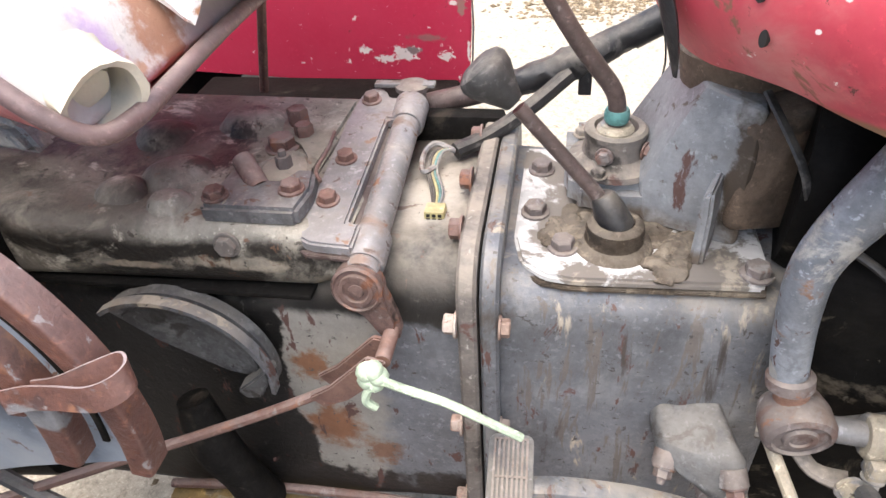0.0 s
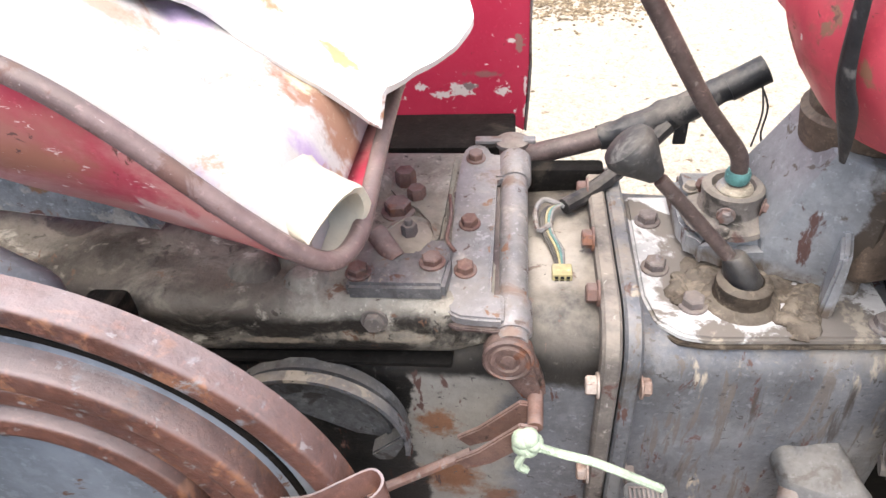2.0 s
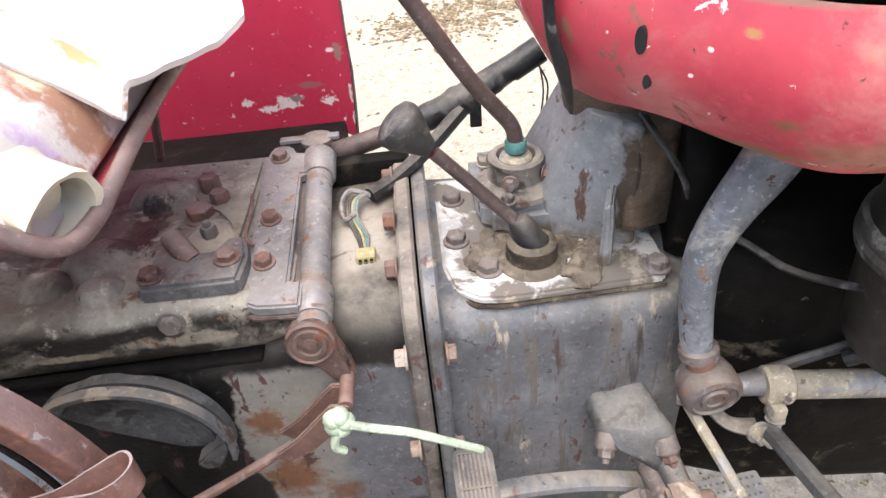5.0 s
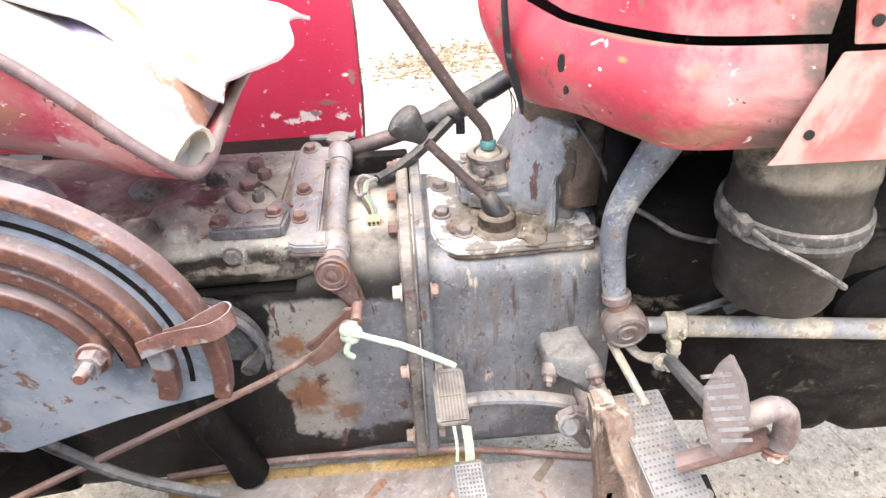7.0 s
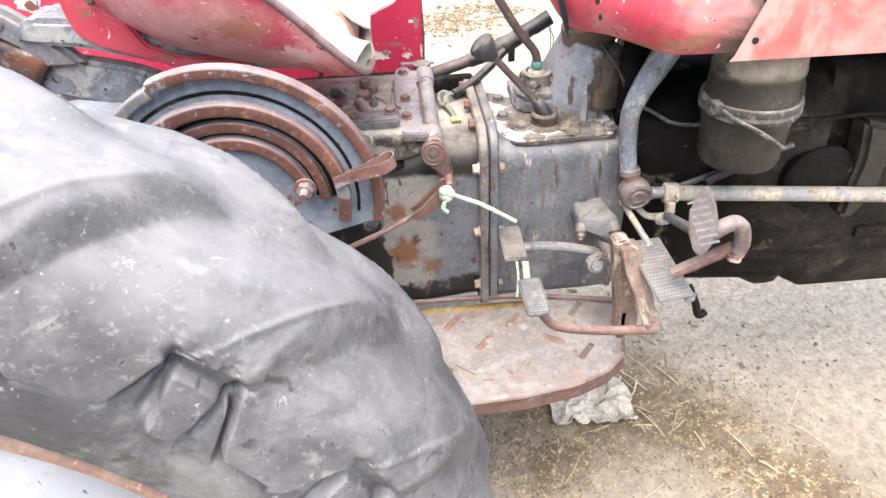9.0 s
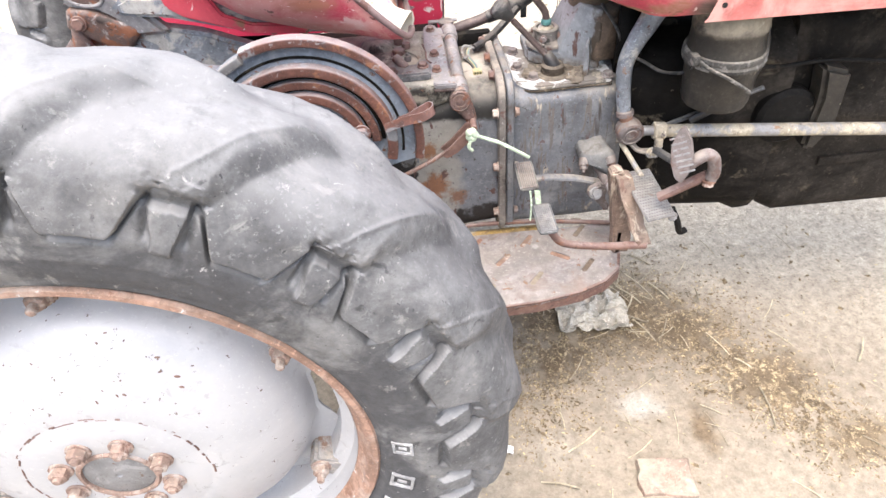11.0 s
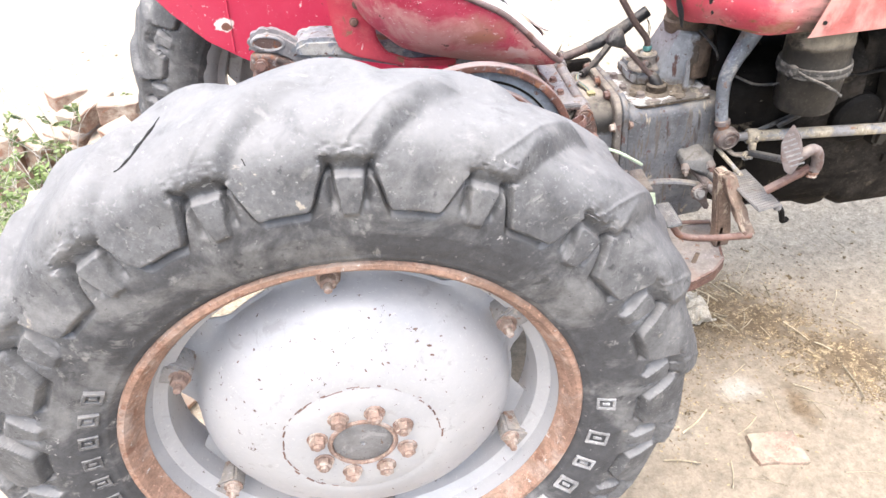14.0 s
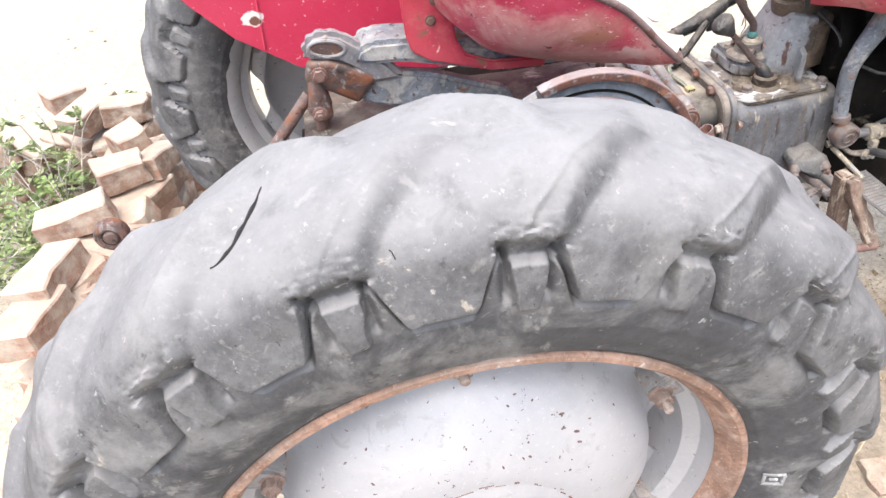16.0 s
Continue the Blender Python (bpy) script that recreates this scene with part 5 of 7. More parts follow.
for i in range(10):
    for j in range(18):
        u, v = (i + 0.7 + 0.5 * (j % 2)) / 11, (j + 0.8) / 18.6
        a = corner[0].lerp(corner[1], u)
        b = corner[3].lerp(corner[2], u)
        c = a.lerp(b, v)
        add_lathe(bm, [(0.0017, 0), (0.0017, 0.0006)], Matrix.Translation((c.x, c.y, 0.6618)), 6)
part("punched_hole", bm, M_castdark, step)["kind"] = "stuff"
part("tread_bolt", hexbolt((1.035, -0.39, 0.650), (0.2, -0.3, -1), 0.009, 0.009), M_steel, step)
# slotted throttle pedal with its curled arm
n = Vector((-0.62, -0.68, 0.25)).normalized()
u = (Vector((-0.1, 0.1, 1)) - n * Vector((-0.1, 0.1, 1)).dot(n)).normalized()
s = u.cross(n)
m = Matrix(((s.x, u.x, n.x, 1.022), (s.y, u.y, n.y, -0.405), (s.z, u.z, n.z, 0.815), (0, 0, 0, 1)))
bm = prism([(0.85 * x, y) for x, y in ((-0.024, -0.02), (-0.027, 0.015), (-0.014, 0.047), (-0.002, 0.060), (0.018, 0.034), (0.028, 0.002), (0.021, -0.035), (0.006, -0.058), (-0.010, -0.05))], m, 0.005, 0.002)
throttle = part("slotted_pad", bm, M_rustgrey, T, "worn rusty pedal pad with slots")
for k in range(7):
    part("slot", box((-0.014, -0.036 + 0.0115 * k, 0.0047), (0.017, -0.032 + 0.0115 * k, 0.0056), 0, m @ pose(0, 0, 0, 0, 0, 24)), M_steel, throttle)
part("curled_arm", tube([(1.03, -0.40, 0.775, 0.012), (1.045, -0.41, 0.80, 0.013), (1.068, -0.41, 0.812, 0.013), (1.085, -0.41, 0.80, 0.013), (1.092, -0.41, 0.77, 0.013), (1.088, -0.41, 0.752, 0.012)], 0.013, 12, 6), M_rustgrey, T)
part("arm_end", hexbolt((1.086, -0.41, 0.748), (-0.2, -0.4, -1), 0.011, 0.01), M_orange, T)
part("arm_bar", tube([(1.085, -0.40, 0.755), (1.005, -0.375, 0.69)], 0.0125, 10, 3, 0.8), M_rust, T)
part("arm_rod", tube([(1.035, -0.375, 0.770), (1.05, -0.22, 0.70)], 0.009, 10), M_castdark, T)
part("linkage_rod", tube([(0.985, -0.17, 0.695, 0.006), (1.01, -0.26, 0.66, 0.006)], 0.006, 10), M_cream, T)
part("linkage_arm", tube([(0.975, -0.16, 0.70, 0.012), (1.0, -0.17, 0.70, 0.010), (1.02, -0.19, 0.685, 0.009), (1.045, -0.20, 0.685, 0.012)], 0.01, 10, 4, 0.6), M_castdirty, T)
part("linkage_nut", hexbolt((1.045, -0.205, 0.685), (0.2, -1, 0.2), 0.010, 0.01, stud=0.008), M_cream, T)
part("linkage_tube", tube([(1.04, -0.15, 0.70), (1.30, -0.16, 0.80)], 0.006, 8), M_castdark, T)
part("hook", tube([(1.04, -0.37, 0.655), (1.05, -0.39, 0.63), (1.06, -0.39, 0.60), (1.075, -0.385, 0.60)], 0.007, 8), M_grease_shade, T)

# foot board with slots
out = [(0.36, -0.165), (1.0, -0.175), (0.985, -0.26), (0.958, -0.345), (0.915, -0.382), (0.85, -0.408), (0.75, -0.425), (0.64, -0.43), (0.40, -0.43)]
foot = part("foot_board", prism(out, Matrix.Translation((0, 0, 0.450)), 0.010, 0.003), M_board, T, "rusty steel foot board with short slots")
part("board_edge", prism([(1.0, -0.175), (0.985, -0.26), (0.958, -0.345), (0.915, -0.382), (0.85, -0.408), (0.75, -0.425), (0.64, -0.43), (0.40, -0.43), (0.40, -0.424), (0.64, -0.424), (0.748, -0.419), (0.846, -0.402), (0.911, -0.376), (0.952, -0.341), (0.979, -0.257), (0.994, -0.175)], Matrix.Translation((0, 0, 0.428)), 0.0335, 0.001), M_rust, foot)
for x, y, a, mt in ((0.632, -0.207, 50, M_orange), (0.692, -0.273, 45, M_orange), (0.639, -0.346, -40, M_sand), (0.759, -0.214, 50, M_orange), (0.83, -0.279, -35, M_orange), (0.76, -0.347, 50, M_sand), (0.897, -0.195, 50, M_collar), (0.889, -0.321, 50, M_collar), (0.599, -0.329, -35, M_collar)):
    slot = Matrix.Translation((x, y, 0.4592)) @ pose(0, 0, 0, 0, 0, a)
    part("slot", prism([(-0.023, -0.006), (0.023, -0.006), (0.026, 0), (0.023, 0.006), (-0.023, 0.006), (-0.026, 0)], slot, 0.0012, 0), mt, foot)
    part("slot_lip", prism([(-0.024, 0.0065), (0.024, 0.0065), (0.024, 0.009), (-0.024, 0.009)], slot, 0.003, 0.0008), M_board, foot)
part("board_support", box((0.958, -0.292, 0.45), (0.974, -0.262, 0.53), 0.004), M_rustgrey, T)
part("under_beam", box((0.30, -0.162, 0.42), (0.80, -0.136, 0.446), 0.004), M_ochre, T)
part("brake_link", tube([(0.40, -0.16, 0.66, 0.018), (0.41, -0.17, 0.60, 0.026), (0.43, -0.17, 0.54, 0.024), (0.44, -0.16, 0.47, 0.028)], 0.025, 12), M_grease_shade, T)

# seat pan
SEAT = [(0.522, -0.215, 1.045), (0.522, -0.243, 1.045), (0.514, -0.266, 1.046), (0.497, -0.279, 1.062), (0.461, -0.282, 1.098), (0.423, -0.283, 1.139), (0.385, -0.284, 1.173), (0.33, -0.284, 1.205), (0.29, -0.28, 1.225), (0.19, -0.26, 1.265), (0.11, -0.22, 1.31), (0.07, -0.13, 1.35), (0.06, -0.04, 1.36)]
seat_rim = SEAT + [(x, -0.08 - y, z) for x, y, z in SEAT[-2::-1]] + [(0.518, 0.05, 1.047), (0.516, -0.04, 1.048), (0.518, -0.13, 1.047)]
line = smooth_path([*seat_rim, seat_rim[0]], 5)[:-1]
bm = bmesh.new()
rings = []
for k, (shrink, drop) in enumerate(((1.0, 0.0), (0.988, 0.08), (0.955, 0.19), (0.86, 0.32), (0.62, 0.43), (0.3, 0.47))):
    ring = []
    for q in line:
        x, y, z = q
        base = 1.022 + 0.12 * max(0.0, 0.42 - x)
        ring.append(Vector((0.30 + (x - 0.30) * shrink, -0.04 + (y + 0.04) * shrink, base + (z - base) * max(0.0, 1 - drop / 0.47))))
    rings.append(ring)
add_rings(bm, rings, caps=False)
bmesh.ops.holes_fill(bm, edges=[e for e in bm.edges if e.is_boundary and all(v.co.z < 1.10 for v in e.verts)], sides=0)
bmesh.ops.solidify(bm, geom=bm.faces[:], thickness=0.003)
seat = part("seat_pan", bm, M_seat, T, "pressed steel seat pan, red paint scratched and rusty")
bm = bmesh.new()
add_tube(bm, [tuple(q) for q in line[::2]] + [tuple(line[0])], 0.0064, 12, 2)
part("rolled_edge", bm, M_edge, seat, "rusty rolled edge of the seat")
seat_bracket = part("seat_bracket", prism([(0.034, 1.21), (0.036, 1.11), (0.044, 1.078), (0.075, 1.055), (0.13, 1.035), (0.20, 1.010), (0.31, 1.000), (0.31, 1.020), (0.20, 1.032), (0.150, 1.055), (0.132, 1.09), (0.130, 1.21)], plane_at(-0.104), 0.012, 0.004), M_redworn, T, "faded red seat bracket with two bolts")
for x, z in ((0.086, 1.135), (0.098, 1.172)):
    part("bracket_bolt", hexbolt((x, -0.104, z), (0, -1, 0), 0.008, 0.006), M_rust, seat_bracket)
part("seat_spring", prism([(-0.075, 1.068), (-0.06, 1.092), (-0.03, 1.104), (0.03, 1.098), (0.30, 1.035), (0.40, 1.01), (0.40, 0.985), (0.20, 1.000), (0.03, 1.050), (-0.04, 1.058)], plane_at(-0.085), 0.10, 0.010), M_arm, T, "dusty grey seat spring bar")
for x, z in ((0.18, 1.022), (0.24, 1.010), (0.30, 1.002)):
    part("spring_bolt", hexbolt((x, -0.086, z), (0, -1, 0.1), 0.009, 0.007), M_rust, T)

# lift arms
def lift_arm(y):
    beam = [(-0.10, 1.048), (-0.036, 1.033), (0.01, 1.022), (0.09, 1.003), (0.16, 0.972), (0.244, 0.936), (0.26, 0.90), (0.05, 0.93), (-0.05, 0.96), (-0.09, 0.995)]
    arm = part("lift_arm", prism(beam, plane_at(y - 0.02), 0.04, 0.008), M_arm, T, "dusty grey forged lift arm with a rusty hooked end")
    part("hook_eye", prism([(0.03, 1.012), (0.0, 1.050), (-0.049, 1.097), (-0.082, 1.124), (-0.112, 1.135), (-0.140, 1.133), (-0.160, 1.119), (-0.167, 1.098), (-0.160, 1.082), (-0.135, 1.074), (-0.10, 1.068), (-0.07, 1.046), (-0.04, 1.012)], plane_at(y - 0.034), 0.036, 0.010), M_plum, arm)
    eye = [(-0.116 + 0.034 * math.cos(a) + 0.003 * math.sin(a), 1.103 + 0.0155 * math.sin(a) - 0.007 * math.cos(a)) for a in (2 * math.pi * k / 20 for k in range(20))]
    part("eye_hollow", prism(eye, plane_at(y - 0.0352), 0.006, 0), M_crank, arm)
    part("eye_lip", tube([(x, y - 0.034, z) for x, z in eye + eye[:1]], 0.0042, 8, 3), M_plum, arm)
    bm = hull((-0.150, y - 0.03, 1.072, 0.014), (-0.158, y - 0.03, 1.050, 0.013), (-0.120, y - 0.03, 1.066, 0.015), (-0.05, y - 0.022, 1.026, 0.018), (-0.078, y - 0.02, 0.990, 0.014))
    jitter(bm, 0.003, 40)
    part("fork_cheek", bm, M_crank, arm, "", 60)
    part("arm_pin", hexbolt((-0.141, y - 0.045, 1.057), (0, -1, 0.15), 0.0125, 0.008), M_rust, arm)
    for back in (0.035, -0.005):
        bm = hull((-0.152, y - back, 1.045, 0.012), (-0.160, y - back, 0.985, 0.021), (-0.150, y - back, 0.972, 0.020))
        part("shackle", bm, M_crank, arm, "", 60)
    part("shackle_pin", hexbolt((-0.157, y - 0.055, 0.979), (0, -1, 0.1), 0.0125, 0.010, stud=0.003), M_rust, arm)
    part("side_rod", tube([(-0.172, y - 0.02, 1.01), (-0.245, y - 0.035, 0.938), (-0.34, y - 0.04, 0.84)], 0.0125, 12), M_crank, arm)
    part("lift_rod", tube([(-0.155, y - 0.02, 0.95), (-0.20, y - 0.02, 0.84), (-0.42, y - 0.03, 0.52)], 0.014, 12), M_rust, arm)
    if y > 0:
        return
    part("lower_link", tube([(-0.05, y - 0.05, 0.56), (-0.40, y - 0.02, 0.60), (-0.655, y - 0.01, 0.75)], 0.016, 12), M_rust, arm)
    part("link_ball", lathe([(0.004, 0.021), (0.014, 0.019), (0.019, 0.012), (0.020, 0.016), (0.026, 0.018), (0.036, 0.013), (0.040, 0.0), (0.036, -0.013), (0.026, -0.018), (0.020, -0.016), (0.019, -0.012), (0.014, -0.019), (0.004, -0.021)], Matrix.Translation((-0.672, y - 0.01, 0.76)) @ axes_to((0, 0, 0), (0, -1, 0)), 24), M_crank, arm)


lift_arm(-0.04)

# left mudguard
out = [(0.626, 0.714), (0.634, 0.84), (0.634, 0.975), (0.62, 1.18), (0.45, 1.34), (0.1, 1.42), (-0.3, 1.32), (-0.5, 1.11), (-0.455, 1.04), (-0.37, 0.94), (-0.22, 0.83), (0.0, 0.765), (0.335, 0.746), (0.585, 0.738)]
guard = part("mudguard", prism(out, plane_at(0.48), 0.003, 0.001), M_red, T, "red mudguard with chipped paint")
bm = bmesh.new()
edge = [(0.622, 1.18), (0.45, 1.345), (0.1, 1.425), (-0.3, 1.325), (-0.5, 1.115)]
for (x0, z0), (x1, z1) in zip(edge, edge[1:]):
    vs = [bm.verts.new(p) for p in ((x0, 0.478, z0), (x1, 0.478, z1), (x1, 0.80, z1), (x0, 0.80, z0))]
    bm.faces.new(vs)
bmesh.ops.remove_doubles(bm, verts=bm.verts, dist=0.001)
bmesh.ops.solidify(bm, geom=bm.faces[:], thickness=0.003)
part("guard_top", bm, M_red, guard)
bm = bmesh.new()
edge = [(0.628, 0.716), (0.633, 0.78), (0.636, 0.84), (0.6345, 0.90), (0.636, 0.975), (0.631, 1.07), (0.622, 1.176)]
for (x0, z0), (x1, z1) in zip(edge, edge[1:]):
    bm.faces.new([bm.verts.new(p) for p in ((x0, 0.476, z0), (x1, 0.476, z1), (x1 - 0.004, 0.505, z1), (x0 - 0.004, 0.505, z0))])
bmesh.ops.remove_doubles(bm, verts=bm.verts, dist=0.001)
bmesh.ops.solidify(bm, geom=bm.faces[:], thickness=0.003)
part("guard_flange", bm, M_rustgrey, guard, "bare rusty return flange")
part("guard_foot", box((0.16, 0.36, 0.58), (0.612, 0.476, 0.752), 0.006), M_grease_shade, guard, "dark footing under the mudguard")
part("guard_seam", tube([(-0.30, 0.478, 0.90), (-0.285, 0.478, 1.05), (-0.26, 0.478, 1.3)], 0.004, 6), M_red, guard)
part("left_board", box((0.3, 0.17, 0.45), (1.0, 0.43, 0.46), 0.003), M_rustgrey, T)


# rear wheels
def smooth(a, b, x):
    t = min(1.0, max(0.0, (x - a) / (b - a)))
    return t * t * (3 - 2 * t)


WX, WY, RC = -0.013, -0.728, 0.635
PROFILE = [(0.394, 0.098), (0.404, 0.112), (0.414, 0.121), (0.43, 0.130), (0.455, 0.139), (0.485, 0.144), (0.515, 0.143), (0.54, 0.138), (0.562, 0.130), (0.581, 0.119), (0.599, 0.101), (0.614, 0.077), (0.623, 0.05), (0.628, 0.02)]
LUGS = 19


def lug_height(th, r, off):
    """Height of the worn tread over the carcass: lug ends on the shoulder with windows and small blocks between them,
    slanting saw teeth on the crown. off is the distance from the middle line, th counts lugs round the tyre."""
    n1 = noise.noise(Vector((th * 6.0, r * 60, 1.0)))
    n2 = noise.noise(Vector((th * 15.0, r * 330, 3.0))) + 0.6 * noise.noise(Vector((th * 30.0, r * 600, 5.0)))
    n3 = noise.noise(Vector((math.floor(th) * 3.7, 0.5, 9.0)))
    inward = max(0.0, (0.142 - off) / 0.142)
    ph = th % 1.0
    d = abs(ph - 0.5)
    gap = 0.165 + 0.025 * n3
    saw = (th + (inward - 0.085) * 0.88 + gap + 0.016 * n1) % 1.0
    step = 0.10 + 0.24 * smooth(0.05, 0.7, inward)
    tooth = smooth(0.0, step, saw) * (1 - 0.12 * smooth(0.1, 0.3, saw) - 0.88 * smooth(0.26, 1.0, saw))
    crown = 0.0125 + 0.0085 * smooth(0.55, 0.60, r) + (0.013 + 0.007 * smooth(0.2, 0.5, inward)) * (tooth - 0.42) * smooth(0.545, 0.59, r)
    # a thin flash line along the top of each tooth
    crown += 0.0016 * math.exp(-(((saw - 0.30) / 0.018) ** 2)) * smooth(0.56, 0.59, r) * smooth(0.95, 0.5, inward)
    if off < 0.07:
        return crown
    # torn rubber over the windows
    torn = smooth(0.07, 0.0, 0.5 - gap - d)
    crown += (0.003 * n2 - 0.005 * abs(n1)) * math.exp(-(((r - 0.581) / 0.009) ** 2)) * torn
    crown -= 0.007 * math.exp(-(((r - 0.577 - 0.004 * n2) / 0.0024) ** 2)) * torn
    edge = 0.519 + 0.056 * smooth(0.17, 0.36, d) + 0.002 * n1 + 0.004 * n3
    low = smooth(edge - 0.005, edge + 0.005, r)
    side = smooth(0.5 - gap + 0.025, 0.5 - gap - 0.025, d + 0.012 * n1)
    notch_top = 0.576 + 0.006 * n1 + 0.004 * n2
    side = max(side, smooth(notch_top - 0.006, notch_top + 0.006, r))
    bar = low * side * crown
    under = 0.010 * smooth(edge - 0.015, edge - 0.006, r) * (1 - low)
    width = 0.070 + 0.050 * smooth(0.51, 0.57, r) + 0.012 * n1
    broad = smooth(width + 0.014, width - 0.014, 0.5 - d)
    block = 0.0092 * broad * smooth(0.504, 0.516, r + 0.004 * n1)
    under += 0.0045 * (1 - side) * (1 - broad) * smooth(0.512, 0.53, r)
    under += 0.005 * math.exp(-(((d - (0.5 - gap) - 0.035) / 0.022) ** 2)) * smooth(0.515, 0.53, r) * smooth(notch_top + 0.002, notch_top - 0.008, r)
    return max(bar, block) - under


def tyre_mesh(sign, per_lug, contact):
    """The tyre about the y axis; sign: which side the outer face lies on; contact: how far below the hub it is pressed flat."""
    bm = bmesh.new()
    fine_mesh = per_lug > 40
    half = smooth_path(PROFILE[:6], 6 if fine_mesh else 3)[:-1] + smooth_path(PROFILE[5:], 14 if fine_mesh else 6)
    back = smooth_path(PROFILE, 4)[::-1]
    prof = [(p[0], p[1]) for p in half] + [(p[0], -p[1]) for p in back]
    prof = [(r - 0.016 * smooth(0.0, 0.11, -o) * smooth(0.5, 0.56, r), o) for r, o in prof]
    around = LUGS * per_lug
    verts = []
    for i in range(around):
        a = 2 * math.pi * i / around
        ca, sa = math.cos(a), math.sin(a)
        ring = []
        for k, (r, o) in enumerate(prof):
            q = prof[max(k - 1, 0)], prof[min(k + 1, len(prof) - 1)]
            nr, no = -(q[1][1] - q[0][1]), (q[1][0] - q[0][0])
            ln = math.hypot(nr, no) or 1.0
            nr, no = nr / ln, no / ln
            th = LUGS * (a / (2 * math.pi)) - LUGS * 92.3 / 360 + 0.5 + (0.5 if o < 0 else 0)
            h = lug_height(th, r, abs(o)) if r > 0.495 else 0.0
            h += 0.0012 * noise.noise(Vector((30 * r * ca, 30 * r * sa, o * 30))) + 0.004 * noise.noise(Vector((5 * r * ca, 5 * r * sa, o * 5)))
            h += 0.0022 * math.exp(-(((r - 0.424) / 0.004) ** 2)) + 0.0014 * math.exp(-(((r - 0.478) / 0.003) ** 2))
            rr, oo = r + nr * h, o + no * h
            z = rr * sa
            if z < -contact:
                oo *= 1 + 0.5 * (-contact - z)
                z = -contact + 0.1 * (z + contact)
            ring.append(bm.verts.new((rr * ca, sign * oo, z)))
        verts.append(ring)
    for i in range(around):
        a, b = verts[i], verts[(i + 1) % around]
        for k in range(len(prof) - 1):
            bm.faces.new((a[k], a[k + 1], b[k + 1], b[k]))
        bm.faces.new((a[-1], a[0], b[0], b[-1]))
    return bm


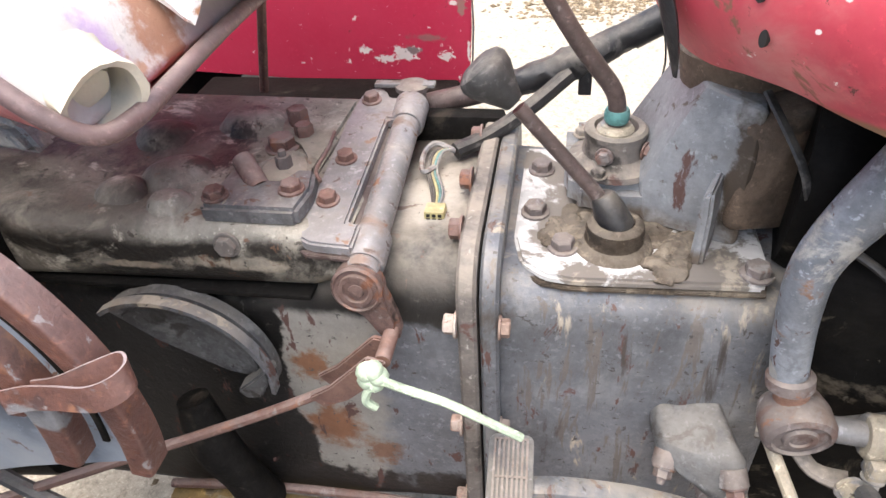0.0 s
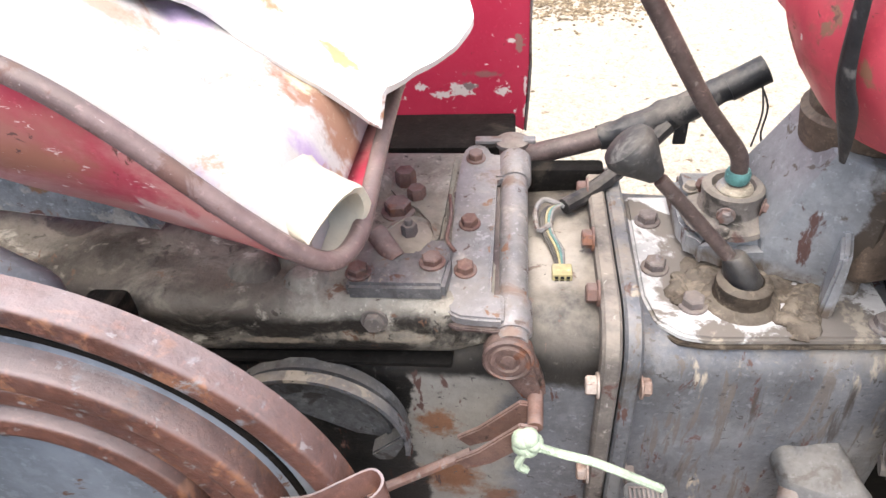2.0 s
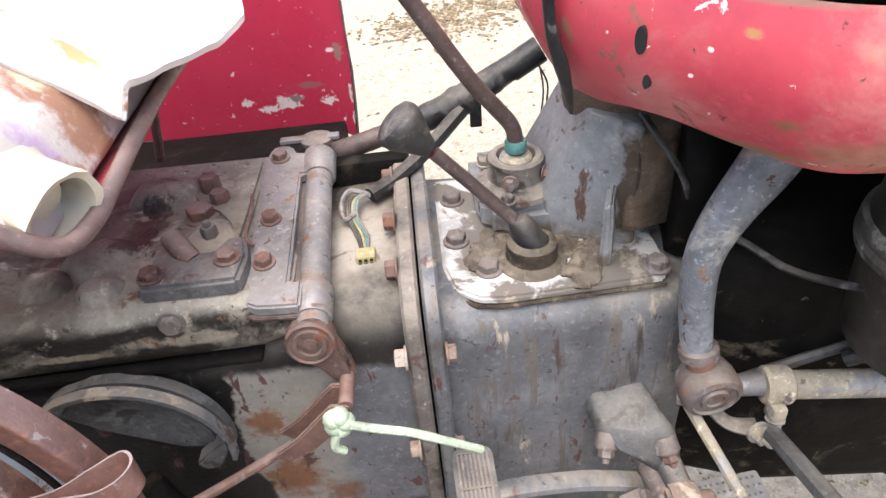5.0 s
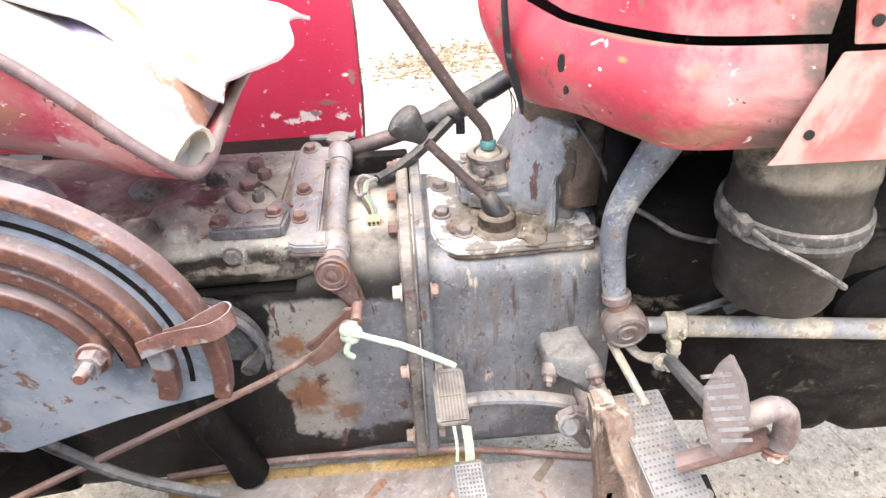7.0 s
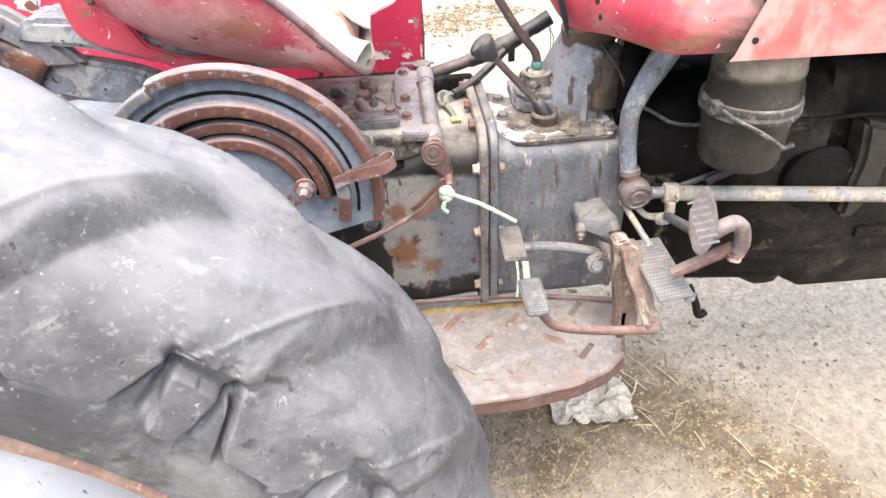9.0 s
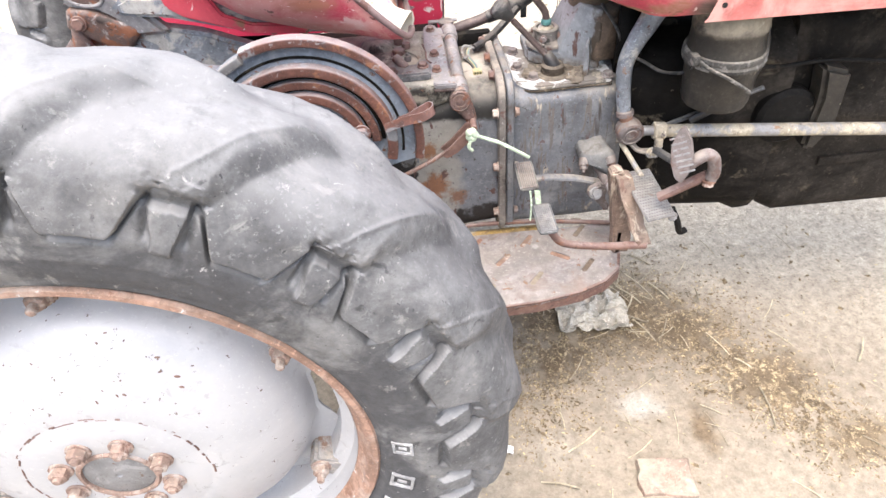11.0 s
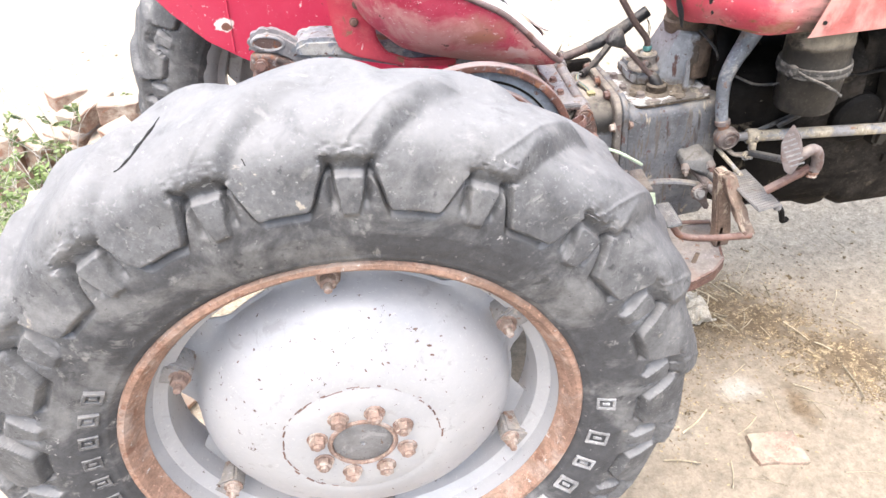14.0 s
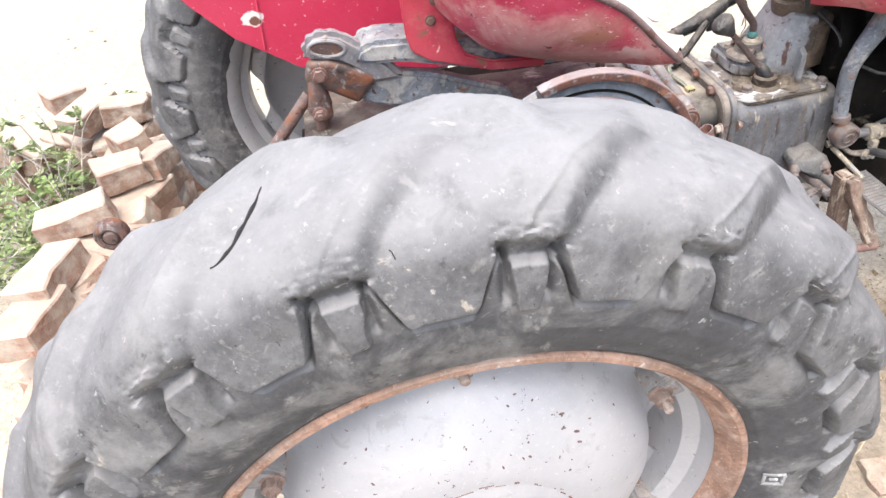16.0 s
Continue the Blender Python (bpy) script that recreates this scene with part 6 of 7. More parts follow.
def rear_wheel(x0, y, zc, sign, per_lug):
    """sign: -1 when the outer face looks to -y."""
    base = Matrix.Translation((x0, y, zc))
    out_way = base @ axes_to((0, 0, 0), (0, sign, 0))
    rim = part("rear_wheel", lathe([(0.374, 0.088), (0.386, 0.104), (0.390, 0.116), (0.399, 0.125), (0.407, 0.125), (0.411, 0.119), (0.409, 0.108), (0.398, 0.095), (0.380, 0.086)], out_way, 120, caps=False), M_rim, T, "rear tractor wheel, silver disc in a rusty rim")
    bm = tyre_mesh(sign, per_lug, zc - 0.012)
    bm.transform(base)
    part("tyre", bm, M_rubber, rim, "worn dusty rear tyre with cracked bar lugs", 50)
    part("rim_well", lathe([(0.3735, 0.088), (0.367, 0.058), (0.345, 0.042), (0.340, 0.0), (0.345, -0.042), (0.367, -0.058), (0.376, -0.088), (0.392, -0.106), (0.406, -0.117), (0.408, -0.108), (0.382, -0.084), (0.373, -0.054), (0.351, -0.038), (0.346, 0.0), (0.351, 0.038), (0.373, 0.054), (0.379, 0.084)], out_way, 96, caps=False), M_wheel, rim)
    # disc, a shallow dome with a scalloped edge
    front = [(0.055, 0.124), (0.064, 0.127), (0.085, 0.1275), (0.105, 0.1275), (0.126, 0.127), (0.138, 0.123), (0.144, 0.122), (0.150, 0.1225), (0.165, 0.120), (0.19, 0.1135), (0.223, 0.100), (0.254, 0.082), (0.278, 0.059), (0.291, 0.035), (0.297, 0.014), (0.304, 0.004), (0.318, 0.0)]
    rings = []
    for r, h in front + [(r - 0.003, h - 0.006) for r, h in front[::-1]]:
        ring = []
        for i in range(144):
            a = 2 * math.pi * i / 144
            c = 0.5 + 0.5 * math.cos(6 * (a - radians(30)))
            rr = r + (r - 0.295) * (-0.62 + 1.6 * smooth(0.12, 0.55, c)) if r > 0.295 else r
            dent = 0.0025 * noise.noise(Vector((7 * r * math.cos(a), 7 * r * math.sin(a), 3.0 + y))) * smooth(0.14, 0.2, r)
            ring.append(base @ Vector((rr * math.cos(a), sign * (h + dent), rr * math.sin(a))))
        rings.append(ring)
    bm = bmesh.new()
    add_rings(bm, rings, closed=True)
    part("wheel_disc", bm, M_wheel, rim, "domed silver wheel disc with rust specks")
    part("hub_cap", lathe([(0.0545, 0.10), (0.054, 0.125), (0.050, 0.127), (0.02, 0.128), (0.006, 0.128), (0.004, 0.126)], out_way, 40), M_hub, rim, "scratched grey hub cap")
    part("hub_ring", lathe([(0.0545, 0.120), (0.0552, 0.130), (0.060, 0.1305), (0.0635, 0.127)], out_way, 40, caps=False), M_nut, rim)
    for k in range(34):
        a0 = radians(-8 + 250 * k / 34 + random.uniform(-4, 4))
        a1 = a0 + radians(random.uniform(1.5, 9))
        wob = random.uniform(-0.003, 0.003)
        pts = [base @ Vector(((0.143 + wob + random.uniform(-0.001, 0.001)) * math.cos(a), sign * 0.1223, (0.143 + wob) * math.sin(a))) for a in (a0, (a0 + a1) / 2, a1)]
        part("rust_scale", tube([tuple(q) for q in pts], random.uniform(0.0006, 0.0021), 6, 3), M_rust, rim)
    if sign < 0:
        bent = [(0.056, 0.194, 0.1055), (0.050, 0.186, 0.1075), (0.046, 0.180, 0.1088), (0.036, 0.173, 0.1108), (0.018, 0.178, 0.1105), (0.004, 0.181, 0.1105), (-0.012, 0.170, 0.1125), (-0.03, 0.152, 0.1148), (-0.065, 0.121, 0.1155), (-0.10, 0.091, 0.1155), (-0.125, 0.068, 0.1148)]
        part("paint_crack", tube([tuple(base @ Vector((x, sign * (h + 0.005 * smooth(0.20, 0.13, math.hypot(x, z))), z))) for x, z, h in bent], 0.0014, 6, 1), M_rust, rim)
        for k in range(70):
            a, r = radians(random.gauss(86, 42)), random.uniform(0.17, 0.27)
            h = float(np.interp(r, [0.165, 0.19, 0.223, 0.254, 0.278], [0.120, 0.1135, 0.100, 0.082, 0.059]))
            c = base @ Vector((r * math.cos(a), sign * (h - 0.001), r * math.sin(a)))
            s = random.uniform(0.0012, 0.0034)
            bm = bmesh.new()
            bmesh.ops.create_icosphere(bm, subdivisions=1, radius=s, matrix=Matrix.Translation(c) @ pose(0, 0, 0, 0, random.uniform(0, 180), 0) @ Matrix.Diagonal((random.uniform(0.6, 2.0), 0.7, 0.6, 1)))
            part("rust_fleck", bm, M_rust, rim)
    for k in range(8):
        a = radians(67.5 + 45 * k)
        c = base @ Vector((0.083 * math.cos(a), sign * 0.127, 0.083 * math.sin(a)))
        part("wheel_nut", hexbolt(c, (0, sign, 0), 0.0145, 0.014, stud=0.003, turn=17 * k), M_nut, rim)
    for k in range(6):
        a = radians(30 + 60 * k)
        mm = Matrix.Translation((x0 + 0.342 * math.cos(a), y, zc + 0.342 * math.sin(a))) @ pose(0, 0, 0, 0, 90 - math.degrees(a), 0)
        bm = bmesh.new()
        add_prism(bm, [(-0.016, -0.03), (0.016, -0.03), (0.022, -0.004), (0.026, 0.024), (-0.026, 0.024), (-0.022, -0.004)], mm @ Matrix(((1, 0, 0, 0), (0, 0, sign, -0.012 * sign), (0, 1, 0, 0), (0, 0, 0, 1))), 0.066, 0.005)
        jitter(bm, 0.003, 45, k)
        part("rim_clamp", bm, M_clamp, rim, "dusty silver rim clamp flaking to rust")
        part("clamp_nut", hexbolt(mm @ Vector((0, sign * 0.052, -0.012)), (0, sign, 0), 0.0145, 0.015, stud=0.012, turn=23 * k), M_nut, rim)
    return rim


right_wheel = rear_wheel(WX, WY, RC, -1, 100)
# raised bars where the tyre is lettered
for a, w, tall in ((0.3, 0.034, 0.030), (-12.5, 0.040, 0.034), (-22.5, 0.040, 0.026), (-32, 0.040, 0.034), (-41, 0.040, 0.026), (-50, 0.040, 0.034), (148, 0.03, 0.026), (155, 0.03, 0.026), (162, 0.03, 0.026), (169, 0.03, 0.026), (176, 0.03, 0.026), (183, 0.03, 0.026)):
    pale = -60 < a < 20
    mm = Matrix.Translation((WX, WY - 0.1385, RC)) @ pose(0, 0, 0, 0, -a, 0) @ Matrix.Translation((0.449, 0, 0)) @ pose(0, 0, 0, 0, 0, -16)
    bm = bmesh.new()
    h, v, q = w / 2, tall / 2, 0.005
    for lo, hi in (((-h, -v), (h, q - v)), ((-h, v - q), (h, v)), ((-h, q - v), (q - h, v - q)), ((h - q, q - v), (h, v - q)), ((-h * 0.4, -q * 0.5), (h * 0.4, q * 0.5))):
        add_box(bm, (lo[0], -0.0025, lo[1]), (hi[0], 0.005, hi[1]), 0.001, mm)
    jitter(bm, 0.0012, 120, a)
    part("raised_mark", bm, M_letter if pale else M_rubber, right_wheel)
# open cracks in the tread, laid on the tyre's surface
tyre_ob = next(o for o in right_wheel.children if o.name.startswith("tyre"))
flat = np.empty(len(tyre_ob.data.vertices) * 3)
tyre_ob.data.vertices.foreach_get("co", flat)
tyre_co = flat.reshape(-1, 3)
tyre_r = np.hypot(tyre_co[:, 0] - WX, tyre_co[:, 2] - RC)
tyre_a = np.degrees(np.arctan2(tyre_co[:, 2] - RC, tyre_co[:, 0] - WX))


def on_tyre(a, y):
    away = ((tyre_a - a) * 0.011) ** 2 + (tyre_co[:, 1] - y) ** 2 + np.where(tyre_r > 0.5, 0.0, 1.0)
    r = float(tyre_r[np.argpartition(away, 6)[:6]].mean())
    return (WX + r * math.cos(radians(a)), y, RC + r * math.sin(radians(a)))


def tread_crack(line, wide):
    pts = [on_tyre(a, y) for a, y in line]
    n_pts = len(pts)
    part("tread_crack", tube([(*p, wide * (0.35 + math.sin(math.pi * (k + 0.5) / n_pts)) * (0.75 + 0.5 * (k % 2))) for k, p in enumerate(pts)], wide, 7, 2), M_black, right_wheel)


tread_crack([(105.0, -0.728), (105.6, -0.74), (106.2, -0.756), (106.7, -0.764), (107.5, -0.778), (108.1, -0.786), (108.9, -0.797), (109.7, -0.802), (110.7, -0.807), (111.5, -0.808)], 0.0018)
tread_crack([(95.4, -0.866), (95.6, -0.862), (95.3, -0.856), (95.6, -0.850)], 0.0006)
left_wheel = rear_wheel(-0.07, 0.735, 0.645, 1, 30)


# ---- LOOSE THINGS ----
def thing(name, bm, material, label, category, group="", kind="", smooth=40):
    c = [v.co.copy() for v in bm.verts]
    at = Vector(((min(p.x for p in c) + max(p.x for p in c)) / 2, (min(p.y for p in c) + max(p.y for p in c)) / 2, min(p.z for p in c)))
    bm.transform(Matrix.Translation(-at))
    ob = done(name, bm, material, smooth=smooth)
    ob.location = at
    return tagged(ob, label, category, group, kind)


# stained foam pad and white cloth over the seat
def seat_rise(x):
    """Height of the seat's rim along the tractor."""
    return float(np.interp(x, [0.06, 0.11, 0.19, 0.29, 0.36, 0.423, 0.461, 0.497, 0.515, 0.60], [1.36, 1.31, 1.265, 1.225, 1.187, 1.139, 1.098, 1.062, 1.050, 1.046]))


def pad_ring(s, k):
    x, y, z = line[k]
    x = min(float(x), 0.508)
    x, y = 0.29 + (x - 0.29) * s, -0.04 + (float(y) + 0.04) * s
    lift = 0.020 * smooth(0.97, 0.86, s) - 0.035 * smooth(0.8, 0.2, s) - 0.012 * smooth(0.94, 0.97, s)
    lift += (0.008 * noise.noise(Vector((x * 12, y * 12, 0.5))) + 0.004 * noise.noise(Vector((x * 38, y * 38, 1.5)))) * smooth(0.97, 0.9, s)
    return Vector((x, y, seat_rise(x) + lift))


bm = bmesh.new()
steps = [0.93, 0.972, 0.962, 0.95, 0.93, 0.90, 0.87, 0.83, 0.78, 0.72, 0.65, 0.57, 0.48, 0.38, 0.27, 0.15, 0.05]
rings = [[pad_ring(s, k) - Vector((0, 0, 0.035 if n_ring == 0 else 0)) for k in range(len(line))] for n_ring, s in enumerate(steps)]
add_rings(bm, rings)
thing("seat_pad", bm, M_foam, "dirty foam seat pad with rust and purple stains", "seat pad", smooth=80)


def cloth_top(u, v):
    y = -0.150 - 0.045 * smooth(0.1, 0.45, u) + 0.012 * math.sin(u * 9) + 0.006 * math.sin(u * 31) + 0.42 * v
    front = 0.515 + 0.055 * smooth(-0.15, -0.03, y) + 0.008 * math.sin(y * 30)
    x = front - (front - 0.10) * u
    z = seat_rise(x) + 0.040 - 0.022 * smooth(0.06, 0.0, v) - 0.015 * smooth(0.52, 0.57, x) - 0.02 * smooth(0.8, 1.0, v)
    z += 0.010 * abs(noise.noise(Vector((x * 8, y * 8, 3.5)))) + 0.004 * noise.noise(Vector((x * 26, y * 26, 1.5)))
    return Vector((x, y, z))


thing("seat_cloth", sheet(cloth_top, 50, 46, 0.006), M_cloth, "white cloth with rust stains spread over the tractor seat", "cloth", smooth=80)
m = Matrix.Translation((0.497, -0.240, 1.066)) @ axes_to((0, 0, 0), (0.85, -0.45, -0.28))
bm = bmesh.new()
rings = []
for i in range(15):
    h = -0.022 + 0.044 * i / 14
    rings.append([m @ Vector(((0.027 + 0.004 * noise.noise(Vector((math.cos(a) * 2, math.sin(a) * 2, h * 40)))) * math.cos(a), (0.024 + 0.003 * noise.noise(Vector((math.cos(a) * 3, math.sin(a) * 2, h * 30 + 7)))) * math.sin(a), h)) for a in (2 * math.pi * k / 28 for k in range(28))])
for sc, hh in ((0.84, 0.021), (0.78, -0.01), (0.5, -0.012), (0.46, 0.006), (0.3, 0.007)):
    rings.append([m @ Vector((0.027 * sc * math.cos(a), 0.024 * sc * math.sin(a), hh)) for a in (2 * math.pi * k / 28 for k in range(28))])
add_rings(bm, rings)
jitter(bm, 0.004, 50)
thing("rolled_cloth", bm, M_roll, "rolled end of stained foam cloth tucked on the seat", "cloth")

# green string
bm = tube([(0.634, -0.214, 0.787), (0.66, -0.213, 0.774), (0.695, -0.208, 0.754), (0.73, -0.204, 0.728), (0.762, -0.20, 0.703)], 0.0042, 8)
for k in range(5):
    a = 2 * math.pi * k / 5
    bmesh.ops.create_icosphere(bm, subdivisions=2, radius=0.0095, matrix=Matrix.Translation((0.632 + 0.006 * math.cos(a), -0.210, 0.784 + 0.008 * math.sin(a))))
string = thing("green_string", bm, M_string, "pale green plastic string tied between crank and pedal", "string")


def under(ob, name, bm, material, label=""):
    """A part under a thing that stands away from the origin."""
    bm.transform(Matrix.Translation(-ob.location))
    return part(name, bm, material, ob, label)


under(string, "string_tail", tube([(0.630, -0.214, 0.775), (0.624, -0.216, 0.758), (0.632, -0.214, 0.746)], 0.004, 6), M_string)
for dx, wide in ((0.0, 0.004), (0.012, 0.012)):
    under(string, "string_end", strip([(0.752 + dx, -0.262, 0.655), (0.755 + dx, -0.268, 0.62), (0.753 + dx * 1.2, -0.27, 0.575 + dx)], (wide, -0.3 * wide, 0.0), 0.0015), M_string)

# ---- YARD ----
def brick_mesh(seed, broken):
    """A worn brick, 22 by 11 by 7 cm, or a broken piece of one."""
    rnd = random.Random(seed)
    lx = 0.22 * (rnd.uniform(0.45, 0.75) if broken else rnd.uniform(0.94, 1.0))
    bm = box((-lx / 2, -0.057, 0), (lx / 2, 0.057, 0.078), 0.005, seg=1)
    bmesh.ops.subdivide_edges(bm, edges=[e for e in bm.edges if e.calc_length() > 0.03], cuts=2, use_grid_fill=True)
    skew = rnd.uniform(-0.25, 0.25)
    for v in bm.verts:
        q = v.co * 8 + Vector((seed * 3.1, 0, 0))
        v.co += 0.013 * Vector((noise.noise(q), noise.noise(q + Vector((9, 0, 0))), noise.noise(q + Vector((0, 9, 0))))) + 0.003 * noise.noise_vector(v.co * 45 + Vector((seed, 0, 0)))
        if broken and v.co.x > lx * 0.2:
            v.co.x += skew * v.co.y + 0.03 * noise.noise(Vector((v.co.y * 15, v.co.z * 15, seed)))
    me = bpy.data.meshes.new("brick")
    bm.to_mesh(me)
    bm.free()
    me.materials.append(M_brick)
    return me


brick_kinds = [brick_mesh(k, k % 3 == 2) for k in range(9)]
LABELS = ("weathered pale red brick in a tumbled heap", "broken piece of weathered brick in a heap")


def put_brick(x, y, z, rx, ry, rz, kind, scale=1.0):
    ob = new("brick", brick_kinds[kind])
    ob.matrix_world = pose(x, y, z, rx, ry, rz) @ Matrix.Diagonal((scale, scale, scale, 1))
    tagged(ob, LABELS[1 if kind % 3 == 2 else 0], "brick", "bricks of the tumbled heap")


rnd = random.Random(5)
WALL = [(-1.10, -0.42), (-1.08, -0.08), (-1.06, 0.12), (-1.03, 0.32), (-0.98, 0.52), (-0.92, 0.72), (-0.92, 0.95), (-1.0, 1.17), (-1.18, 1.28), (-1.36, 1.33), (-1.56, 1.34), (-1.8, 1.36)]
TOP = [0.12, 0.24, 0.30, 0.36, 0.37, 0.38, 0.38, 0.38, 0.38, 0.40, 0.38, 0.36]
way = smooth_path([(*w, t) for w, t in zip(WALL, TOP)], 8)
gone, k = 0.0, 0
for a, b in zip(way, way[1:]):
    gone += math.hypot(*(b - a)[:2])
    if gone < 0.118:
        continue
    gone = 0.0
    k += 1
    head = math.degrees(math.atan2(b[1] - a[1], b[0] - a[0]))
    courses = max(1, round(a[2] / 0.074))
    for c in range(courses):
        last = c == courses - 1
        out = 0.035 * (courses - 1 - c) * (0.5 if k % 2 else 0.7)
        nx, ny = math.sin(radians(head)), -math.cos(radians(head))
        x, y = a[0] + nx * (out + rnd.uniform(-0.02, 0.02)), a[1] + ny * (out + rnd.uniform(-0.02, 0.02))
        wild = 16 if last else 9
        turn = head + 90 + rnd.uniform(-22, 22) + (rnd.choice((0, 40, 60, 90)) if last else rnd.choice((0, 0, 90)))
        put_brick(x, y, ground_height(x, y) - 0.012 + 0.0735 * c, rnd.uniform(-wild, wild), rnd.uniform(-wild, wild), turn, rnd.randrange(9), rnd.uniform(1.05, 1.25))
for x, y, z, rz, ry, big, kind in ((-1.06, 0.30, 0.375, 78, 3, 1.15, 0), (-1.08, 0.12, 0.36, 84, 8, 1.1, 3), (-1.04, 0.56, 0.385, 15, -4, 1.1, 1), (-0.94, 0.78, 0.395, 22, 4, 1.15, 5), (-0.94, 1.00, 0.40, 40, -6, 1.1, 8), (-0.84, 0.88, 0.36, 75, 14, 1.05, 4), (-0.98, 1.20, 0.42, 10, 6, 1.1, 2), (-1.12, 1.24, 0.43, 60, -8, 1.05, 6), (-1.27, 1.42, 0.42, 35, 5, 1.1, 5), (-0.98, -0.25, 0.06, 40, 12, 1.05, 1), (-0.96, 0.02, 0.09, 70, -20, 1.05, 4), (-1.0, -0.42, 0.02, 100, 5, 1.05, 0), (-0.93, 0.30, 0.27, 100, 20, 1.05, 2), (-0.90, 0.55, 0.30, 60, 18, 1.0, 8), (-0.88, -0.12, 0.03, 20, 6, 1.05, 3), (-0.86, -0.34, 0.01, 65, -8, 1.05, 6), (-0.92, 0.12, 0.12, 120, 16, 1.05, 0), (-0.80, 0.10, 0.02, 30, 5, 1.0, 2), (-0.84, 0.36, 0.14, 80, 24, 1.0, 1), (-0.78, -0.22, 0.0, 100, 4, 1.0, 5)):
    put_brick(x, y, z, rnd.uniform(-6, 6), ry, rz, kind, big)

for k in range(95):
    f = rnd.random()
    x, y = -1.22 + 0.54 * rnd.random() - 0.06 * f, -0.62 + 1.35 * f
    z = max(0.0, 0.20 - 0.6 * abs(x + 1.0)) * rnd.random()
    put_brick(x, y, ground_height(x, y) + z - 0.01, rnd.uniform(-40, 40), rnd.uniform(-40, 40), rnd.uniform(0, 180), rnd.choice((2, 5, 8)), rnd.uniform(0.55, 1.0))

# half-buried brick and paper in the dust
bm = box((-0.068, -0.048, 0), (0.068, 0.048, 0.05), 0.008, seg=2)
bmesh.ops.subdivide_edges(bm, edges=[e for e in bm.edges if e.calc_length() > 0.03], cuts=3, use_grid_fill=True)
jitter(bm, 0.010, 32)
b = thing("buried_brick", bm, M_brickred, "worn pinkish brick set flush in the soil", "brick")
b.location, b.rotation_euler = (1.045, -0.640, -0.043), (0.04, -0.03, -0.12)


def crumple(name, at, w, d, material, label, category, seed, high):
    def fn(u, v):
        q = Vector((u * 4.6 + seed + 0.6 * v, v * 2.6, 0))
        edge = 1 + 0.25 * noise.noise(Vector((2 * u + seed, 2 * v, 4.0)))
        x, y = at[0] + (u - 0.5) * w * edge, at[1] + (v - 0.5) * d * edge
        fold = (1 - abs(noise.noise(q)) * 2.2) * high * 0.55 + 0.3 * high * (1 - 2 * abs(noise.noise(q * 2.3)))
        return Vector((x + 0.02 * noise.noise(q * 1.5), y + 0.02 * noise.noise(q * 1.5 + Vector((5, 5, 0))), at[2] + fold))
    return thing(name, sheet(fn, 26, 22, 0.0025), material, label, category, smooth=25)


crumple("crumpled_rag", (1.0, -0.09, 0.010), 0.21, 0.14, M_rag, "crumpled dirty cream rag lying on the soil", "rag", 2.0, 0.035)
thing("paper_scrap", sheet(lambda u, v: Vector((0.655 + 0.022 * u + 0.004 * v, -0.53 + 0.018 * v, 0.012 + 0.006 * math.sin(u * 4) + 0.004 * v)), 5, 4, 0.001), M_cloth, "small white scrap of paper on the soil", "paper")


# straw, clods and litter
def straw_stick(x, y, length, angle, r, bm):
    z = ground_height(x, y) + r + 0.003
    dx, dy = math.cos(angle) * length / 2, math.sin(angle) * length / 2
    lift = rnd.uniform(0, 0.012)
    add_tube(bm, [(x - dx, y - dy, z), (x + 0.1 * dy, y - 0.1 * dx, z + lift * 0.5), (x + dx, y + dy, z + lift)], r, 5, 2)


for k in range(120):
    x, y = rnd.gauss(1.08, 0.14), rnd.gauss(0.02, 0.13)
    if k > 64:
        x, y = rnd.uniform(0.7, 1.8), rnd.uniform(-0.95, 0.2)
    bm = bmesh.new()
    straw_stick(x, y, rnd.uniform(0.04, 0.13), rnd.uniform(0, 3.14), rnd.choice((0.0008, 0.0011, 0.0014, 0.0018, 0.0026)), bm)
    thing("straw_stalk", bm, M_stalk, "dry yellow straw stalk lying on the soil", "straw", "straw stalks on the soil")


def scatter(name, count, spots, size, material, label, flat=0.5):
    """Small bits strewn round a few spots (x, y, spread x, spread y, weight)."""
    verts, faces = [], []
    weights = [s[4] for s in spots]
    for k in range(count):
        cx, cy, sx, sy, _ = rnd.choices(spots, weights)[0]
        x, y = rnd.gauss(cx, sx), rnd.gauss(cy, sy)
        if x < -3.0 or x > 4 or y < -2 or y > 4.5:
            continue
        s = size * rnd.uniform(0.4, 1.5) * (1.5 if rnd.random() < 0.08 else 1)
        z = ground_height(x, y) + s * flat * 0.25
        a = rnd.uniform(0, 6.28)
        ca, sa, lx = math.cos(a), math.sin(a), rnd.uniform(0.7, 2.0)
        i = len(verts)
        for px, py, pz in ((1, 0, 0), (0.2, 0.8, 0.1), (-0.9, 0.3, -0.1), (-0.4, -0.8, 0.1), (0, 0, flat), (0, 0, -flat)):
            px, py = px * s * lx * rnd.uniform(0.8, 1.2), py * s
            verts.append((x + px * ca - py * sa, y + px * sa + py * ca, z + pz * s))
        for f in ((0, 1, 4), (1, 2, 4), (2, 3, 4), (3, 0, 4), (1, 0, 5), (2, 1, 5), (3, 2, 5), (0, 3, 5)):
            faces.append(tuple(i + q for q in f))
    me = bpy.data.meshes.new(name)
    me.from_pydata(verts, [], faces)
    me.materials.append(material)
    return tagged(new(name, me), label, "ground litter", kind="stuff")


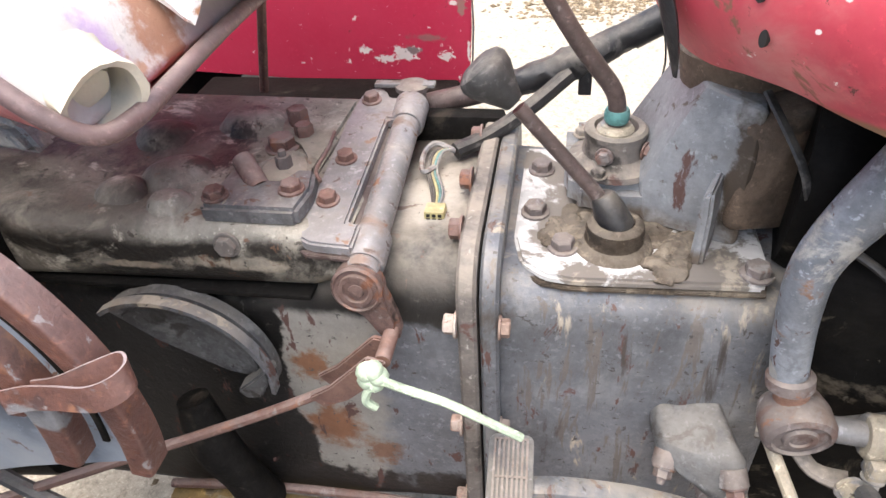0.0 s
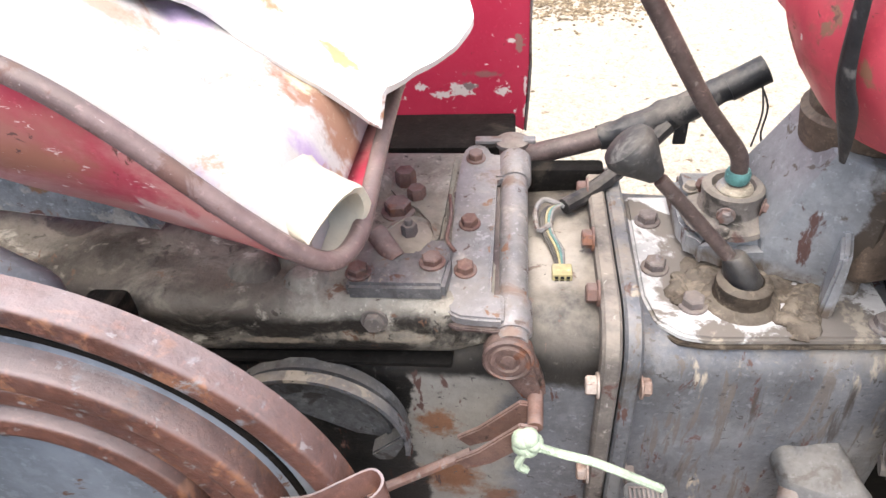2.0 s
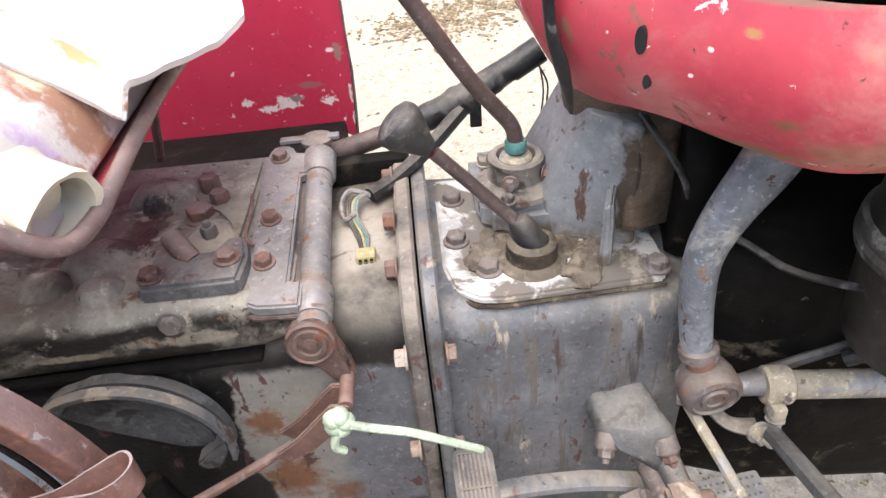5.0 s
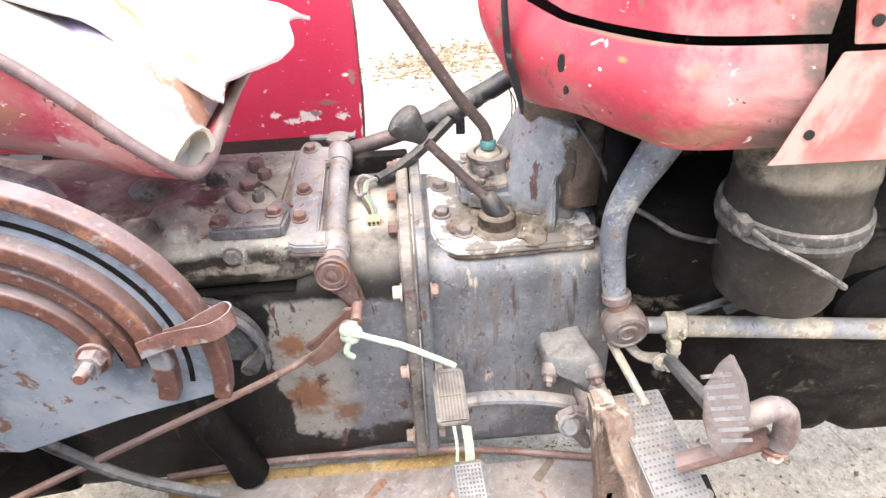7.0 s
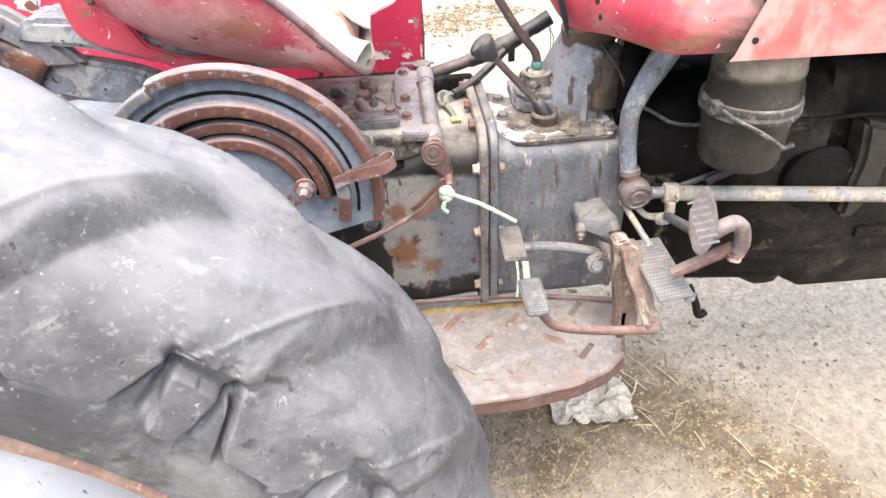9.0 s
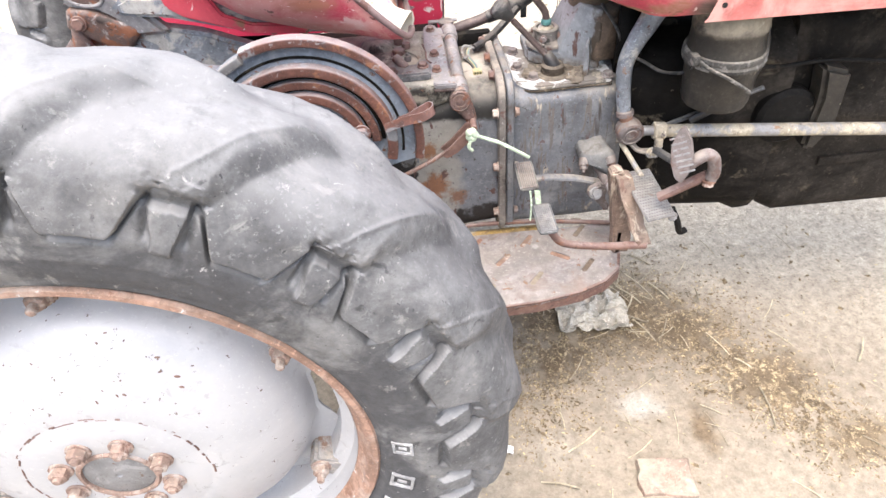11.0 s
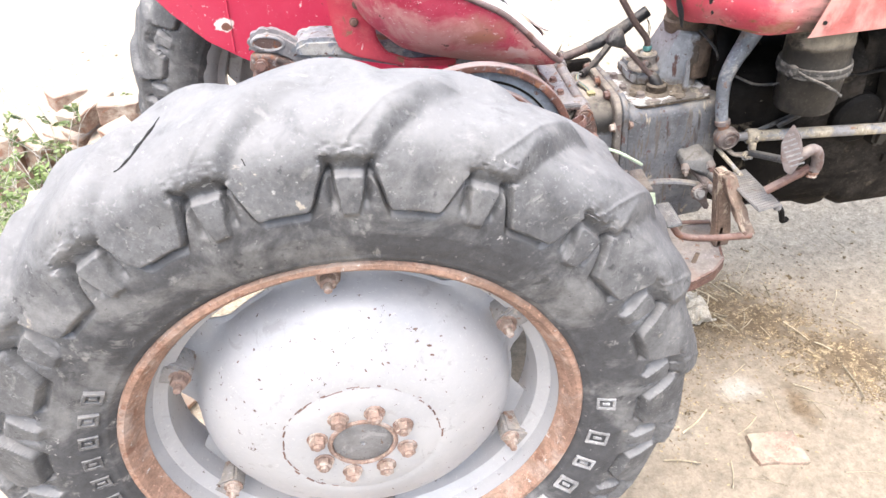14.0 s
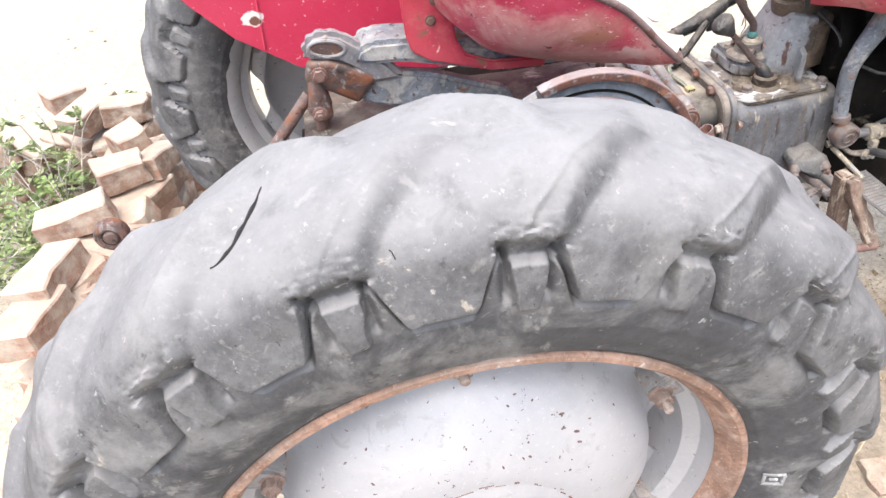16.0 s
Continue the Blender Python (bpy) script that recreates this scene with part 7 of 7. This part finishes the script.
PATCH = [(1.0, -0.02, 0.16, 0.12, 3), (0.85, -0.20, 0.10, 0.09, 1.6), (1.20, -0.12, 0.14, 0.08, 2), (1.34, -0.30, 0.07, 0.07, 1.6), (1.45, -0.44, 0.06, 0.06, 1.6), (1.55, -0.58, 0.08, 0.06, 1), (0.78, -0.36, 0.08, 0.1, 1)]
scatter("dark_litter", 17000, PATCH, 0.0027, M_litter, "dark chopped litter and dung crumbs on the soil")
scatter("chaff", 4200, PATCH + [(1.3, -0.3, 0.4, 0.4, 2)], 0.0026, M_straw, "scattered pale chaff on the soil", 0.25)
scatter("soil_clods", 11000, [(1.4, -0.1, 0.6, 0.5, 6), (0.8, 2.2, 0.9, 0.6, 2), (-1.6, 2.4, 0.8, 0.8, 1)], 0.0034, M_sand, "small clods of dry soil")
scatter("dung_heap", 1300, [(0.9, 3.1, 0.20, 0.12, 1), (1.2, 3.3, 0.14, 0.10, 0.4)], 0.012, M_litter, "dark heap of dung crumbs on the far sand")
scatter("dung_crumbs", 420, [(1.22, -0.12, 0.16, 0.10, 1), (1.38, -0.34, 0.07, 0.05, 1.2), (1.5, -0.5, 0.06, 0.05, 0.8), (1.5, -0.1, 0.4, 0.4, 1.2)], 0.0055, M_litter, "small dark dung crumbs on the soil", 0.6)
scatter("leaf_litter", 500, [(0.9, 1.6, 0.8, 0.7, 1), (-1.2, 2.6, 0.8, 0.7, 0.8)], 0.008, M_litter, "scattered dry crumbs on the sand", 0.3)


# weeds among the bricks
def shrub(x, y, high, seed, stems, dry):
    r = random.Random(seed)
    root = empty("weed", (x, y, ground_height(x, y)), "thorny weed with dry pale twigs and small green leaves", "plant", "weeds by the brick heap")
    verts, faces = [], []

    def leaf(p, d, s):
        side = d.cross(Vector((r.uniform(-1, 1), r.uniform(-1, 1), r.uniform(-0.4, 1)))).normalized()
        i = len(verts)
        tip = d * s
        verts.extend(tuple(q) for q in (p, p + tip * 0.45 + side * s * 0.24, p + tip, p + tip * 0.45 - side * s * 0.24))
        faces.append((i, i + 1, i + 2, i + 3))

    for k in range(stems):
        a = r.uniform(0, 6.28)
        lean = r.uniform(0.25, 0.9)
        pts = [Vector((0, 0, 0))]
        d = Vector((math.cos(a) * lean, math.sin(a) * lean, 1)).normalized()
        for q in range(6):
            d = (d + Vector((r.uniform(-0.35, 0.35), r.uniform(-0.35, 0.35), r.uniform(-0.25, 0.15)))).normalized()
            pts.append(pts[-1] + d * high / 5.5)
        part("stem", tube([(*p, 0.004 * (1 - i / 8)) for i, p in enumerate(pts)], 0.003, 5, 3), M_twig, root)
        for p, q in zip(pts[1:], pts[2:]):
            for _ in range(2):
                e = Vector((r.uniform(-1, 1), r.uniform(-1, 1), r.uniform(-0.3, 0.9))).normalized()
                ln = r.uniform(0.05, 0.14)
                if r.random() < 0.5:
                    part("twig", tube([(*p, 0.0018), (*(p + e * ln * 0.5 + Vector((0, 0, 0.01))), 0.0013), (*(p + e * ln), 0.0006)], 0.001, 4, 2), M_twig, root)
                if r.random() > dry:
                    for t in range(16):
                        f = p + e * ln * (0.15 + 0.85 * t / 15)
                        out = e.cross(Vector((0, 0, 1))).normalized() * (1 if t % 2 else -1)
                        leaf(f, (out + e * 0.5 + Vector((0, 0, r.uniform(-0.2, 0.3)))).normalized(), r.uniform(0.018, 0.034))
    if verts:
        me = bpy.data.meshes.new("leaves")
        me.from_pydata(verts, [], faces)
        me.materials.append(M_leaf)
        ob = new("leaves", me)
        ob.parent = root
        tagged(ob, "small green leaves", kind="stuff")


shrub(-1.34, 0.90, 0.62, 1, 10, 0.45)
shrub(-1.42, 0.80, 0.55, 2, 10, 0.8)
shrub(-1.20, 0.84, 0.46, 3, 9, 0.1)
shrub(-1.30, 1.05, 0.70, 4, 6, 0.3)
shrub(-1.52, 0.95, 0.5, 7, 9, 0.4)
shrub(-1.25, 0.68, 0.36, 9, 7, 0.15)
